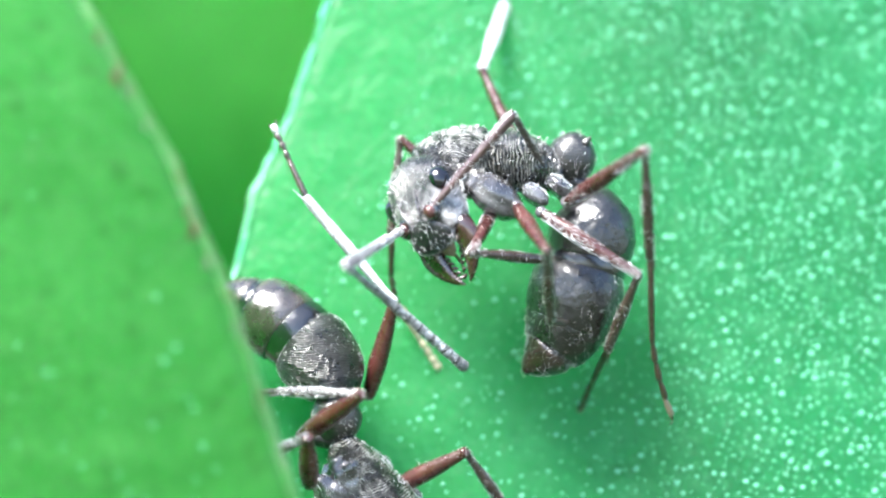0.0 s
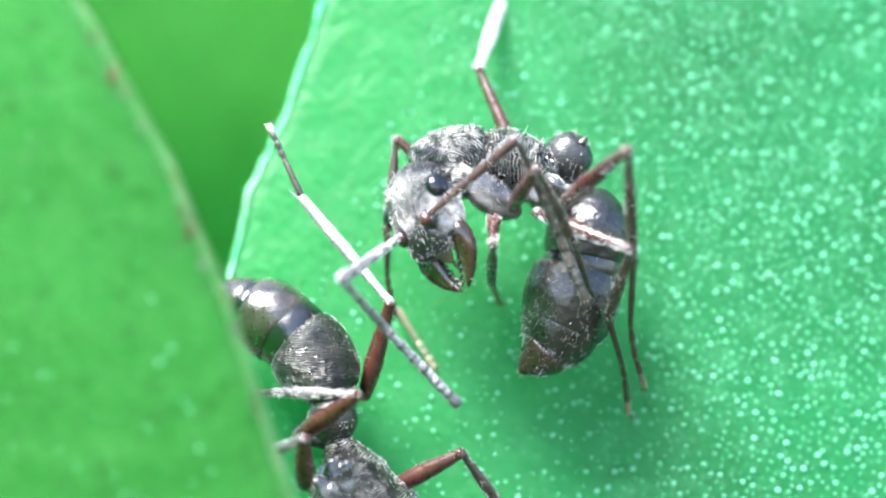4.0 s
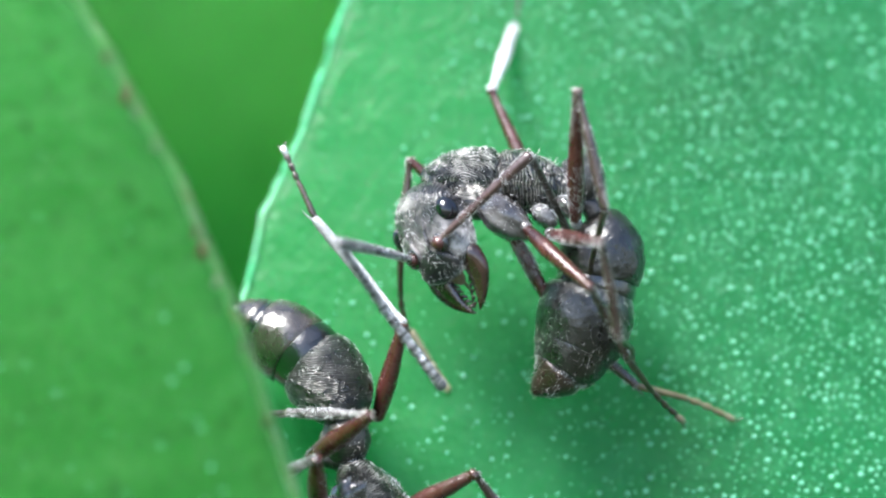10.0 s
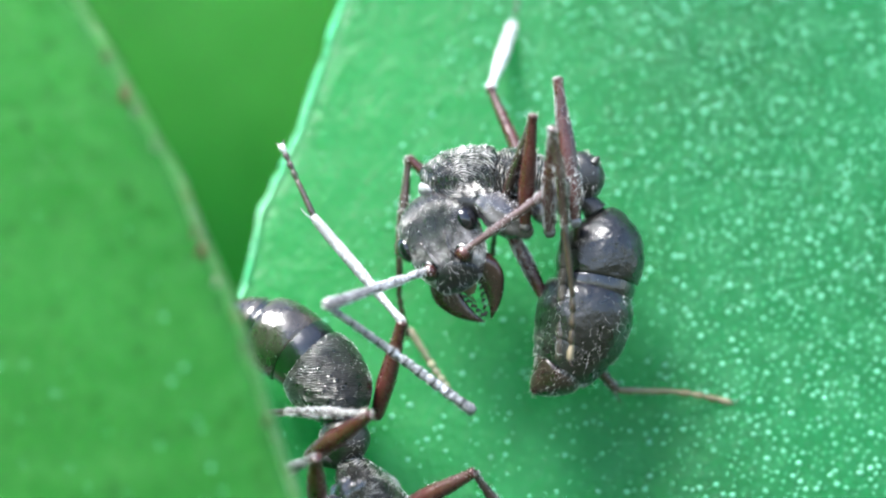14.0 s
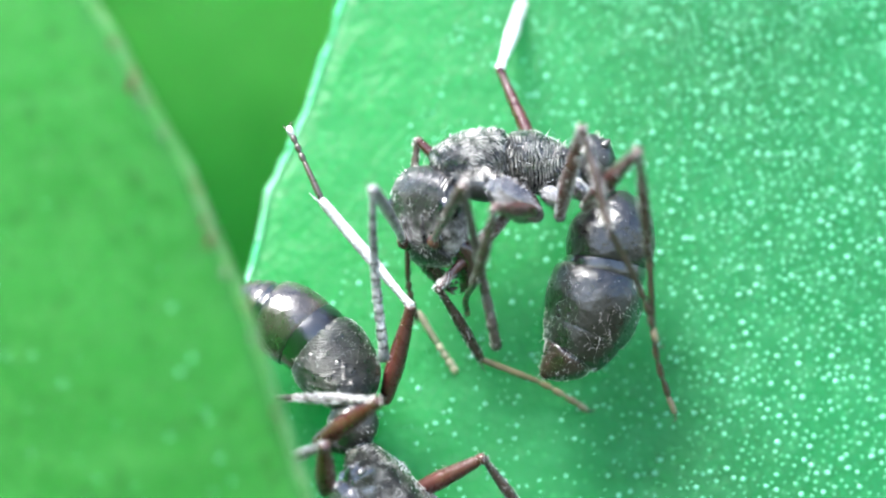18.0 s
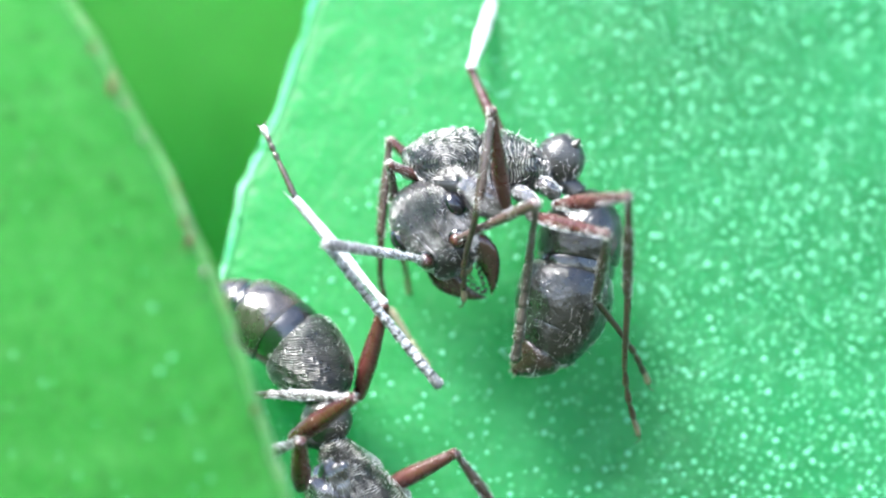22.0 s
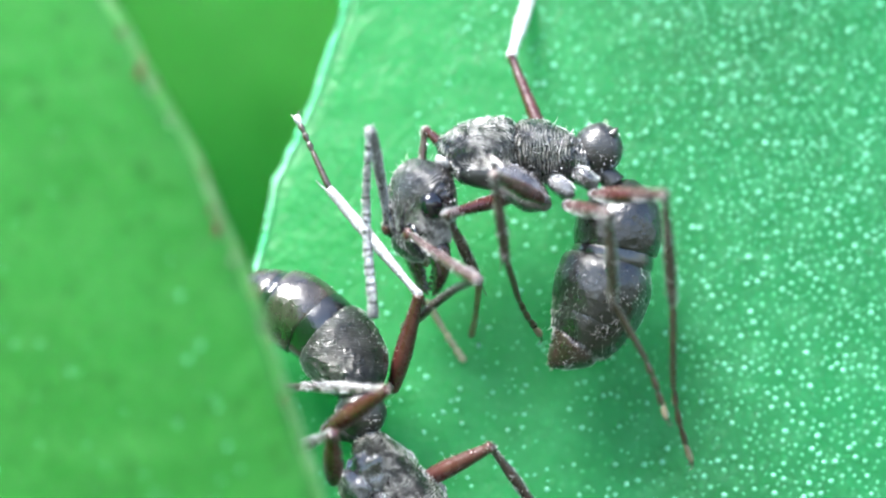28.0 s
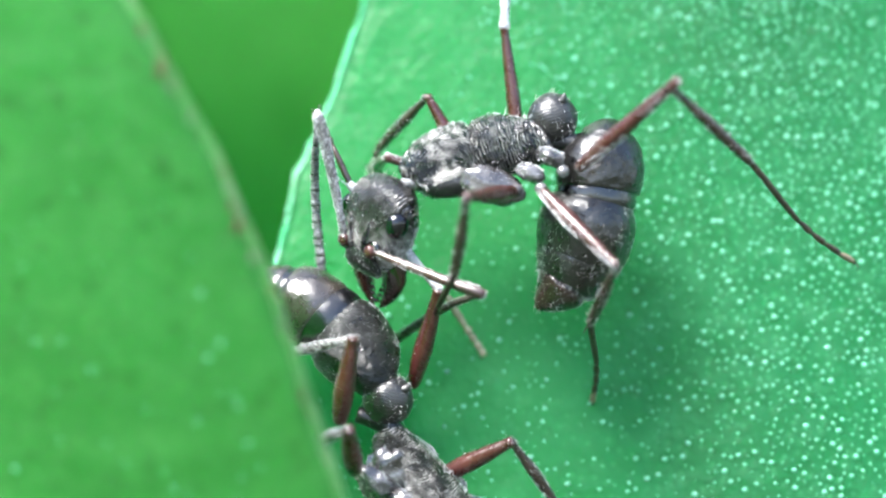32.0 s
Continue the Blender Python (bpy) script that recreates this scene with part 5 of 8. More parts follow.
    walk(ant_parts["femur_FL"], [(0, at(58, -62, -62, 33.3, 22.9, -75.7)), (0.5, at(58, -62, -62, 41.8, 34.1, -55.4)), (1, at(58, -62, -62, 74.1, -35.1, -88.7)), (1.5, at(58, -62, -62, 78.8, 6.5, -73)), (2, at(58, -62, -62, 83.8, -17.3, -88.2)), (2.5, at(58, -62, -62, 124, 44.5, -41.8)), (3, at(58, -62, -62, 121.7, -32.3, -89.5)), (3.5, at(58, -62, -62, 117.2, -7.5, -79.2)), (4, at(58, -62, -62, 117, -17.7, -79.8)), (4.5, at(58, -62, -62, 116.2, -40.2, -81.5)), (5, at(58, -62, -62, 117.5, -62.6, -84.9)), (5.5, at(58, -62, -62, 121, -72.7, -89.1)), (6, at(58, -62, -62, 31, -87.5, 0)), (6.5, at(58, -62, -62, 104.1, -24.8, -93.8)), (7, at(58, -62, -62, 113.6, 32.5, -64.7)), (7.5, at(58, -62, -62, 118.3, -28.6, -100.3)), (8, at(58, -62, -62, 123.7, 42.4, -62.1)), (8.5, at(58, -62, -62, 176.6, 73.3, 0)), (9, at(58, -62, -62, 176.4, 53.2, 0)), (9.5, at(58, -62, -62, 132.8, 27.4, -61.8)), (10, at(58, -62, -62, 137.9, 31.5, -51.8)), (10.5, at(58, -62, -62, 127.2, 19, -84.8)), (11, at(58, -62, -62, 144.8, 41.3, -53.1)), (11.5, at(58, -62, -62, 129.6, 17.1, -83.7)), (12, at(58, -62, -62, 131.3, 32.6, -77.9)), (12.5, at(58, -62, -62, 122.3, -13.6, -98.6)), (13, at(58, -62, -62, 114.5, -52.2, -96)), (13.5, at(58, -62, -62, 132.6, -78.9, -117.2)), (14, at(58, -62, -62, 97.5, -70.5, -80.4)), (14.5, at(58, -62, -62, 92.6, -3.4, -74.7)), (15, at(58, -62, -62, 92.6, 0.9, -73.5)), (15.5, at(58, -62, -62, 93, 10.3, -70.9)), (16, at(58, -62, -62, 93.9, 19.8, -68.1)), (16.5, at(58, -62, -62, 94.5, 24, -66.7)), (17, at(58, -62, -62, 98.2, 52.5, -61.4)), (17.5, at(58, -62, -62, 131.4, -64.7, -110.5)), (18, at(58, -62, -62, 111.6, -0.8, -111.7)), (18.5, at(58, -62, -62, 115.5, 11.8, -92.9)), (19, at(58, -62, -62, 111.4, -30.8, -97.7)), (19.5, at(58, -62, -62, 107.6, -8, -81.7)), (20, at(58, -62, -62, 107.9, 2.9, -71.5)), (20.5, at(58, -62, -62, 106, 13.4, -79.8)), (21, at(58, -62, -62, 103.2, -33, -83.9)), (21.5, at(58, -62, -62, 128.3, -50, -115.9)), (22, at(58, -62, -62, 120.9, -58.7, -107.2)), (22.5, at(58, -62, -62, 105.1, -27.6, -83.2)), (23, at(58, -62, -62, 112.3, 34.7, -56.4)), (23.5, at(58, -62, -62, 113.4, -27.6, -85.4)), (24, at(58, -62, -62, 110.9, 0.9, -66.9)), (24.5, at(58, -62, -62, 109.4, 23.1, -67)), (25, at(58, -62, -62, 109.8, 15.6, -65.3)), (25.5, at(58, -62, -62, 109.1, -0.8, -62)), (26, at(58, -62, -62, 107.5, -17.2, -58.6)), (26.5, at(58, -62, -62, 106.7, -24.6, -56.9)), (27, at(58, -62, -62, 119.3, -35.3, -78.1)), (27.5, at(58, -62, -62, 134.4, -36.3, -101)), (28, at(58, -62, -62, 139.6, -11.5, -117.2)), (28.5, at(58, -62, -62, 139.5, 0.5, -120.4)), (28.75, at(58, -62, -62, 137.4, -12.3, -115.5)), (29, at(58, -62, -62, 133.9, -24.7, -109.7)), (29.25, at(58, -62, -62, 137.9, -9.8, -120.9)), (29.5, at(58, -62, -62, 138.8, 5.9, -130.6)), (30, at(58, -62, -62, 137.7, 4.2, -126.6)), (30.25, at(58, -62, -62, 136.6, 5.1, -115.7)), (30.5, at(58, -62, -62, 135.5, 6.7, -104.9)), (30.75, at(58, -62, -62, 130.1, 11.9, -104.6)), (31, at(58, -62, -62, 124.6, 17.1, -105.4)), (31.5, at(58, -62, -62, 121.7, 6.6, -103.3)), (31.75, at(58, -62, -62, 123.8, 1, -108.9)), (32, at(58, -62, -62, 126.4, -4.2, -115))])
    walk(ant_parts["tibia_FL"], [(0, at(103.5, -240.6, -139.7, 172.1, 45.1, 84.4)), (0.5, at(152.1, -198.2, -174.2, 169.1, 28.5, 80.7)), (1, at(61.8, -225.5, 53.1, 140, 58.5, 29.7)), (1.5, at(116.1, -252, -84.7, 166.7, 29.6, 62.4)), (2, at(64, -252.9, -2.7, 162.4, 52.7, 56.7)), (2.5, at(164.3, -157, -202.3, -179.4, 32.3, 79.2)), (3, at(59.4, -231.1, 44.8, 136.8, 56.8, 0)), (3.5, at(95.3, -256.8, -35.9, -178.8, 43.4, 49.6)), (4, at(91.8, -249.5, -1.2, -174.7, 47.3, 55.4)), (4.5, at(80.7, -213.1, 67, -162.8, 54.7, 71.5)), (5, at(66.1, -153.8, 115.5, -145.4, 59, 93)), (5.5, at(58.9, -121.5, 128.9, -136, 59.7, 104.1)), (6, at(66.8, -62, 137.8, -136.5, 57.1, 103.5)), (6.5, at(46, -243.1, 22, 164.8, 42.4, 39.8)), (7, at(130.2, -214.4, -169.5, -175.2, 5.2, 67.1)), (7.5, at(26.5, -234.8, 33.6, -176.9, 37.7, 46.1)), (8, at(127.2, -192.5, -196.8, -151.1, 17.5, 92.7)), (8.5, at(115.3, -62, -253.6, 169.6, 39.3, 12.3)), (9, at(177.8, -62, -222.2, 178.2, 32, 25.7)), (9.5, at(142, -218.5, -154, -160.8, 29.7, 67.4)), (10, at(163.5, -196, -166.4, -166.7, 45.3, 55.4)), (10.5, at(75.1, -250.3, -127.1, -174, 39.5, 45.2)), (11, at(148.3, -182.2, -193.9, -165.6, 33.3, 58.6)), (11.5, at(78.9, -252, -121, -168, 29, 54.1)), (12, at(93.4, -226.7, -169.8, -165.4, 27.2, 59.5)), (12.5, at(28.8, -254.2, -15, -161.2, 61.8, 61.6)), (13, at(45.1, -184, 95.9, -43, 83.4, 180)), (13.5, at(40.4, -96.4, 134.2, -119.9, 59.8, 97.2)), (14, at(69.1, -127.7, 126.6, -104.1, 53.3, 116.8)), (14.5, at(110.6, -254.6, -50, -118.9, 6.8, 65.4)), (15, at(114.7, -253.8, -65, -119.1, 7.6, 64.1)), (15.5, at(122.4, -247.9, -97.8, -119.6, 9.3, 61.3)), (16, at(128.2, -236.6, -129.6, -120.1, 10.9, 58.4)), (16.5, at(130.2, -229.8, -143.4, -120.4, 11.7, 57.1)), (17, at(116.3, -169, -220.6, -133.1, 18.1, 25.6)), (17.5, at(28.1, -141.9, 118.9, -56.3, 51.5, 113.4)), (18, at(-16, -247.8, -59.1, -62.3, 46.5, 105.3)), (18.5, at(48.1, -257.5, -102.8, -62.2, 32.8, 106.6)), (19, at(34.9, -232.2, 40.5, -64.6, 64.2, 107.9)), (19.5, at(86.6, -258, -34.2, -97.9, 43.2, 61.8)), (20, at(121.3, -251.4, -72.2, -96, 39.7, 64.8)), (20.5, at(92.3, -253.5, -108.3, -96.3, 21.3, 63.2)), (21, at(75.9, -228.7, 47, -93.6, 42, 66.6)), (21.5, at(2, -177.6, 91.2, -110, 46.8, 44.8)), (22, at(27.2, -161.3, 108.8, 31.7, 81.7, -180)), (22.5, at(79, -238, 30.6, -100, 50.6, 39.6)), (23, at(148.8, -198.9, -176, -88.3, 27.6, 63.1)), (23.5, at(72.1, -238.7, 30.6, -111.2, 44.6, 32)), (24, at(136.4, -246, -65.2, -71.3, 46, 86)), (24.5, at(129.9, -231.4, -140.3, -92.3, 35.9, 49.9)), (25, at(138.4, -237, -115.9, -95.3, 35.5, 44.8)), (25.5, at(151.9, -238.6, -59.3, -101.5, 33.7, 33.8)), (26, at(157.5, -225.1, -3, -107.1, 31.1, 23.4)), (26.5, at(157.3, -214.3, 21.3, -109.4, 29.6, 18.9)), (27, at(91.7, -221.8, 53.5, -104.1, 36.1, 28)), (27.5, at(27.2, -220.2, 56.4, -90.7, 43, 47.8)), (28, at(-31.7, -236.2, -22.1, -67, 56, 75.8)), (28.5, at(-43.1, -234.5, -63.6, -74.4, 48.8, 66.3)), (28.75, at(-26.3, -238.3, -19.5, -21.3, 64.8, 123)), (29, at(-3.2, -233.1, 21.6, 31.2, 48.9, -180)), (29.25, at(-43.2, -231.2, -28.1, -1.2, 58.7, 140.3)), (29.5, at(-71.4, -213.1, -82.4, -37.9, 52.4, 96.7)), (30, at(-60.8, -222.2, -76.7, -28.9, 58.9, 106.6)), (30.25, at(-28.3, -241.5, -79.6, -28.5, 31.6, 108.1)), (30.5, at(6.8, -253.9, -85.4, -29.1, 4.4, 106.8)), (30.75, at(8.7, -251.4, -103.1, -23.7, 8.1, 109.9)), (31, at(7.3, -246.3, -120.8, -18.2, 11.2, 113.9)), (31.5, at(12.5, -255.4, -84.9, -15.4, 8.2, 113.1)), (31.75, at(-6.8, -251.2, -65.4, -17.7, 26.8, 116.6)), (32, at(-26.3, -242.8, -47.4, -18.8, 45.6, 119.9))])
    walk(ant_parts["tarsus_FL"], [(0, at(115.4, -119.6, -261.5, 96.7, 4, 59.2)), (0.5, at(176.5, -49.1, -256.4, 100.8, 23.8, 70.2)), (1, at(139.8, -181.1, -93.6, 100.5, 20.3, 69.4)), (1.5, at(185.3, -119.4, -169.6, 102.8, 21.2, 75.4)), (2, at(121.1, -165.7, -139.5, 87.9, 41.4, 53.8)), (2.5, at(191.6, -14.2, -294.1, 99.3, 17.1, 88.7)), (3, at(153.6, -231.1, -99.1, 79.7, 34.3, 55.6)), (3.5, at(176.3, -161.7, -154.1, 78.8, 42.4, 54)), (4, at(158, -153.6, -127.7, 83.1, 40.5, 60.6)), (4.5, at(112.2, -118.8, -73.3, 90.6, 34.9, 73.8)), (5, at(61.4, -65.3, -31.9, 96, 28.2, 85.1)), (5.5, at(37.8, -37.2, -19.5, 97.9, 24.8, 89.7)), (6, at(44.9, 28.8, -6.6, 96.9, 36.7, 88.3)), (6.5, at(143.6, -161.7, -94, 91.7, 12.2, 65.6)), (7, at(197, -56.7, -185, 92.4, 13.7, 68.6)), (7.5, at(120.8, -136.6, -71.5, 71.7, 37.5, 36.9)), (8, at(119.6, -28.7, -248.6, 75.5, 6.3, 46.9)), (8.5, at(245.3, -33.8, -362.6, 75.8, -31.5, 52.3)), (9, at(309.2, 1.3, -313.3, 78.3, 26.4, 42.8)), (9.5, at(199.5, -80.6, -239.3, 96.3, 45.9, 67)), (10, at(232.1, -96.5, -288.8, 88, 31.8, 51.5)), (10.5, at(168.6, -156.1, -236.5, 94.3, 24, 67)), (11, at(223.1, -59.4, -288.3, 96.1, 22.3, 71.5)), (11.5, at(167.1, -130.1, -204.3, 112.9, 36.6, 98.3)), (12, at(171, -94.8, -248.4, 107.2, 9, 77.8)), (12.5, at(67.4, -182.7, -166.6, 94.6, 40.7, 61.6)), (13, at(25.3, -184, -74.9, 110.3, 56.7, 80.3)), (13.5, at(29.5, -10.6, -14.4, 114.7, 32.4, 90.3)), (14, at(22.7, -36.1, -11.4, 116.2, 38.2, 93)), (14.5, at(181.7, -99.3, -70.5, 110.3, 37.8, 83)), (15, at(189.1, -100.4, -87.8, 107.8, 35, 78.7)), (15.5, at(204, -99, -125.5, 103.7, 28.4, 70.3)), (16, at(216.7, -92.8, -162.1, 101, 21.3, 62.8)), (16.5, at(221.7, -88.4, -178.2, 100, 17.9, 59.7)), (17, at(263.8, -98.3, -274, 94.9, 14.1, 36.7)), (17.5, at(-14.4, -43.6, -15.7, 115.4, 14.2, 89.6)), (18, at(-47.3, -133.6, -183.9, 115.7, 17.3, 90.7)), (18.5, at(6.8, -119, -196, 93.5, 60.1, 71.4)), (19, at(11.9, -160.9, -114.4, 81, 43.4, 53.6)), (19.5, at(145.8, -147.5, -152, 88.2, 23.3, 70.7)), (20, at(177.7, -131.7, -182.1, 87, 51.9, 68.8)), (20.5, at(164.7, -110.5, -170.8, 88.1, 29.2, 70.6)), (21, at(126.7, -111.3, -68, 84.6, 54, 66.1)), (21.5, at(85.5, -94.6, -34, 86.9, 12, 70.2)), (22, at(2.3, -161.3, -61.4, 104.8, 47.4, 93.4)), (22.5, at(163.1, -168.5, -102.4, 93.5, 42.9, 76.5)), (23, at(217.8, -63, -255.7, 91.7, 15.1, 71.4)), (23.5, at(175.9, -173.7, -90.2, 59.1, 32.6, 21.2)), (24, at(144.7, -126.7, -188.8, 71.4, 23.3, 56.7)), (24.5, at(219.5, -124.8, -241.2, 26.1, 49.4, 0)), (25, at(237.7, -138.3, -215.7, 30.7, 47, 6.2)), (25.5, at(270.7, -158.9, -154.8, 38.9, 40.8, 17.9)), (26, at(292.7, -166.6, -91.8, 44.7, 33.6, 27.4)), (26.5, at(298.8, -166, -63.7, 46.7, 30.1, 31.2)), (27, at(214.5, -156.6, -47.9, 47.9, 35.9, 33)), (27.5, at(111.7, -127, -60.8, 49.6, 17.3, 33.7)), (28, at(-8.1, -142.9, -164.6, 65.1, 36.9, 65.9)), (28.5, at(2.5, -130.8, -193, 69.1, 15.9, 74.8)), (28.75, at(-66.2, -176.9, -175.1, 80.6, 29.8, 96.6)), (29, at(-116.2, -233.1, -108, 99.1, 38.3, 124.4)), (29.25, at(-112, -174, -175, 90.9, 42, 113.1)), (29.5, at(-83.8, -108.9, -218.7, 81.3, 44.3, 100.5)), (30, at(-86.2, -137, -223.9, 81.8, 39.8, 99.4)), (30.25, at(-73.9, -102.4, -169.8, 82.2, 46.1, 97)), (30.5, at(-42.8, -89.8, -98.6, 82.3, 52.6, 94.9)), (30.75, at(-49.4, -91.3, -127.3, 86.4, 36.4, 94)), (31, at(-61, -92, -154.1, 90.6, 20.7, 90.9)), (31.25, at(-58.4, -96.1, -131.8, 99.9, 40.8, 103.3)), (31.5, at(-54.2, -98.8, -109.5, 120.5, 57.6, 126.9)), (31.75, at(-75.5, -113.9, -143, 108.8, 41.9, 113.7)), (32, at(-86.2, -138.4, -170.3, 103, 25, 107.1))])
    walk(ant_parts["femur_FR"], [(0, at(25, 25, -55, -31.4, 25.7, -104.9)), (0.5, at(25, 25, -55, -13.6, 51.4, -71.1)), (1, at(25, 25, -55, 46.7, 75.5, 0)), (1.5, at(25, 25, -55, 11.6, 67.1, -36.2)), (2, at(25, 25, -55, 21.7, 65.5, -25.1)), (2.5, at(25, 25, -55, 44, 56.7, 0)), (3, at(25, 25, -55, -58.9, 13.5, -110.7)), (3.5, at(25, 25, -55, -56.6, 10.6, -100.6)), (4, at(25, 25, -55, -53.9, 21.2, -91.4)), (4.5, at(25, 25, -55, -38.9, 41.9, -64.9)), (5, at(25, 25, -55, -6.2, 52.2, -22.1)), (5.5, at(25, 25, -55, 11.2, 50.7, 0)), (6, at(25, 25, -55, 11.4, 60.8, 0)), (6.5, at(25, 25, -55, -11.4, 47.4, -25.7)), (7, at(25, 25, -55, 7.8, 58.2, 0)), (7.5, at(25, 25, -55, -61.1, 14.6, -111.4)), (8, at(25, 25, -55, -59.5, 9.1, -103.4)), (8.5, at(25, 25, -55, -64.8, 27.2, -114.5)), (9, at(25, 25, -55, -31.3, 54.2, -70.5)), (9.5, at(25, 25, -55, 28.6, 58.8, 0)), (10, at(25, 25, -55, 28.7, 61.1, 0)), (10.5, at(25, 25, -55, -25.9, 61.5, -60.8)), (11, at(25, 25, -55, 28.5, 59.7, 0)), (11.5, at(25, 25, -55, -68, 56.9, -113.3)), (12, at(25, 25, -55, 41.5, 63.1, 0)), (12.5, at(25, 25, -55, 41.9, 72.6, 0)), (13, at(25, 25, -55, 42.4, 61.8, 0)), (13.5, at(25, 25, -55, -49.8, 49.9, -100.2)), (14, at(25, 25, -55, 38.5, 62.6, 0)), (14.5, at(25, 25, -55, 38.5, 62.7, 0)), (15, at(25, 25, -55, 8.3, 66.1, -33)), (15.5, at(25, 25, -55, -42.2, 50.4, -88.9)), (16, at(25, 25, -55, -56.7, 23.1, -110.3)), (16.5, at(25, 25, -55, -58.8, 10, -116.7)), (17, at(25, 25, -55, -57.8, 15.8, -112.4)), (17.5, at(25, 25, -55, 27.2, 53.6, 0)), (18, at(25, 25, -55, -92.5, 45.4, -163.8)), (18.5, at(25, 25, -55, -88.4, 31.2, -156.1)), (19, at(25, 25, -55, -79.1, 33.8, -139.7)), (19.5, at(25, 25, -55, -21.3, 59.9, -76.1)), (20, at(25, 25, -55, 46.8, 74.1, 0)), (20.5, at(25, 25, -55, 9.3, 43.3, -40.2)), (21, at(25, 25, -55, 47.7, 82, 0)), (21.5, at(25, 25, -55, -77.7, 11, -107.8)), (22, at(25, 25, -55, -56.4, -20.8, -156.7)), (22.5, at(25, 25, -55, -57.1, -14.2, -154.8)), (23, at(25, 25, -55, -22.6, 48.2, -82.4)), (23.5, at(25, 25, -55, 41.5, 60.7, 0)), (24, at(25, 25, -55, 41.7, 54, 0)), (24.5, at(25, 25, -55, -3.8, 59.4, -52)), (25, at(25, 25, -55, -19.9, 54.2, -70.8)), (25.5, at(25, 25, -55, -40, 36.4, -96.7)), (26, at(25, 25, -55, -48, 15.2, -112)), (26.5, at(25, 25, -55, -49.3, 5.2, -117.7)), (27, at(25, 25, -55, -26.5, -17.7, 180)), (27.5, at(25, 25, -55, -27.6, -35.8, 180)), (28, at(25, 25, -55, -44.5, 9.6, -132.6)), (28.5, at(25, 25, -55, -46.2, 21, -137.5)), (28.75, at(25, 25, -55, -50.3, -6.9, -157.7)), (29, at(25, 25, -55, -43.1, -34.2, 180)), (29.25, at(25, 25, -55, -52.8, -19.9, -154.5)), (29.5, at(25, 25, -55, -54.7, -3, -133.3)), (29.75, at(25, 25, -55, -53.1, -14.2, -145.2)), (30, at(25, 25, -55, -48.7, -25, -158)), (30.25, at(25, 25, -55, -44.2, -27.2, -168.8)), (30.5, at(25, 25, -55, -38.8, -28.8, 180)), (31, at(25, 25, -55, -38.8, -37.3, 180)), (31.5, at(25, 25, -55, -38.8, -39.6, 180)), (32, at(25, 25, -55, -38.8, -34.5, 180))])
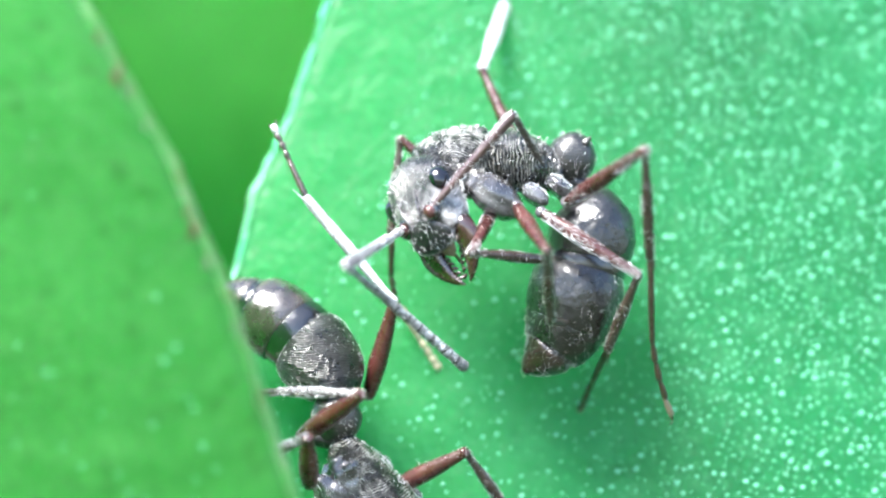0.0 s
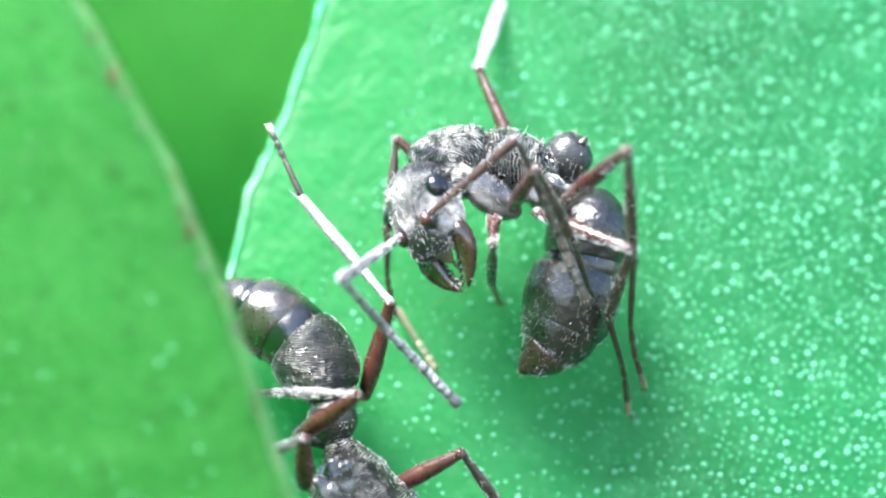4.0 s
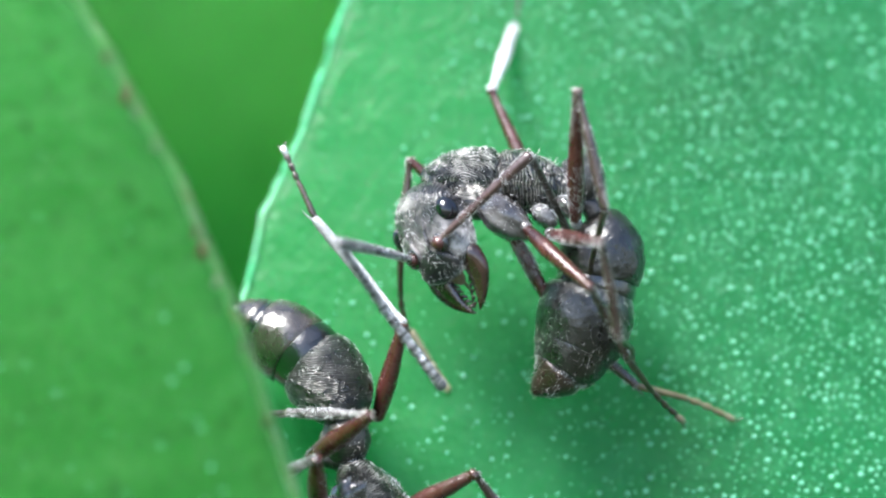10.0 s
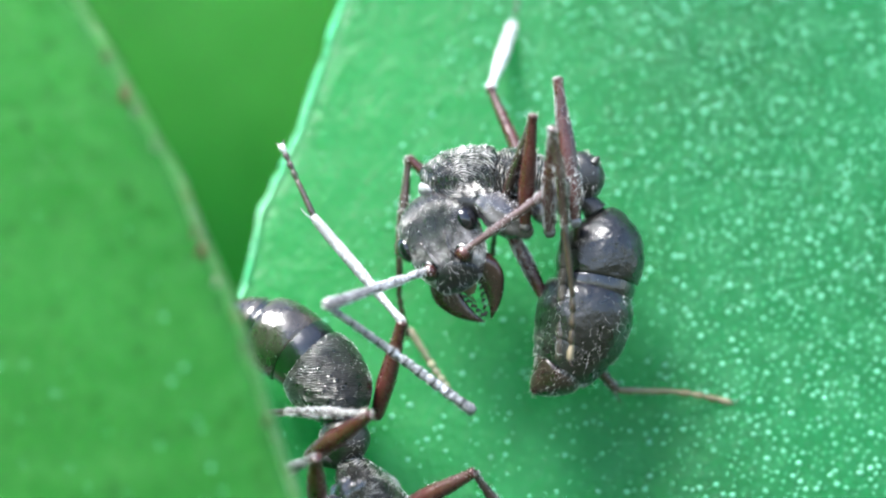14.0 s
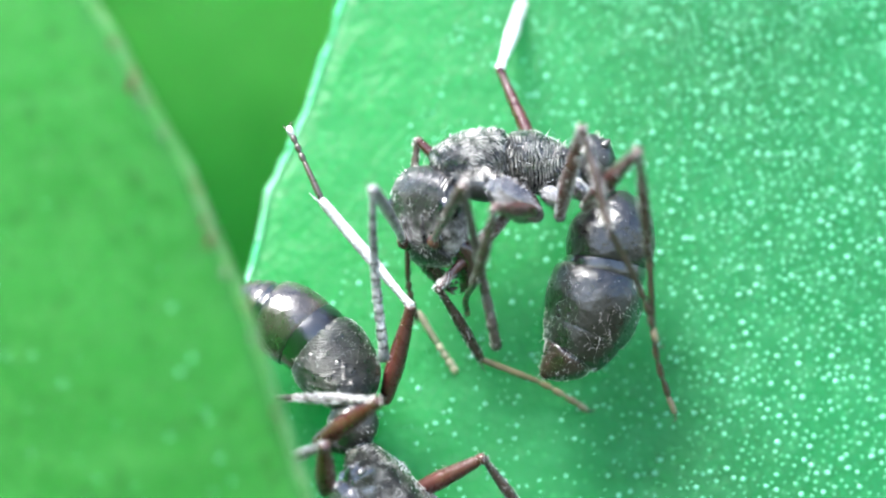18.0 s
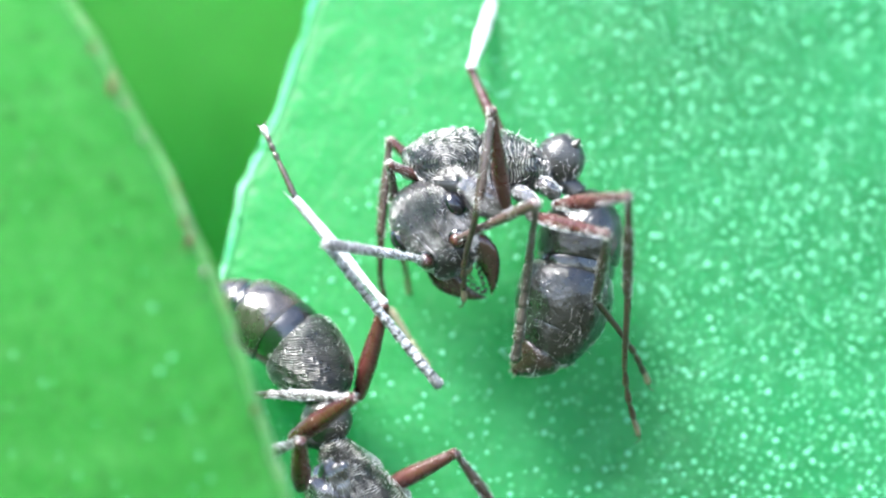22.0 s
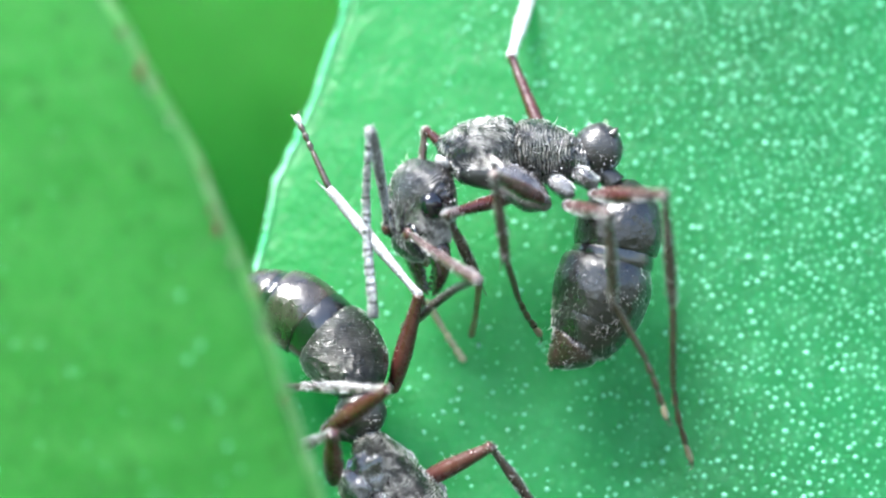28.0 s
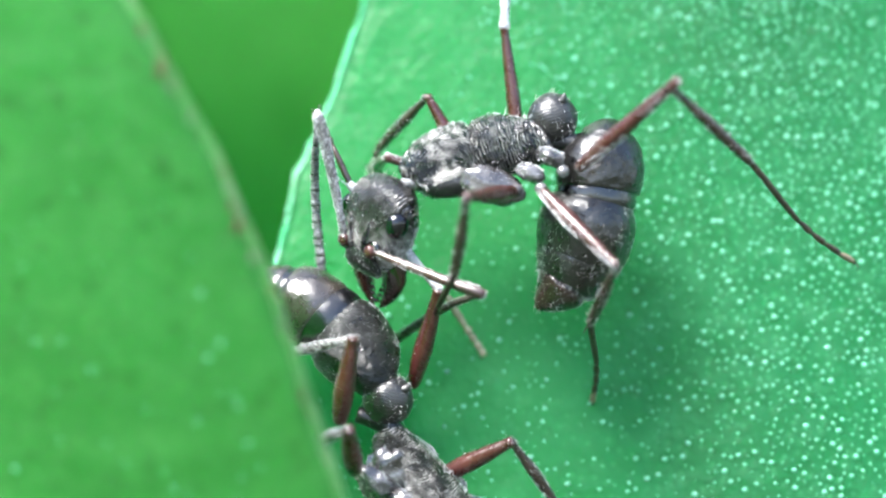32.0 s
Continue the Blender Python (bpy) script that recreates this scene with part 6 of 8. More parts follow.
    walk(ant_parts["tibia_FR"], [(0, at(-21.2, -149.2, -141.8, 93.7, 4.3, 40.6)), (0.5, at(65.4, -93.2, -211.2, 86, 16.2, 13.7)), (1, at(75.1, 25, -248.6, 105.3, 37, 44)), (1.5, at(87.7, -20.9, -239.3, 101.2, 12, 31)), (2, at(100.1, -10.2, -237, 101.7, 18.5, 32.7)), (2.5, at(134.9, 25, -222.1, 101.2, 41.4, 33.3)), (3, at(-43.7, -157, -101.5, 177.4, 27.4, 114.3)), (3.5, at(-11.1, -168.2, -91.7, 171.2, 14.8, 101.1)), (4, at(20.4, -161.4, -127.4, 168.3, 23.5, 89.6)), (4.5, at(88.2, -109.8, -188.5, 155.9, 38.4, 58.1)), (5, at(138.6, -21.2, -213, 133.6, 42.2, 17.9)), (5.5, at(151.8, 25, -209.7, 122.7, 39.1, 0)), (6, at(122.6, 25, -229.6, 135.7, 29.6, 21.5)), (6.5, at(147.1, -33.8, -202.1, 130.2, 28.5, 9.4)), (7, at(130.5, 25, -224.9, 150.4, 37.6, 41.2)), (7.5, at(-45.7, -155.1, -105.5, -148.1, 34.6, 131)), (8, at(-20.7, -167.1, -86.5, -166.8, 17.9, 100)), (8.5, at(-48.8, -136.9, -146.3, 168.2, 3, 31.3)), (9, at(64.1, -85.3, -217.2, 167.5, 13.5, 16.1)), (9.5, at(128.7, 25, -226, 162.2, 37.9, 0)), (10, at(121.5, 25, -230.2, 162.2, 39.3, 0)), (10.5, at(71.5, -58.3, -230.8, 166.7, 40.8, 7)), (11, at(125.9, 25, -227.7, 162.2, 41.5, 0)), (11.5, at(-18.2, -75.2, -222.6, -178.2, 18, 28.1)), (12, at(115.4, 25, -233.4, 172.5, 41.8, 0)), (12.5, at(84.8, 25, -245.8, 172.4, 51.6, 0)), (13, at(119.4, 25, -231.3, 172.3, 40.9, 0)), (13.5, at(2.2, -101.7, -208, -163.2, 10.4, 34.3)), (14, at(116.9, 25, -232.6, -161.8, 44.6, 27.8)), (14.5, at(116.9, 25, -232.7, 178, 36, 0)), (15, at(92.9, -19.1, -237.9, -174.6, 34, 12.7)), (15.5, at(27.4, -102.6, -209, -161.2, 25.7, 37.8)), (16, at(-38.8, -147.5, -133.6, -153.3, 13.7, 58.9)), (16.5, at(-63.6, -150.9, -89.7, -151.5, 7.6, 67.7)), (17, at(-48.3, -152.9, -109.5, -149.4, 15.3, 90.6)), (17.5, at(143.7, 25, -216, 166.5, 37.3, 0)), (18, at(-109.9, -14.1, -197.3, -162.7, 48.4, 48.8)), (18.5, at(-131.3, -44.4, -158.7, -151.1, 16.5, 60.6)), (19, at(-101.7, -82.6, -166.2, -157.2, 26.1, 43.3)), (19.5, at(49.1, -72.3, -228.1, -163.1, 4.5, 27.6)), (20, at(79.8, 25, -247.4, -164.8, 44.8, 0)), (20.5, at(136.1, -68.9, -192.2, -149.4, 28.2, 22.7)), (21, at(52.9, 25, -253, -147.6, 50.3, 22.3)), (21.5, at(-35, -161.9, -93.3, -97.9, 38.4, 112.2)), (22, at(-146.7, -49.1, 16, -121.4, 48.7, 82.3)), (22.5, at(-150.4, -57.7, -5.9, -118.7, 40.4, 85.9)), (23, at(42.7, -107.2, -204, 156.1, 12.9, 0)), (23.5, at(122.7, 25, -229.5, 157.8, 37.6, 11.3)), (24, at(142.6, 25, -216.8, 151.2, 38.7, 0)), (24.5, at(87.6, -55.2, -227.2, 169.3, 17.8, 28.4)), (25, at(63.5, -85.4, -217.3, 173.5, 22.5, 41.4)), (25.5, at(6.3, -134.9, -173.7, -174.2, 28.6, 72.7)), (26, at(-47.3, -153.9, -107.5, -159.9, 27.2, 105.4)), (26.5, at(-67.6, -151.3, -73.3, -154, 24.1, 119.5)), (27, at(-165.5, 25, 5.8, -172.1, 46.5, 83)), (27.5, at(-137.2, 25, 62, -170.9, 24.4, 83.8)), (28, at(-108.5, -120.1, -88.2, -179.9, 43.8, 62.6)), (28.5, at(-112.6, -101.2, -126.7, 171.2, 33.8, 50.1)), (28.75, at(-158.7, -50.5, -31, 174.6, 49.4, 54.9)), (29, at(-140.4, 25, 57.4, -176.9, 64.5, 64.9)), (29.25, at(-144.7, -56, 13.1, -165, 50.2, 78.3)), (29.5, at(-112, -120.3, -44.6, -159.6, 35.4, 85.8)), (29.75, at(-134.1, -85.8, -6, -159.3, 41.7, 84.9)), (30, at(-143.1, -42.8, 29.4, -159.1, 48, 84.1)), (30.25, at(-149.5, -9.4, 36.5, -145.3, 29, 99.4)), (30.5, at(-150.3, 25, 41.3, -137.9, 8.3, 107.9)), (31, at(-134.1, 25, 66.2, -127.6, 7.3, 107.7)), (31.5, at(-129, 25, 72.6, -124.8, 5.7, 105.2)), (32, at(-139.9, 25, 58.2, -129.6, 2.9, 103.8))])
    walk(ant_parts["tarsus_FR"], [(0, at(109, -37.5, -154.8, 81.8, -6.4, 52.5)), (0.5, at(225.8, -53.9, -259.3, 75.9, 13.4, 28.6)), (1, at(173.9, 120.5, -352, 76.3, -3.1, 5.5)), (1.5, at(231.9, 65.8, -275.1, 90.7, 34.6, 26.7)), (2, at(237.4, 77.8, -291.7, 87.5, 27.3, 19.9)), (2.5, at(242.8, 95.9, -335.8, 83.9, 21.3, 10.1)), (3, at(-106.6, -17.8, -180.7, 147.6, 32, 86.6)), (3.5, at(-43.1, -5, -135.5, 148, 16.7, 89.4)), (4, at(21.6, -3.6, -195.8, 145.9, 16.1, 81.2)), (4.5, at(159.4, 4.7, -295.4, 142.4, 13.7, 63.2)), (5, at(259.9, 18.1, -328.5, 139.9, 10, 45.7)), (5.5, at(285.2, 25, -318.3, 138.9, 8.1, 37.9)), (6, at(261.7, 79.9, -314.6, 138, 11.7, 32.6)), (6.5, at(296.1, -9.2, -284.3, 138.2, 20.5, 34.3)), (7, at(233.1, 114.8, -329.8, 131.7, 18, 4.3)), (7.5, at(-138.6, -48.3, -203.2, 175.3, 39.3, 73)), (8, at(-49.2, -6, -139.4, -168.7, 13.1, 96.5)), (8.5, at(97.9, -47.6, -155.3, 170, -13.4, 23.9)), (9, at(224.8, -38.8, -257.4, 169, 1.9, 26.7)), (9.5, at(264.4, 25, -331.7, 169.2, 10.4, 32.5)), (10, at(254.7, 25, -339.1, 168.3, 20, 28.3)), (10.5, at(200.8, -42.6, -343.1, 171.5, 3.6, 38.4)), (11, at(254.6, 25, -341.8, 170.9, 13.9, 31.5)), (11.5, at(126.2, 1.8, -275.7, 167.7, 27.8, 19.2)), (12, at(243.6, 25, -348.1, 174.2, 23.2, 32.7)), (12.5, at(191.6, 25, -380.7, 173.4, 14.9, 30.9)), (13, at(249.3, 25, -344.1, 173.7, 18.5, 32.2)), (13.5, at(141.9, -6.4, -239.1, 163.9, 33.1, 0)), (14, at(225.3, 82.1, -353.4, 172.3, 9.1, 16.2)), (14.5, at(256, 25, -333.8, 175.7, 29, 36.6)), (15, at(231.9, 12.2, -334.2, 177.8, 22.6, 40.8)), (15.5, at(149.9, -7.7, -283.6, -179, 8.1, 49)), (16, at(47.4, -4.3, -174.3, -177.9, -6.5, 56.6)), (16.5, at(1, 6.8, -112.5, -178.3, -13.2, 60.1)), (17, at(-50, 13, -154.8, 175.2, 11.6, 87)), (17.5, at(280.5, 25, -320.2, 167.8, 11.7, 34.1)), (18, at(-34.7, 71.9, -325.9, 163.6, 27.7, 14.8)), (18.5, at(-50.2, 99.2, -207.4, 170.7, 37.8, 29.5)), (19, at(10.8, 23.3, -241.7, 167, 30.2, 23.5)), (19.5, at(201.1, 7, -241.7, 163.5, 17.1, 17)), (20, at(201.8, 25, -368.5, 170.3, -4.4, 40)), (20.5, at(276.1, -10.5, -273.4, 171.2, 24.6, 18.5)), (21, at(154.5, 66.7, -385.5, 169.8, 14.5, 15.4)), (21.5, at(-86, -37.1, -200.1, -169.6, 31.4, 85.8)), (22, at(-131.5, 63.4, -113.2, -171.8, 45.9, 81.1)), (22.5, at(-140.9, 73, -117.3, -170.1, 41.4, 83.6)), (23, at(210.4, -107.2, -242.5, 154.8, 25.6, 30.2)), (23.5, at(256.4, 51.7, -334.4, 149.5, 25.8, 16.6)), (24, at(276.8, 25, -324.3, 157.5, 7.2, 36.9)), (24.5, at(231.7, 22.8, -279.7, 158.8, 30.5, 50.2)), (25, at(182.6, 19.8, -283.1, 162.6, 31.8, 57.6)), (25.5, at(51.2, 9.3, -256, 171.9, 33.2, 74.4)), (26, at(-87.8, -6.3, -186, -178.7, 32.2, 91.2)), (26.5, at(-144.9, -14.6, -143.4, -174.7, 31.1, 98.7)), (27, at(-151, 142.6, -118.9, 151.2, 73.6, 47.9)), (27.5, at(-120.3, 180.8, -8.9, 108.6, 80.5, 4.1)), (28, at(-51.4, -9.9, -207.3, -148.6, 34, 96.1)), (28.5, at(-20.9, 8.5, -222.3, -166.9, 38.8, 67.4)), (28.75, at(-94.2, 41.2, -161.6, -160.7, 46, 75.5)), (29, at(-109, 92.2, -97.8, -152, 52.3, 86.2)), (29.25, at(-122.4, 51.7, -119.1, -145.9, 40.5, 94.7)), (29.5, at(-101.7, 19.5, -144.1, -142.5, 28.5, 101.1)), (29.75, at(-122.8, 42.2, -120.3, -144.9, 34.6, 94.9)), (30, at(-131.3, 71.7, -98.3, -148.3, 40.5, 87.9)), (30.25, at(-173.9, 138.9, -47, -142.9, 64.2, 89.4)), (30.5, at(-202.5, 187, 16.5, -95.4, 87, 134.1)), (31, at(-186, 187.5, 44.5, 107.5, 86.6, -22.6)), (31.5, at(-174, 190.1, 55.6, -37.9, 81.9, -167.9)), (31.75, at(-177.4, 191.1, 52.5, -94.1, 82, 135.3)), (32, at(-180.9, 191.8, 49.4, -124, 76.5, 105.1))])
    walk(ant_parts["femur_ML"], [(0, at(100, -72, -72, 80.6, 32, -17.3)), (0.5, at(100, -72, -72, 74.6, 17.9, -35.3)), (1, at(100, -72, -72, 71.7, 21.3, -43.3)), (1.5, at(100, -72, -72, 75.1, 31.2, -36.8)), (2, at(100, -72, -72, 73.4, 1.8, -64.4)), (2.5, at(100, -72, -72, 89.2, -47.8, -78.5)), (3, at(100, -72, -72, 106.4, 21.6, -39.4)), (3.5, at(100, -72, -72, 110.2, 32.8, -31.9)), (4, at(100, -72, -72, 107.5, 17.9, -38.4)), (4.5, at(100, -72, -72, 107.7, -15.3, -50.5)), (5, at(100, -72, -72, 117.5, -47.6, -67.6)), (5.5, at(100, -72, -72, 130.7, -60.7, -83.6)), (6, at(100, -72, -72, 115, -20.6, -67)), (6.5, at(100, -72, -72, 112.8, -10.3, -56.1)), (7, at(100, -72, -72, 121.8, -52.4, -75.5)), (7.5, at(100, -72, -72, 109, 7.4, -45.9)), (8, at(100, -72, -72, 108.5, 6.9, -50.3)), (8.5, at(100, -72, -72, 117.1, 34.7, -31.6)), (9, at(100, -72, -72, 111.3, 10.4, -50.3)), (9.5, at(100, -72, -72, 111.8, -7.9, -61.8)), (10, at(100, -72, -72, 111, 5.3, -67.8)), (10.5, at(100, -72, -72, 114.3, -30.3, -82.4)), (11, at(100, -72, -72, 112.3, -21.7, -77.9)), (11.5, at(100, -72, -72, 113.7, -20.9, -81.8)), (12, at(100, -72, -72, 111.9, -4.2, -70.8)), (12.5, at(100, -72, -72, 115.1, -34.2, -82)), (13, at(100, -72, -72, 112.6, -28.7, -77)), (13.5, at(100, -72, -72, 111.4, -14.1, -75)), (14, at(100, -72, -72, 117.6, -57.7, -89.6)), (14.5, at(100, -72, -72, 105.4, -20.7, -71.4)), (15, at(100, -72, -72, 104.5, -12.8, -67.9)), (15.5, at(100, -72, -72, 104.4, 4.7, -60.8)), (16, at(100, -72, -72, 106.5, 22.2, -53.3)), (16.5, at(100, -72, -72, 108.4, 30, -49.3)), (17, at(100, -72, -72, 117.9, 29.3, -31.5)), (17.5, at(100, -72, -72, 120, -9, -73.1)), (18, at(100, -72, -72, 117.3, -46.7, -77.5)), (18.5, at(100, -72, -72, 108.9, -4.8, -64.1)), (19, at(100, -72, -72, 109.4, 14, -57.7)), (19.5, at(100, -72, -72, 110.7, 17.2, -53.4)), (20, at(100, -72, -72, 109.7, -36.8, -66.4)), (20.5, at(100, -72, -72, 109.7, -16.5, -69.8)), (21, at(100, -72, -72, 114.7, -37.1, -80.2)), (21.5, at(100, -72, -72, 113.9, 9, -42)), (22, at(100, -72, -72, 112.6, 8.5, -53.9)), (22.5, at(100, -72, -72, 113.1, 30.8, -49.7)), (23, at(100, -72, -72, 112.6, 34.3, -50.4)), (23.5, at(100, -72, -72, 111, 33.5, -53.3)), (24, at(100, -72, -72, 122, 36.5, -35.8)), (24.5, at(100, -72, -72, 118.8, 34.1, -41.5)), (25, at(100, -72, -72, 115.7, 25.8, -48)), (25.5, at(100, -72, -72, 112.9, 6.8, -59.5)), (26, at(100, -72, -72, 113.8, -12.5, -70.2)), (26.5, at(100, -72, -72, 115.4, -21.2, -75.5)), (27, at(100, -72, -72, 114.8, -9.9, -74.3)), (27.5, at(100, -72, -72, 113.3, 12.6, -72.8)), (28, at(100, -72, -72, 113, 3.8, -74.1)), (28.5, at(100, -72, -72, 113, -1.7, -74.8)), (28.75, at(100, -72, -72, 112.9, 15.7, -66.9)), (29, at(100, -72, -72, 115.7, 33, -58.1)), (29.25, at(100, -72, -72, 117, 22.7, -56.2)), (29.5, at(100, -72, -72, 117.9, 12.3, -55)), (29.75, at(100, -72, -72, 128.4, 23.6, -29.3)), (30, at(100, -72, -72, 144.6, 30.5, 0)), (30.25, at(100, -72, -72, 136.4, 30.7, -16.8)), (30.5, at(100, -72, -72, 128, 28.4, -33.2)), (30.75, at(100, -72, -72, 130.3, 40.4, -25.4)), (31, at(100, -72, -72, 136.5, 52.2, -15.2)), (31.25, at(100, -72, -72, 123.1, 52.3, -32.1)), (31.5, at(100, -72, -72, 110.4, 49.9, -48.2)), (32, at(100, -72, -72, 109.9, 50.6, -51.9))])
    walk(ant_parts["tibia_ML"], [(0, at(265.9, -123.7, -180.7, -148.2, 50.8, 115.7)), (0.5, at(259.2, -184.7, -135, -169, 40.4, 89.5)), (1, at(239, -203, -146.4, -147.1, 55.2, 122.4)), (1.5, at(240.4, -177, -178.3, -168, 39.8, 97)), (2, at(188.4, -256.8, -78.4, 177.4, 48.5, 74.6)), (2.5, at(127.4, -206.9, 79.9, 110.7, 79, 0)), (3, at(247.3, -193, -147.5, -135, 40.3, 105)), (3.5, at(246.4, -163, -182.9, -132.5, 40, 108.9)), (4, at(252.8, -193.3, -134.9, -136, 43.9, 103.6)), (4.5, at(225.9, -224.5, -17.8, -146.6, 51.2, 89.5)), (5, at(152.8, -199.8, 79.4, -161.6, 56.3, 70.9)), (5.5, at(111.1, -171.8, 106.7, -169.9, 57.6, 61.1)), (6, at(174.9, -248.7, 0.1, -145.4, 45.8, 91)), (6.5, at(212.4, -239.5, -35.5, -156.7, 42, 75.6)), (7, at(131.3, -193, 90.5, -154.6, 63.1, 76.5)), (7.5, at(241.3, -218.1, -98.5, -135.6, 46.8, 98.1)), (8, at(230, -228.6, -96.8, -133.9, 54.3, 100.1)), (8.5, at(243.6, -160.3, -188.6, -133.9, 39.6, 98.7)), (9, at(228.7, -227.2, -109, -136.5, 52.6, 94.1)), (9.5, at(196.1, -250.9, -43.8, -143.4, 51.9, 85.5)), (10, at(177.1, -261, -91, -167.1, 69.3, 56.9)), (10.5, at(123.4, -247.5, 31.3, -159.3, 67.7, 65.2)), (11, at(139.9, -258.2, 3.9, 139.3, 78, 0)), (11.5, at(127.5, -261.6, 1.1, -146, 58.3, 74)), (12, at(167.2, -265.1, -57.1, -149.1, 61.5, 70.3)), (12.5, at(123.5, -240, 43.1, -151.9, 61.5, 67.2)), (13, at(140.5, -247.2, 26.4, 146.4, 79.6, 0)), (13.5, at(151.4, -264.1, -22.2, -134.6, 71.9, 80)), (14, at(100.7, -181.5, 101.3, -150.1, 72.2, 63.8)), (14.5, at(161.2, -253.7, 0.5, -156.6, 71.1, 57)), (15, at(175.2, -257.2, -26.6, -145.5, 67.8, 68.8)), (15.5, at(199.7, -250.3, -88.9, -130.9, 58.6, 84.9)), (16, at(213.5, -224.2, -149.4, -123.4, 48.2, 93.9)), (16.5, at(215.7, -206.6, -174.5, -121.3, 43.3, 96.8)), (17, at(252.4, -165.4, -172.3, -139.8, 53.7, 73.4)), (17.5, at(158.7, -265.8, -40, -137.2, 52.2, 76.7)), (18, at(130.5, -209.2, 77.3, 155.2, 75, 0)), (18.5, at(189.2, -255.8, -54.9, -122.1, 51, 85.4)), (19, at(206.3, -240.2, -121.5, -117.5, 40.9, 91.6)), (19.5, at(216.7, -229.3, -132.5, -118, 54.1, 90.1)), (20, at(165.7, -222.4, 50.8, -123.1, 38.5, 81.6)), (20.5, at(167.8, -256.4, -13.6, 167.5, 73.5, 0)), (21, at(127.8, -233.1, 51.6, -126.6, 53.8, 69.3)), (21.5, at(250.5, -207.4, -104, -103.6, 43.8, 102.8)), (22, at(219.4, -235.8, -102.3, -109.7, 42.1, 93.8)), (22.5, at(214, -206.1, -177.1, -106, 41.6, 99.4)), (23, at(208, -202.6, -187.4, -115.7, 44.9, 86)), (23.5, at(202.2, -209.1, -185.1, -130.1, 44.2, 66.6)), (24, at(233.7, -168.4, -193.9, -122.5, 31.4, 79)), (24.5, at(227, -184.5, -187, -116.8, 27.4, 91.8)), (25, at(223.6, -209.1, -161.3, -118, 33, 89.3)), (25.5, at(203.2, -247.5, -96.2, -122.3, 45.1, 82.3)), (26, at(167.7, -260.3, -27.6, -130.4, 56.6, 71.7)), (26.5, at(148, -257, 2, -136.5, 61.3, 64.6)), (27, at(154.8, -266.4, -36.9, -133, 62.9, 68.6)), (27.5, at(159.1, -263.1, -116.8, -118.8, 47, 85.4)), (28, at(156.1, -268.7, -85.5, -122.5, 57.3, 80.4)), (28.5, at(153.6, -269.8, -65.9, -121.6, 57, 81.7)), (28.75, at(177.6, -253.5, -127.3, -110.8, 48.7, 94.4)), (29, at(190.8, -217.9, -183.8, -104.1, 39.2, 103)), (29.25, at(205.1, -229.3, -151, -99.1, 50, 110.3)), (29.5, at(215, -236, -115.5, -90.1, 60.2, 121.2)), (29.75, at(263.9, -163.9, -154.1, -62.4, 62.6, 151.5)), (30, at(276.7, -72, -176, -36.6, 58.3, 180)), (30.25, at(268.8, -123, -176.6, -58.5, 49.4, 151)), (30.5, at(250.9, -170.7, -169.5, -68.8, 36.2, 132.2)), (30.75, at(241, -139, -204.9, -64.8, 33.4, 133.5)), (31, at(221.2, -105, -234, -60.8, 30.5, 134.6)), (31.25, at(206.1, -138.7, -234.3, -64.3, 27.2, 124.2)), (31.5, at(188, -170.4, -228.9, -66.9, 23.5, 114.2)), (32, at(180.3, -174.2, -230.5, -70, 30.7, 116))])
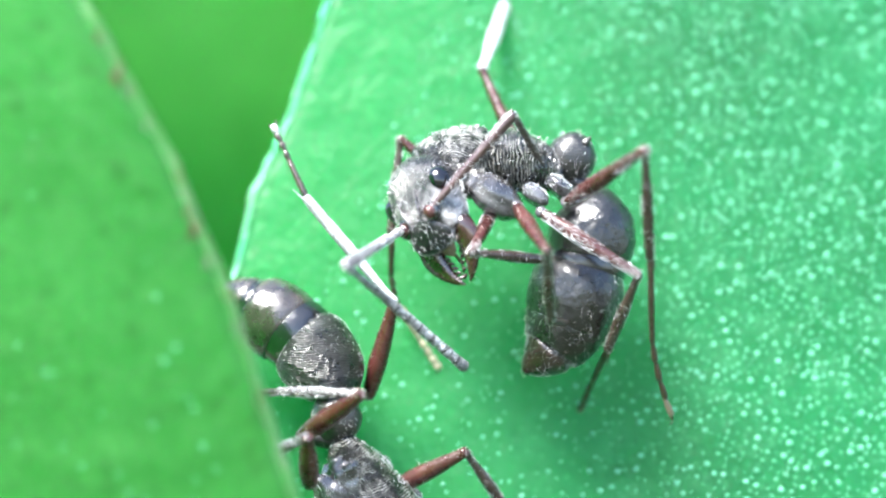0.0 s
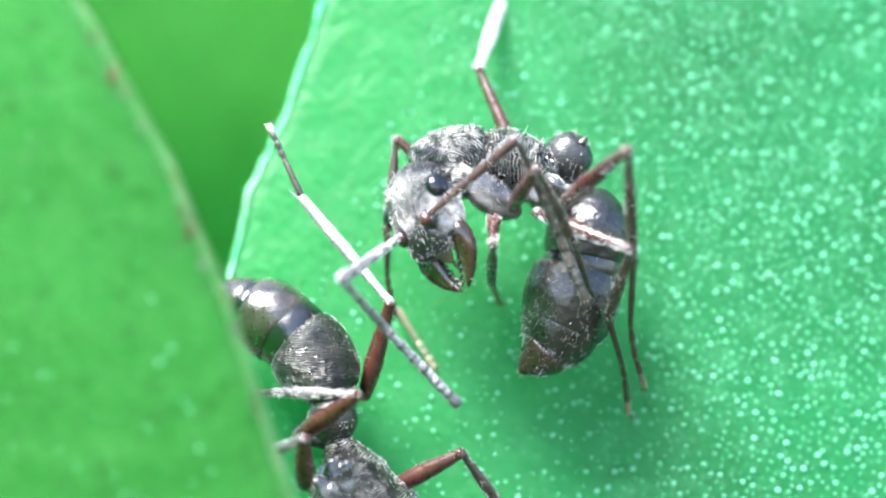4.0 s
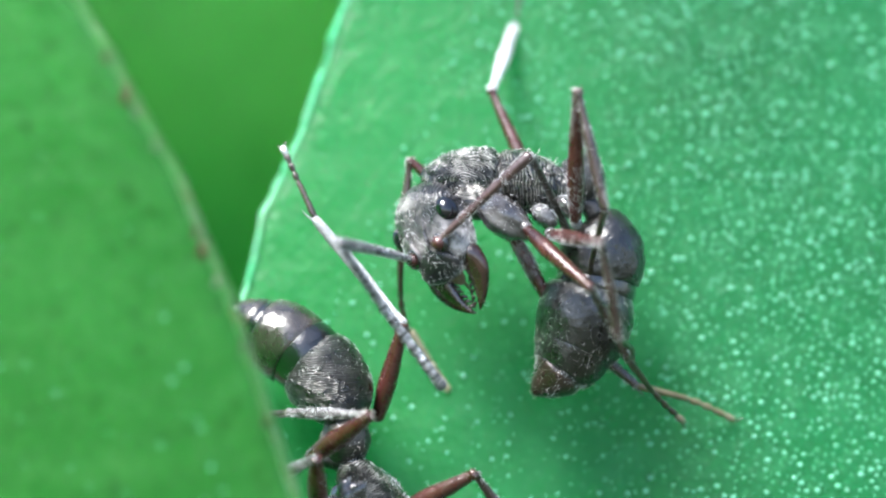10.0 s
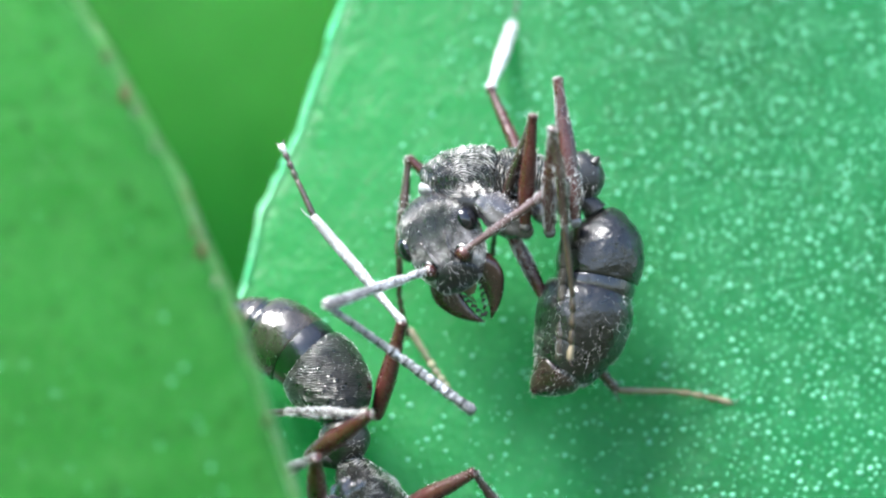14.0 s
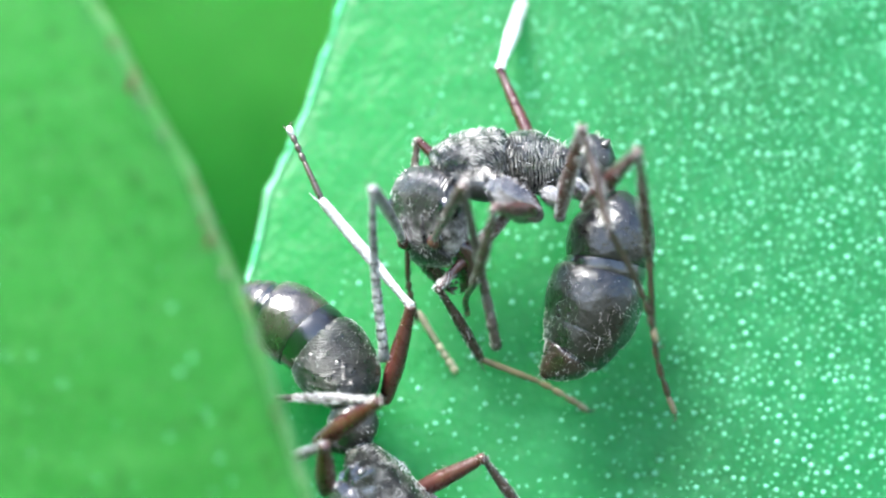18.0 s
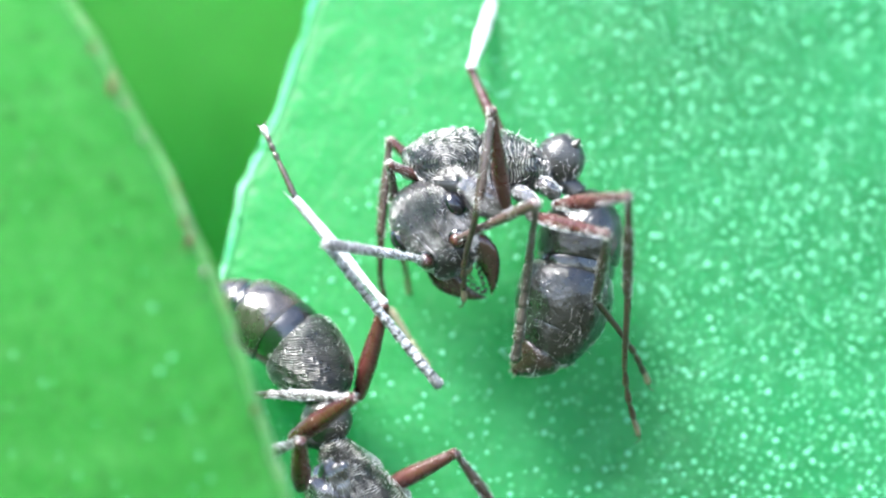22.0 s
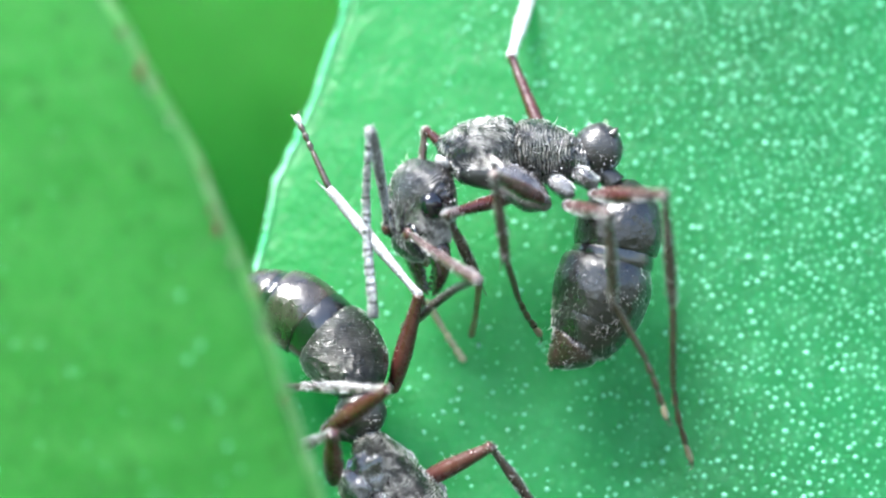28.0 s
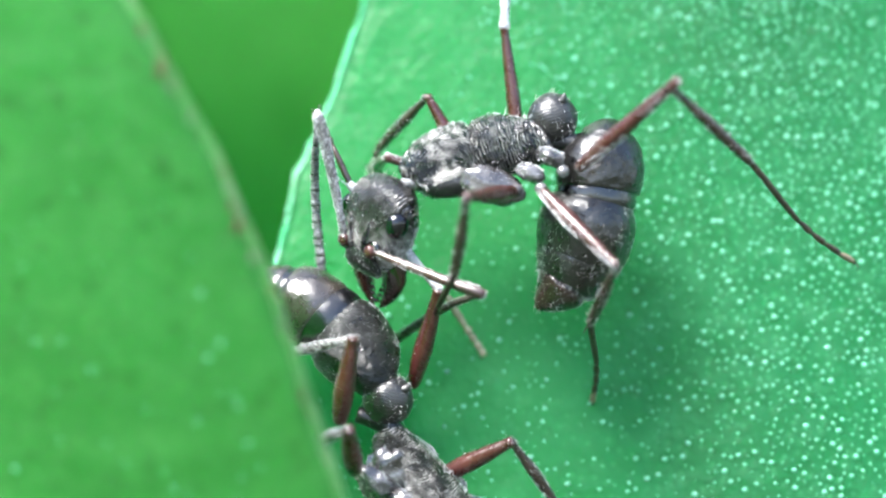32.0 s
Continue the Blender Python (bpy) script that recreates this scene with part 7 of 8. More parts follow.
    walk(ant_parts["tarsus_ML"], [(0, at(218.8, -25.6, -313.9, -157, 36.3, 104.1)), (0.5, at(260.3, -53.7, -246.4, 122.7, 77.5, 0)), (1, at(186.3, -120.1, -287.6, -148.4, 35.4, 80.8)), (1.5, at(224.3, -45.8, -288.3, -144.7, 19.7, 86.1)), (2, at(218.7, -147, -207.2, -140.2, 47.3, 88.4)), (2.5, at(160.2, -206.9, -88.9, -154, 73.2, 69.2)), (3, at(213.4, -66.2, -258.7, -138.9, 41.1, 80.9)), (3.5, at(203.7, -38.5, -293.6, -140.9, 46.7, 77.9)), (4, at(223.6, -72.8, -254.1, -143.3, 51.1, 74.6)), (4.5, at(226.9, -116.8, -151.9, -151.4, 60.4, 64.4)), (5, at(184, -109.6, -63.7, -166.8, 68.4, 46.9)), (5.5, at(155.7, -91, -38.4, -178.1, 71.1, 34.8)), (6, at(172.8, -128.9, -123.3, -126.6, 77.8, 88.9)), (6.5, at(244.1, -115.8, -150.7, -164.3, 65.9, 50.1)), (7, at(149.5, -117.4, -62.9, 149.2, 77.9, 0)), (7.5, at(224.8, -101.6, -223.9, -118.5, 25.7, 83.8)), (8, at(212.5, -129.8, -236.4, -115.1, 37.7, 88.9)), (8.5, at(223.6, -29.2, -298.2, -105.2, 48.6, 102.1)), (9, at(221.2, -123.1, -245.7, -127.1, 57, 76.5)), (9.5, at(204.4, -145.1, -179.1, -137.8, 61.7, 64.2)), (10, at(210.2, -210.1, -252, -116.6, 11.1, 82.6)), (10.5, at(150.7, -188.2, -127.8, -111.5, 60.5, 78.4)), (11, at(175.8, -258.2, -164.3, -112.8, 34.6, 73.1)), (11.5, at(152.4, -174.7, -145.3, -106.9, 44.6, 81.4)), (12, at(194.9, -187.7, -208.2, -135.2, 61.9, 48.9)), (12.5, at(155.4, -164.3, -108, 179.4, 84.9, 0)), (13, at(171.5, -247.2, -142.8, -120.4, 55.4, 57.9)), (13.5, at(160.7, -211.4, -185.7, -98.1, 39, 92.2)), (14, at(123.9, -134.3, -62.4, -100.6, 82.7, 87.5)), (14.5, at(191.5, -207.1, -162.3, -116.5, 46.5, 64.5)), (15, at(198.7, -196.6, -185.9, -115, 45.1, 66.6)), (15.5, at(207.8, -161, -235.7, -112.1, 42, 70.8)), (16, at(205.7, -109.8, -277.7, -109.7, 38.8, 74.7)), (16.5, at(200.8, -82.4, -292.5, -108.7, 37.3, 76.4)), (17, at(281.5, -67.8, -310.9, -98.8, 38.8, 92.6)), (17.5, at(183, -163.3, -176, -155.3, 53, 30.1)), (18, at(175, -209.2, -88.9, -140.9, 59, 48)), (18.5, at(198, -147.8, -188.5, -123, 52.2, 70.3)), (19, at(202.7, -110.2, -234.1, -123, 34.7, 68.4)), (19.5, at(216.5, -128.4, -271.8, -118.2, 29.5, 77.9)), (20, at(185.5, -89.3, -56.3, 177.3, 86.8, 0)), (20.5, at(216.8, -256.4, -178.5, -117.9, 39.7, 56)), (21, at(163.7, -138.1, -87.1, 15.8, 86.1, 180)), (21.5, at(223.1, -86.3, -223, -93.2, 51.5, 67.1)), (22, at(211, -108.5, -217.6, -101.1, 42.5, 55.4)), (22.5, at(192.9, -79.2, -291.2, -98.1, 19.2, 61.8)), (23, at(216.4, -81.1, -308.9, -96.2, 15.2, 69.4)), (23.5, at(251.1, -95.9, -305.1, -115.3, 54.6, 44.6)), (24, at(261.8, -24.2, -283.4, -101.5, 17.1, 74.1)), (24.5, at(222.2, -31.9, -266.3, -102.1, 18.7, 72.1)), (25, at(225.4, -64.9, -255, -103.8, 28.4, 68.2)), (25.5, at(219.4, -127.2, -218.1, -112.4, 49.3, 55.7)), (26, at(197.5, -170.4, -171.1, -137.8, 66.9, 26.9)), (26.5, at(183.4, -182.5, -148.9, -163.1, 71.1, 0)), (27, at(183.4, -193.5, -190, -146.3, 65.1, 17.8)), (27.5, at(168.4, -146.3, -242.7, -111.5, 56.7, 59.1)), (28, at(171.5, -177.1, -230.3, -134.8, 63.4, 33.3)), (28.5, at(167.1, -177.1, -210.2, -130.4, 63.3, 38.3)), (28.75, at(168.8, -140.3, -256.5, -104.1, 55.7, 69.2)), (29, at(160.7, -88.1, -292.5, -90.6, 43.1, 87.3)), (29.25, at(166.7, -125.5, -282.7, -93.1, 49.5, 84.9)), (29.5, at(170.6, -162.9, -264.7, -96.5, 55.8, 81.6)), (29.75, at(194.4, -126.1, -306.8, -93.2, 49.5, 85)), (30, at(186.4, -72, -322.4, -90.9, 43.2, 87.5)), (30.25, at(170.9, -68.8, -307.3, -76.8, 49.5, 103.3)), (30.5, at(157.6, -68, -271.1, -59.4, 52.4, 122.9)), (30.75, at(142, -34.9, -299.5, -57.8, 49.9, 121.1)), (31, at(117.2, 0.5, -321.4, -55.9, 47.7, 119.3)), (31.25, at(120.2, -12.1, -312.9, -56, 46.2, 117.8)), (31.5, at(123.3, -26.6, -297.6, -56, 44.7, 116.3)), (32, at(115.5, -41.2, -318.3, -68, 39.4, 103.5))])
    walk(ant_parts["femur_HL"], [(0, at(145, -72, -55, 119.5, -19.7, -59.2)), (0.5, at(145, -72, -55, 118.4, -30.1, -57.7)), (1, at(145, -72, -55, 121, -16.3, -66.8)), (1.5, at(145, -72, -55, 120.7, -8.2, -66.5)), (2, at(145, -72, -55, 121.8, -35.7, -74.5)), (2.5, at(145, -72, -55, 125.1, -76.3, -85)), (3, at(145, -72, -55, 110.5, -37.5, -73.6)), (3.5, at(145, -72, -55, 106.5, -12, -64)), (4, at(145, -72, -55, 107, -19.8, -66.1)), (4.5, at(145, -72, -55, 109.6, -36.8, -71.7)), (5, at(145, -72, -55, 115.8, -53.4, -80.5)), (5.5, at(145, -72, -55, 121.3, -60.6, -87.1)), (6, at(145, -72, -55, 122.9, -67.6, -89.1)), (6.5, at(145, -72, -55, 108.8, -40.5, -73.1)), (7, at(145, -72, -55, -151.1, -86.2, 180)), (7.5, at(145, -72, -55, 99.3, -42.9, -71)), (8, at(145, -72, -55, 101.2, -45.3, -73.7)), (8.5, at(145, -72, -55, 96, -45.3, -66.3)), (9, at(145, -72, -55, 104.4, -57.8, -76.4)), (9.5, at(145, -72, -55, 102.9, -41.8, -75)), (10, at(145, -72, -55, 116.6, -63.6, -91.3)), (10.5, at(145, -72, -55, 112.2, -50.9, -86.5)), (11, at(145, -72, -55, -159.1, -87.1, 180)), (11.5, at(145, -72, -55, 106.8, -52.3, -88.1)), (12, at(145, -72, -55, 113.6, -77.6, -96.7)), (12.5, at(145, -72, -55, 100.3, -46.1, -83.1)), (13, at(145, -72, -55, 106.8, -55.6, -91.1)), (13.5, at(145, -72, -55, 101.9, -39.6, -84.4)), (14, at(145, -72, -55, -167, -83, 180)), (14.5, at(145, -72, -55, 101.2, -53.1, -85.9)), (15, at(145, -72, -55, 97.6, -45.7, -81)), (15.5, at(145, -72, -55, 93.8, -28.8, -73.7)), (16, at(145, -72, -55, 92.6, -11.6, -68.4)), (16.5, at(145, -72, -55, 92.4, -3.8, -66.3)), (17, at(145, -72, -55, 92.4, -0.3, -58.1)), (17.5, at(145, -72, -55, 92.6, -1.6, -65.7)), (18, at(145, -72, -55, 94.7, -21.1, -71.7)), (18.5, at(145, -72, -55, 93.8, -6.6, -65.1)), (19, at(145, -72, -55, 93.9, -2.5, -68.5)), (19.5, at(145, -72, -55, 94, -3.4, -69.9)), (20, at(145, -72, -55, 108.4, -53.4, -89.4)), (20.5, at(145, -72, -55, 100.8, -71.9, -82.3)), (21, at(145, -72, -55, 98.9, -50.1, -80.8)), (21.5, at(145, -72, -55, 90.9, -25.5, -64.1)), (22, at(145, -72, -55, 91, -3.8, -65.5)), (22.5, at(145, -72, -55, 90.8, 9.4, -66.3)), (23, at(145, -72, -55, 90.8, 10.8, -66.5)), (23.5, at(145, -72, -55, 92.6, 27.5, -62.5)), (24, at(145, -72, -55, 88.8, 20.8, -73.1)), (24.5, at(145, -72, -55, 89.4, 26.6, -71.8)), (25, at(145, -72, -55, 89.2, 20.4, -72.2)), (25.5, at(145, -72, -55, 89.2, 6.7, -72.9)), (26, at(145, -72, -55, 89.3, -6.9, -73.5)), (26.5, at(145, -72, -55, 89.4, -13.1, -73.8)), (27, at(145, -72, -55, 89.6, 2.6, -70)), (27.5, at(145, -72, -55, 90.2, 20.9, -68.3)), (28, at(145, -72, -55, 90.2, 0, -66.1)), (28.5, at(157, -72, -57, 89.7, -9.5, -62.2)), (29, at(169, -72, -59, 86.4, -14.6, -55.2)), (29.25, at(169, -72, -59, 77.6, -25, -29.5)), (29.5, at(169, -72, -59, 62.8, -31.6, 0)), (29.75, at(169, -72, -59, 64.5, -53, 0)), (30, at(169, -72, -59, 66, -73.7, 0)), (30.5, at(169, -72, -59, 66, -72, 0)), (30.75, at(169, -72, -59, 93.6, -61.3, -33)), (31, at(169, -72, -59, 102.2, -47.5, -48.8)), (31.25, at(169, -72, -59, 83.8, -43, -21.9)), (31.5, at(169, -72, -59, 71.4, -33.2, 0)), (31.75, at(169, -72, -59, 78.2, -28.5, -16)), (32, at(169, -72, -59, 83.4, -22, -30.4))])
    walk(ant_parts["tibia_HL"], [(0, at(265.4, -274.3, 29.2, 169.7, 60.6, 81)), (0.5, at(260.5, -254.8, 70.5, 159.9, 66.6, 69.8)), (1, at(239.4, -292.5, 15.3, 179.4, 50, 91)), (1.5, at(243.6, -299, -19.5, 176.6, 48.7, 87.3)), (2, at(199.2, -267.6, 91, 168.5, 52.5, 76.5)), (2.5, at(150.1, -131, 187.9, 96.1, 80.5, 0)), (3, at(201, -262.3, 97.2, 166.4, 64.1, 71.6)), (3.5, at(252.1, -291.9, -3.1, 177, 56.5, 83.3)), (4, at(240.2, -287.1, 29.6, 175.1, 57.8, 81.1)), (4.5, at(207.8, -262.1, 94.7, 170.6, 60.5, 75.7)), (5, at(169.6, -219.1, 145.6, 165, 62.9, 69.4)), (5.5, at(151.2, -194.7, 162.8, 162.2, 63.9, 66.1)), (6, at(146.5, -167.4, 176.1, 162.4, 56.5, 66.5)), (6.5, at(200.2, -254, 107.3, 161, 58.2, 64.9)), (7, at(128.3, -72, 194.4, 160.9, 64.3, 64.9)), (7.5, at(204.5, -245, 115.3, 168, 61, 72.8)), (8, at(194.3, -240.9, 122.6, 162.3, 64.4, 66.2)), (8.5, at(215.7, -233.1, 122.6, 155.3, 68, 58.6)), (9, at(176.4, -201.6, 156.5, 135.7, 67.6, 37.1)), (9.5, at(193.3, -251.9, 111.7, 166.1, 65.9, 69.4)), (10, at(142.4, -183.2, 168.9, 100.7, 77.2, 0)), (10.5, at(154.5, -229.3, 139.1, 156.7, 66.5, 57.6)), (11, at(132.5, -72, 194.7, 102.9, 74.3, 0)), (11.5, at(150.1, -224.9, 142.7, 158.3, 66.4, 57)), (12, at(138.8, -125.3, 189.2, 105.1, 74.5, 0)), (12.5, at(165.9, -244.2, 125, 165.1, 69.6, 61.1)), (13, at(142.2, -213.2, 151.3, 159.4, 66.7, 55)), (13.5, at(163.7, -263.7, 104.4, 174.2, 60.4, 71)), (14, at(114.7, -72, 193.2, 107.5, 80, 0)), (14.5, at(155.8, -221.7, 145, 153, 68.7, 46.9)), (15, at(172.5, -244.6, 123.8, 159.6, 68, 53.9)), (15.5, at(206.7, -282.3, 65.3, 172.4, 65.5, 67.7)), (16, at(235, -299.8, -4.8, -177.7, 62, 78.6)), (16.5, at(245.1, -300.5, -38.6, -174, 60.2, 82.7)), (17, at(277.2, -284.2, -53.8, -176.2, 60.6, 80.2)), (17.5, at(247.8, -299.8, -48.2, -178.6, 59.4, 77.4)), (18, at(218.1, -293.5, 35, -179, 56, 76.9)), (18.5, at(249.5, -297.3, -26.2, -173.5, 56, 83.6)), (19, at(236.4, -304.4, -44.2, -169.9, 50, 87.9)), (19.5, at(230.7, -306.4, -40.1, -169.6, 41.9, 88.2)), (20, at(146.6, -220.9, 145.8, 156.5, 77.6, 44.5)), (20.5, at(155.4, -149.1, 182.6, 140.2, 70.9, 27.8)), (21, at(170.6, -230.2, 136.9, 177.4, 58.9, 66.6)), (21.5, at(243.6, -274.9, 52.7, -171.3, 60.6, 79.8)), (22, at(248.6, -298.9, -38.3, -166.5, 54.3, 85.3)), (22.5, at(244.1, -297.8, -96, -162.8, 45.4, 89.7)), (23, at(243, -297.2, -102, -170.9, 58.7, 78.2)), (23.5, at(247.3, -268.8, -170.4, 170.9, 61.3, 57)), (24, at(212.8, -295.6, -144, 119.4, 73.8, 0)), (24.5, at(214.7, -284.5, -166.8, -159.9, 46.6, 78.4)), (25, at(216.7, -295.1, -142, -161.1, 49.2, 76.8)), (25.5, at(218.2, -309.2, -84.3, -164.2, 54.9, 72.6)), (26, at(215.5, -310, -25, -168.7, 60.4, 67.1)), (26.5, at(213, -305.8, 1.6, -171.4, 62.8, 64)), (27, at(230.6, -306.6, -66.6, -165, 61.1, 71.3)), (27.5, at(231.4, -288.9, -144.3, -154.9, 49.3, 82.4)), (28, at(246.1, -300.6, -55, -158.9, 60.8, 76.8)), (28.5, at(269.5, -285.3, -16.6, -147.7, 63.3, 89.8)), (28.75, at(285, -273.6, -7.5, -147.4, 67.4, 89.5)), (29, at(299.8, -260.2, 0.7, -147, 71.5, 89.3)), (29.25, at(352.2, -175.5, 39.2, 175.8, 71.7, 50.8)), (29.5, at(365.9, -72, 62, 149.1, 65.3, 22.7)), (29.75, at(312.2, -72, 130.8, 143.7, 48.4, 17.9)), (30, at(238.2, -72, 177, 140.8, 31.4, 15.4)), (30.25, at(241.4, -72, 175.7, 142.7, 24.6, 18.4)), (30.5, at(244.6, -72, 174.3, 144.2, 17.7, 20.9)), (30.75, at(266.6, -135.4, 154, 144.6, 23, 17)), (31, at(276.4, -194.7, 118.7, 144.2, 28.4, 13)), (31.25, at(328.9, -136.3, 101.7, 149.3, 30.5, 22.1)), (31.5, at(362.8, -72, 67.7, 155.1, 31.7, 31.5)), (31.75, at(364.3, -128.1, 51.2, 155.9, 41.1, 35.9)), (32, at(354.3, -180.7, 27.9, 158, 50.5, 41.3))])
    walk(ant_parts["tarsus_HL"], [(0, at(281.1, -174.9, -149.4, 63.2, 63.5, 65.7)), (0.5, at(288.5, -178.5, -117.7, 76.9, 65.4, 78.1)), (1, at(237.1, -160.7, -141.6, 93.4, 65.9, 93.1)), (1.5, at(250, -163.8, -173.5, 80.2, 65.7, 81.1)), (2, at(228.4, -146.2, -71.6, 88.3, 49.7, 88.7)), (2.5, at(183.9, -131, -14.3, 90.5, 66, 90.4)), (3, at(229.3, -177.3, -87.2, 68.5, 53, 72.5)), (3.5, at(265.2, -179.6, -174.1, 76.6, 45.7, 80.4)), (4, at(257, -179.2, -143.9, 72.7, 49.8, 76.6)), (4.5, at(232.8, -164.3, -83.7, 62.9, 56.9, 66.8)), (5, at(202.5, -131.7, -36.9, 53.3, 60.2, 57.1)), (5.5, at(187.7, -112.2, -21.3, 50.6, 60, 54.5)), (6, at(191.6, -63.7, 5.1, 79.4, 39.5, 83.2)), (6.5, at(246, -156.1, -66.9, 50.6, 60, 54.5)), (7, at(166, 8.5, 9.7, 69.2, 64.5, 71)), (7.5, at(234, -150.2, -64, 88.5, 66, 88.7)), (8, at(229.9, -159.9, -62.3, 80.6, 49.4, 82.8)), (8.5, at(255.6, -167.6, -67.5, 90.8, 52.5, 90.7)), (9, at(238.6, -154.4, -33.1, 59.3, 59, 63.1)), (9.5, at(222.9, -173.5, -75.4, 74.9, 48.8, 78.5)), (10, at(187.9, -183.2, -31, 87, 36.7, 88.2)), (10.5, at(198.3, -160.1, -48.8, 91.6, 51.3, 91.2)), (11, at(188, -72, -2.7, 85.3, 37.2, 87.2)), (11.5, at(194.7, -156.2, -45.2, 94.8, 50.1, 93.7)), (12, at(193.4, -125.3, -8.4, 71.8, 64.9, 73.5)), (12.5, at(200.5, -181.7, -67.1, 92.1, 41, 91.3)), (13, at(188.7, -146.9, -37.1, 90.9, 34.6, 90.5)), (13.5, at(196.6, -168.1, -73.9, 114.3, 58.5, 111.1)), (14, at(150.4, -72, -8.7, 77.3, 54, 79.7)), (14.5, at(206.8, -167.3, -46, 78, 51.7, 80.5)), (15, at(217.7, -182.4, -66.3, 75.7, 52.7, 78.5)), (15.5, at(239, -203.6, -121.2, 70.6, 54.8, 73.9)), (16, at(254, -205.4, -185.8, 65.3, 56.4, 69)), (16.5, at(258.1, -199.4, -216.5, 62.9, 57, 66.7)), (17, at(294.3, -185.1, -232.4, 57.4, 60.3, 60.9)), (17.5, at(270.5, -198, -224.7, 47.1, 58.7, 51.6)), (18, at(244.1, -181.8, -135, 60, 62.8, 62.9)), (18.5, at(262.3, -183.3, -196.1, 86.9, 41.2, 88)), (19, at(241.2, -172.8, -201.4, 111.7, 45.1, 105.8)), (19.5, at(235.6, -153.8, -176.9, 76.9, 38.8, 81.7)), (20, at(177.9, -190.1, -54.5, 84.3, 56.2, 85.2)), (20.5, at(214.8, -117.8, -11.1, 52.4, 60.7, 56.1)), (21, at(212.6, -133.1, -38.7, 96.9, 65.8, 96.3)), (21.5, at(261.4, -175.9, -125.9, 73.4, 62.5, 75.2)), (22, at(258.3, -179.7, -204.7, 71.9, 55.8, 74.8)), (22.5, at(244.9, -153.9, -242, 82.2, 46, 84.4)), (23, at(264.7, -193, -277.2, 54.1, 55, 59.4)), (23.5, at(300.8, -186.2, -350.2, 71.3, 36.6, 78.6)), (24, at(270.2, -295.6, -340.8, 59.9, 49.1, 66.3)), (24.5, at(243.1, -146.5, -315.7, 66.2, 36, 75.5)), (25, at(247.3, -164.8, -297.3, 69.3, 41.2, 76)), (25.5, at(253.3, -196.8, -252.1, 74.9, 51.9, 78)), (26, at(254.8, -216.7, -203.3, 80.8, 60.8, 82)), (26.5, at(254, -221.7, -180.8, 84.4, 63.6, 85)), (27, at(262.4, -212.9, -246.1, 64.5, 59.6, 67.6)), (27.5, at(249, -156.3, -299.6, 75.9, 48.1, 79.4)), (28, at(268.9, -203.3, -233.9, 64.9, 63.8, 67.2)), (28.5, at(269.9, -193.4, -199.9, 75.5, 65.3, 76.8)), (29, at(300.6, -195.2, -193.7, 65.3, 63.9, 67.6)), (29.25, at(392.9, -125.5, -155.4, 48.3, 59.2, 52.6)), (29.5, at(444.9, -38.9, -124.2, 36.1, 52.9, 42.4)), (29.75, at(441.8, -30.2, -22.5, 9.8, 43.3, 14.1)), (30, at(407, -25.7, 70.2, 3.5, 28.1, 7.4)), (30.25, at(418.3, -13.2, 90.4, 4.2, 20.2, 12.1)), (30.5, at(427.1, -2.4, 112.1, 3.3, 11.5, 16.4)), (30.75, at(447.1, -80.2, 74, 2, 17.3, 6.8)), (31, at(452.2, -154.1, 21.3, 2.7, 22.6, 7)), (31.25, at(492.6, -69.9, -2.2, 10, 23.6, 23.8)), (31.5, at(511.5, 19.1, -40.1, 16.8, 23.3, 37.3)), (31.75, at(489.3, -37.4, -83.6, 26.4, 35.4, 40.6)), (32, at(452.4, -94.6, -130.2, 36.8, 46.5, 45.8))])
    walk(ant_parts["femur_MR"], [(0, at(-50, 60, -28, -90, -43, 180)), (28, at(-50, 60, -28, -90, -43, 180)), (28.5, at(-50, 60, -28, -90, -53.6, 180)), (28.75, at(-50, 60, -28, -90, -62.3, 180)), (29, at(-50, 60, -28, -90, -67, 180)), (29.25, at(-44.3, 60, -19.9, -90, -57, 180)), (29.5, at(-38.7, 60, -11.8, -90, -47.3, 180)), (29.75, at(-33, 60, -3.7, -90, -59.6, 180)), (30, at(-27.3, 60, 4.4, -90, -71.9, 180)), (30.25, at(-24.7, 60, 8, -90, -57.1, 180)), (30.5, at(-22.1, 60, 11.6, -90, -43.1, 180)), (30.75, at(-19.5, 60, 15.3, -90, -51.3, 180)), (31, at(-16.9, 60, 18.9, -90, -59.7, 180)), (31.5, at(-14.6, 60, 14.9, -90, -52.6, 180)), (31.75, at(-13.4, 60, 13, -90, -64.9, 180)), (32, at(-12.3, 60, 11, -90, -77.6, 180))])
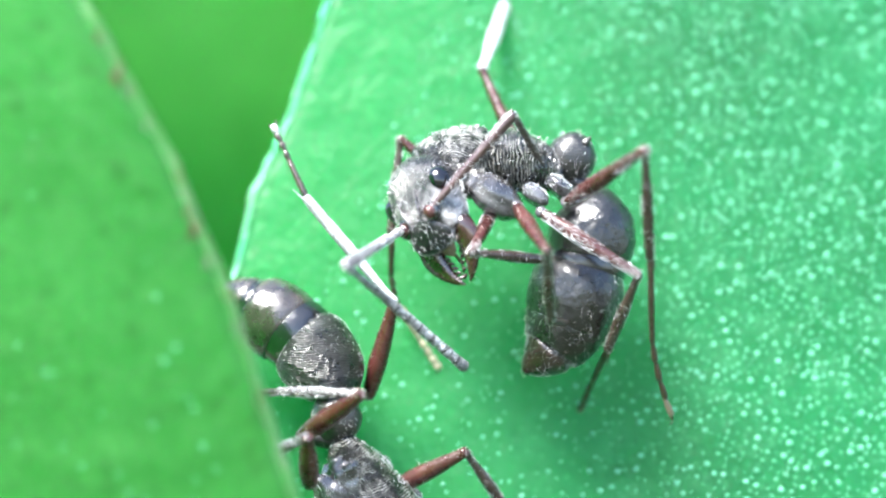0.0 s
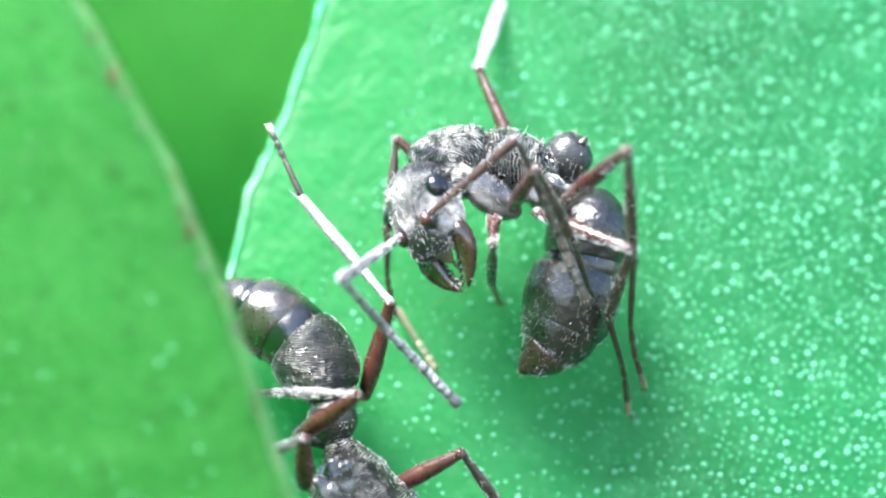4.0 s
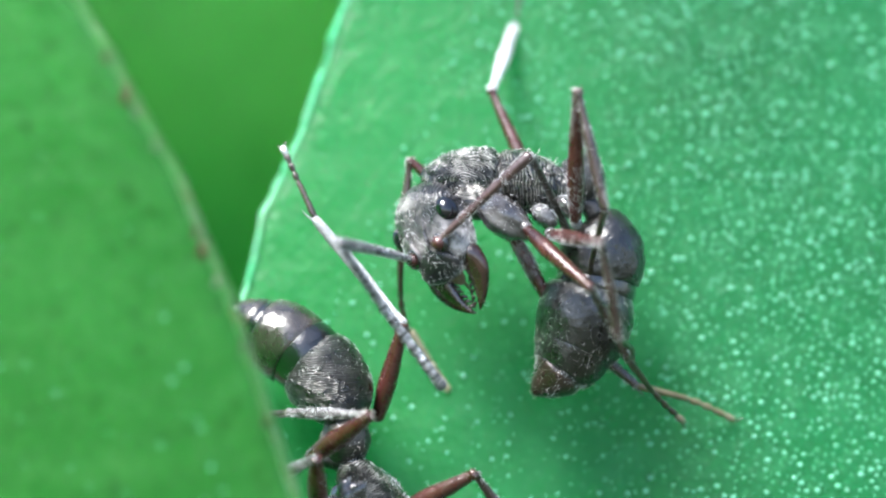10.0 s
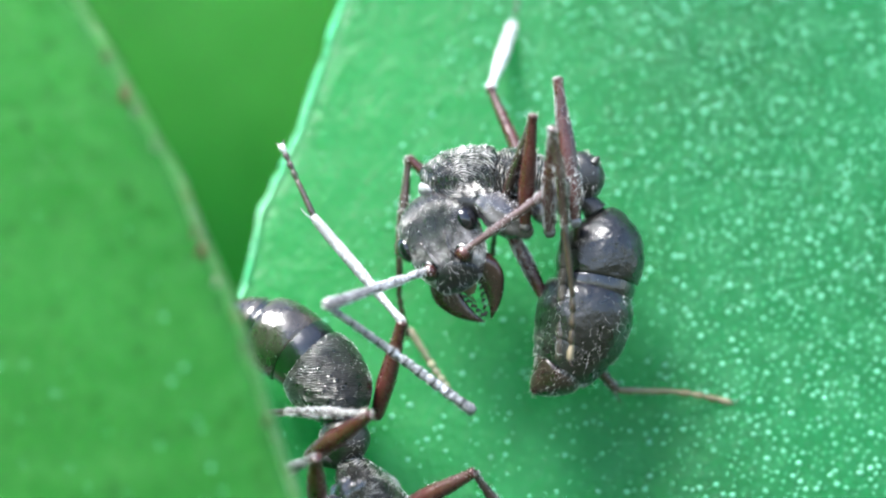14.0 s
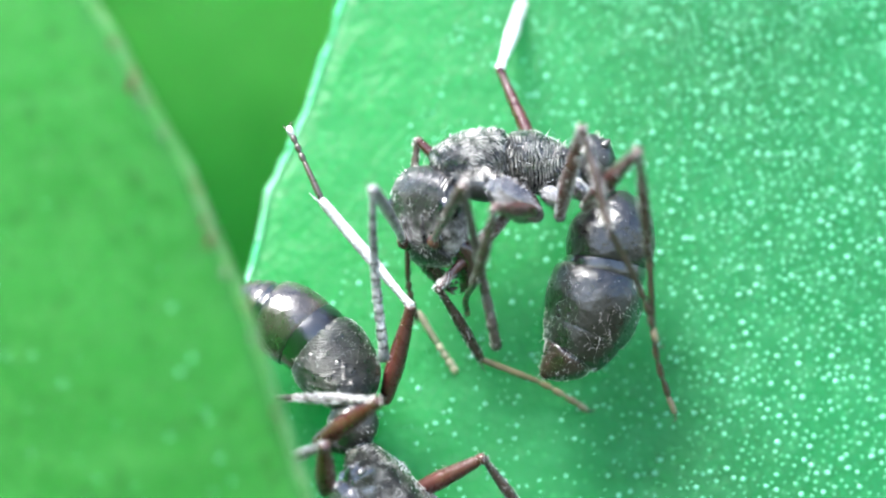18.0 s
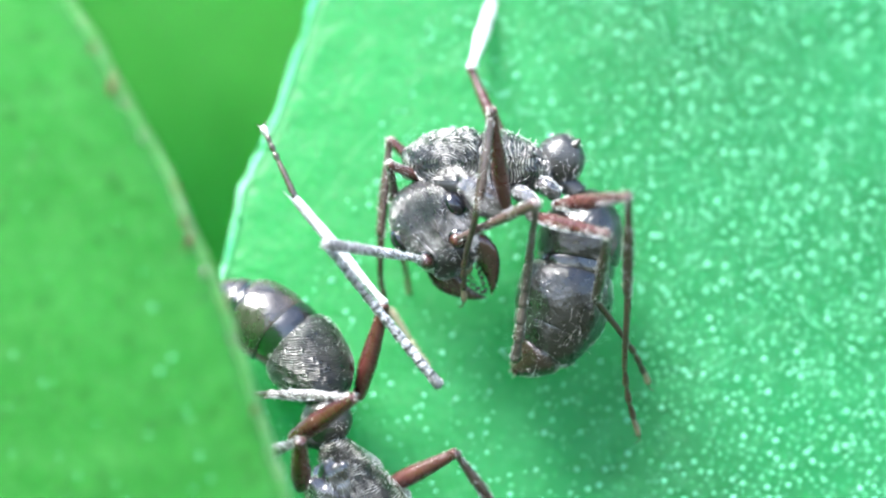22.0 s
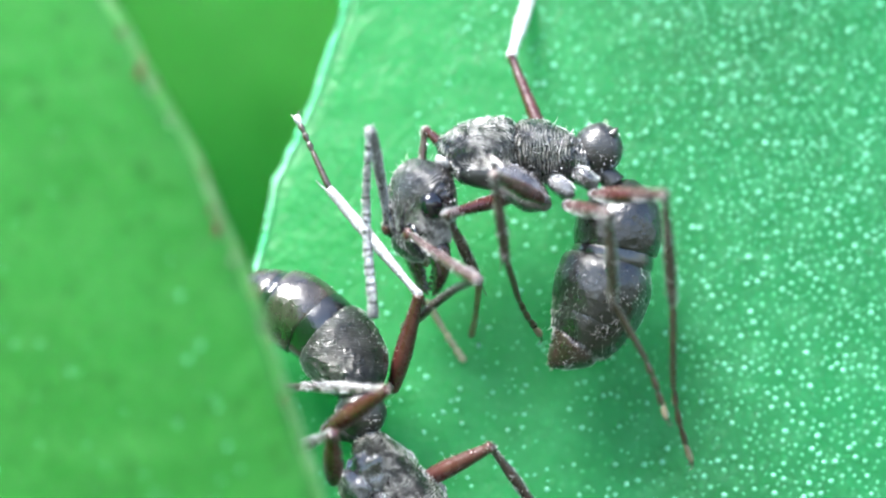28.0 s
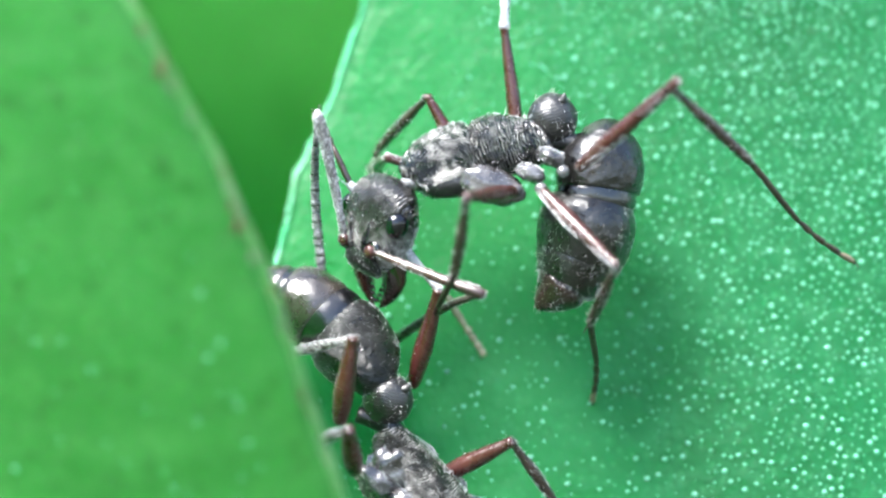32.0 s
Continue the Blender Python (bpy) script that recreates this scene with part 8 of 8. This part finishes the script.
    walk(ant_parts["tibia_MR"], [(0, at(-146.5, 60, 62.1, -90, 84.2, 180)), (28, at(-146.5, 60, 62.1, -90, 84.2, 180)), (28.5, at(-128.3, 60, 78.3, -151.6, 61.5, 115.4)), (28.75, at(-111.3, 60, 88.9, -153.1, 43, 111.6)), (29, at(-101.6, 60, 93.5, -152.4, 34.4, 110.9)), (29.25, at(-117.1, 60, 92.2, -156.6, 30, 104.9)), (29.5, at(-131.3, 60, 88.6, -159.8, 25.3, 99.9)), (29.75, at(-101.5, 60, 113.3, -157.8, 25.5, 103.3)), (30, at(-68.2, 60, 129.8, -155.8, 25.5, 106.5)), (30.25, at(-99, 60, 123.1, -152.5, 26.6, 108.3)), (30.5, at(-127.2, 60, 110, -149.3, 27.7, 110.2)), (30.75, at(-106.6, 60, 124.1, -141.3, 33.2, 120.1)), (31, at(-84, 60, 133.8, -132.4, 36.7, 131.9)), (31.5, at(-101.4, 60, 128.3, -132.5, 31.4, 125.9)), (31.75, at(-71.6, 60, 137.2, -132.9, 25.5, 130)), (32, at(-40.6, 60, 140, -133.5, 19.8, 134.3))])
    walk(ant_parts["tarsus_MR"], [(0, at(-163.9, 60, -109, 90, 67.0, 68.0)), (28, at(-163.9, 60, -109, 90, 67.0, 68.0)), (28.5, at(-163.5, 134.2, -72.8, 82, 79.6, -8.1)), (28.75, at(-157.7, 176.9, -28.4, 55.7, 85.7, -34.6)), (29, at(-152.2, 192.7, -3.6, -3.6, 87.1, -93.8)), (29.25, at(-156.2, 206.9, 4.5, -17.9, 84.6, -108.2)), (29.5, at(-158.8, 218.2, 12.7, -23, 81.9, -113.4)), (29.75, at(-138.9, 218.4, 35.8, -54.2, 78.8, -144.9)), (30, at(-115, 218.1, 51.2, -69.2, 74, -160.3)), (30.25, at(-150.4, 215.5, 40.9, -64.1, 71.3, -154.7)), (30.5, at(-183.3, 212.7, 24.7, -60.5, 68.6, -150.3)), (30.75, at(-184.8, 194.8, 22.3, -91.9, 63.1, 175.6)), (31, at(-184.2, 171.8, 22, -107.6, 52.6, 155.8)), (31.25, at(-190.3, 181, 26.8, -96.3, 56.4, 169)), (31.5, at(-195.2, 189.5, 30.8, -83, 58.5, -175.6)), (31.75, at(-179.1, 188, 57.4, -122.9, 60.8, 140.1)), (32, at(-161.1, 183.5, 77.7, -153.1, 49.4, 106.2))])
    walk(ant_parts["femur_HR"], [(0, at(85, 70, -10, -51.1, -61.7, 140.4)), (27.5, at(85, 70, -10, -51.1, -61.7, 140.4)), (28, at(85, 70, -10, -51.1, -63.3, 137.9)), (28.5, at(85, 70, -10, -49.4, -64.4, 136)), (28.75, at(85, 70, -10, -32.7, -61.8, 118.1)), (29, at(85, 70, -10, -19.8, -57.3, 104)), (29.5, at(85, 70, -10, -17.3, -51.7, 99.4)), (30, at(85, 70, -10, -22.7, -57.4, 107.5)), (30.25, at(85, 70, -10, -36.3, -71.2, 124)), (30.5, at(85, 70, -10, -90.2, -79.7, 180)), (30.75, at(85, 70, -10, -90.2, -89.2, 180)), (31, at(85, 70, -10, 89.8, -81.3, 0)), (31.5, at(85, 70, -10, 89.8, -77.9, 0)), (32, at(85, 70, -10, 89.8, -80, 0))])
    walk(ant_parts["tibia_HR"], [(0, at(1.3, 139.3, 191.5, 22.7, -40.4, 73.2)), (27.5, at(1.3, 139.3, 191.5, 22.7, -40.4, 73.2)), (28, at(8.3, 139.3, 195.5, 22.7, -40.1, 75)), (28.5, at(13.5, 139.1, 197.4, 20.1, -39.9, 78.7)), (28.75, at(33.9, 165.8, 192.8, 24.8, -45.9, 73.2)), (29, at(55, 190.7, 183.5, 30.9, -51.4, 66.1)), (29.5, at(61.7, 210.5, 170.6, 37.8, -54.1, 55.6)), (30, at(47.7, 188.3, 183.7, 41.3, -42.9, 52.6)), (30.25, at(43.5, 131.4, 207.7, 36.1, -38.8, 62.8)), (30.5, at(44, 70, 216.3, 32.3, -34.5, 72.2)), (30.75, at(81.9, 70, 220, 42.9, -41.2, 61.6)), (31, at(119.9, 70, 217.3, 55.8, -45.6, 47.7)), (31.25, at(126.6, 70, 216.2, 71.9, -56.3, 29)), (31.5, at(133.3, 70, 214.9, 98, -62.2, 0)), (32, at(125, 70, 216.5, 98, -71.2, 0))])
    walk(ant_parts["tarsus_HR"], [(0, at(49, 290.8, 327.4, 67.7, -80.8, 22.5)), (28, at(49, 290.8, 327.4, 67.7, -80.8, 22.5)), (28.5, at(44.2, 293.4, 328.8, 79.8, -80.2, 10.2)), (28.75, at(75.2, 302.4, 339.9, 95.2, -80.6, -5.3)), (29, at(106.8, 307.6, 343.7, 110.7, -80.3, -21.1)), (29.25, at(118.2, 309.2, 340.6, 111.9, -72.5, -22.4)), (29.5, at(129.6, 309.8, 336.6, 112.2, -64.6, -22.8)), (29.75, at(134.7, 309.5, 331, 106.9, -64.2, -17.1)), (30, at(139, 307.6, 323.2, 101.9, -63.6, -11.6)), (30.25, at(116.6, 273.6, 336.1, 73.3, -60.2, 20.8)), (30.5, at(95.7, 230.9, 332.3, 55.5, -51.1, 43.2)), (30.75, at(155.4, 205.7, 355, 56.1, -40.9, 46.3)), (31, at(216.3, 176, 363.9, 57.7, -31, 49.6)), (31.25, at(226, 125.2, 386.8, 57, -30.2, 52.9)), (31.5, at(228.9, 70, 396.2, 56.4, -29.5, 56.3)), (32, at(191.2, 70, 410.5, 49.8, -30.9, 62.1))])
    walk(ant_parts["gaster"], [(0, at(180.5, 40, -54.2, 0, 0, 0)), (28, at(180.5, 40, -54.2, 0, 0, 0)), (28.5, at(176.6, 40, -51.5, 0, 2.2, 0)), (29, at(187, 40, -75, 0, 5.6, 0)), (29.5, at(177.8, 40, -80.1, 0, 3.3, 0)), (30, at(181.6, 40, -68.8, 0, 3.6, 0)), (30.5, at(162.1, 40, -50.1, 0, 14.4, 0)), (30.75, at(171.7, 40, -52.7, 0, 20.4, 0)), (31, at(182.1, 40, -58.7, 0, 26.5, 0)), (31.5, at(195.8, 40, -28.9, 0, 20.7, 0)), (32, at(213.5, 40, -8.5, 0, 14.5, 0))])
    walk(ant_parts["petiole"], [(0, at(157.5, 25, 25.2, 0, 0, 0)), (28, at(157.5, 25, 25.2, 0, 0, 0)), (28.5, at(155.4, 25, 27.8, 0, 0, 0)), (29, at(177.5, 25, 4.9, 0, 0, 0)), (29.5, at(174.4, 25, -7.3, 0, 0, 0)), (30, at(161.6, 25, 6.2, 0, 0, 0)), (30.5, at(135.6, 25, 26.4, 0, 0, 0)), (30.75, at(149, 25, 24, 0, 0, 0)), (31, at(163.1, 25, 19.2, 0, 0, 0)), (31.5, at(168.7, 25, 40.1, 0, 0, 0)), (32, at(157.5, 25, 36.6, 0, 0, 0))])
    # the ant that it cleans itself beside
    walk(other_parts["gaster"], [(0, at(-14.9, 0, 14.9, 0, 0, 0)), (29.5, at(-14.9, 0, 14.9, 0, 0, 0)), (30, at(-21, 0, 11, 0, -3, 0)), (30.5, at(-19.8, 0, 5.7, 0, -2.9, 0)), (31, at(-18.6, 0, 0.5, 0, -2.7, 0)), (32, at(-28.8, 0, 16.4, 0, -1.5, 0))])
    walk(other_parts["petiole"], [(0, at(0, 0, -5, 0, 0, 0)), (29.5, at(0, 0, -5, 0, 0, 0)), (30, at(16.2, 0, 4.3, 0, 6.9, 0)), (30.75, at(15.8, 0, 5.6, 0, 8.3, 0)), (31.75, at(12.6, 0, 5.8, 0, 11.3, 0)), (32, at(11.3, 0, 6.8, 0, 11.5, 0))])
    walk(other_parts["femur_A"], [(0, at(53.3, 50, 27, 144.8, -67.7, -47.6)), (32, at(53.3, 50, 27, 144.8, -67.7, -47.6))])
    walk(other_parts["tibia_A"], [(0, at(101, -2.2, 199.5, -81.3, -49.2, 169.8)), (32, at(101, -2.2, 199.5, -81.3, -49.2, 169.8))])
    walk(other_parts["tarsus_A"], [(0, at(-55, 25.9, 383, -67.7, -62.1, 152.9)), (32, at(-55, 25.9, 383, -67.7, -62.1, 152.9))])
    walk(other_parts["femur_B"], [(0, at(-60.5, -75, -32.3, 108.2, -31, -32.5)), (29.5, at(-60.5, -75, -32.3, 108.2, -31, -32.5)), (29.75, at(-64.6, -75, -27.4, 115.9, -51.2, -43.9)), (30, at(-68.8, -75, -22.5, 140.5, -68.7, -71.7)), (30.25, at(-68.8, -75, -22.7, 139.9, -69.1, -71.1)), (30.75, at(-68.8, -75, -23.8, 135.6, -71.3, -66.5)), (31.5, at(-68.9, -75, -25.9, 123.7, -75.1, -54.2)), (31.75, at(-68.9, -75, -26.4, 120.4, -75.9, -50.7)), (32, at(-68.9, -75, -26.6, 119, -76.1, -49.3))])
    walk(other_parts["tibia_B"], [(0, at(49.3, -145, 46, -90, 0, 154.2)), (29.5, at(49.3, -145, 46, -90, 0, 154.2)), (29.75, at(3.9, -141, 91.1, -90.6, 3.6, 144.3)), (30, at(-51.5, -127.4, 119.1, -91.9, 7, 134.3)), (30.25, at(-51.2, -126.4, 119.3, -91.8, 7.2, 134.5)), (30.75, at(-49.4, -119.7, 120.2, -91.6, 8.4, 135.9)), (31.5, at(-46.1, -106.6, 121, -91.2, 10.7, 138.6)), (31.75, at(-45.4, -103.7, 121, -91.1, 11.2, 139.2)), (32, at(-45.2, -102.6, 121, -91, 11.4, 139.4))])
    walk(other_parts["tarsus_B"], [(0, at(-94.7, -75.4, 46, -94.6, 3.3, 126.1)), (29.5, at(-94.7, -75.4, 46, -94.6, 3.3, 126.1)), (29.75, at(-125.8, -47.8, 81.2, -94.6, 4.1, 126)), (30, at(-162.4, -13.8, 99.6, -94.6, 4.8, 126)), (30.5, at(-162.7, -11.7, 98.3, -94.6, 5.8, 125.7)), (31.75, at(-164.3, -1.2, 90, -94.9, 10.9, 123.9)), (32, at(-164.3, -0.6, 89.5, -94.9, 11.2, 123.8))])
    walk(other_parts["femur_C"], [(0, at(-42.8, -95, -115.6, -179.5, -54.4, -90.4)), (29.5, at(-42.8, -95, -115.6, -179.5, -54.4, -90.4)), (30, at(-43.6, -95, -107.5, -172.4, -46.2, -99.4)), (32, at(-41.9, -95, -106.8, -174.8, -46.8, -96))])
    walk(other_parts["tibia_C"], [(0, at(-43.3, -159, -26.1, -111.4, 18.4, 128.8)), (29.5, at(-43.3, -159, -26.1, -111.4, 18.4, 128.8)), (30, at(-56, -170.1, -28.1, -113.7, 10.3, 118.8)), (30.75, at(-54.1, -170, -27.6, -113.8, 11.6, 118.4)), (31.75, at(-50.1, -169.9, -26.7, -114, 14.3, 117.5)), (32, at(-49.8, -169.9, -26.7, -114, 14.5, 117.5))])
    walk(other_parts["tarsus_C"], [(0, at(-114.7, -70.3, -64, -113.6, 18.2, 125.6)), (29.5, at(-114.7, -70.3, -64, -113.6, 18.2, 125.6)), (30, at(-112.9, -66.6, -49.6, -112.9, 17.7, 127.9)), (30.75, at(-110, -66.6, -51.8, -112.6, 17.4, 128.8)), (31.75, at(-103.8, -66.8, -56.3, -112.1, 16.6, 130.4)), (32, at(-103.4, -66.8, -56.6, -112.1, 16.6, 130.5))])
    walk(other_parts["femur_D"], [(0, at(93.8, 40, -135.2, 100, -26.5, -21.6)), (32, at(93.8, 40, -135.2, 100, -26.5, -21.6))])
    walk(other_parts["tibia_D"], [(0, at(226.8, -12.7, -63.7, 120.3, 48.7, 37.9)), (32, at(226.8, -12.7, -63.7, 120.3, 48.7, 37.9))])
    walk(other_parts["tarsus_E"], [(0, at(111, 140, 185, 90, 56.1, 17.0)), (32, at(111, 140, 185, 90, 56.1, 17.0))])
    walk(other_parts["tarsus_D"], [(0, at(299.8, 44.1, -168.8, 90, 40.4, 0)), (32, at(299.8, 44.1, -168.8, 90, 40.4, 0))])


motions()
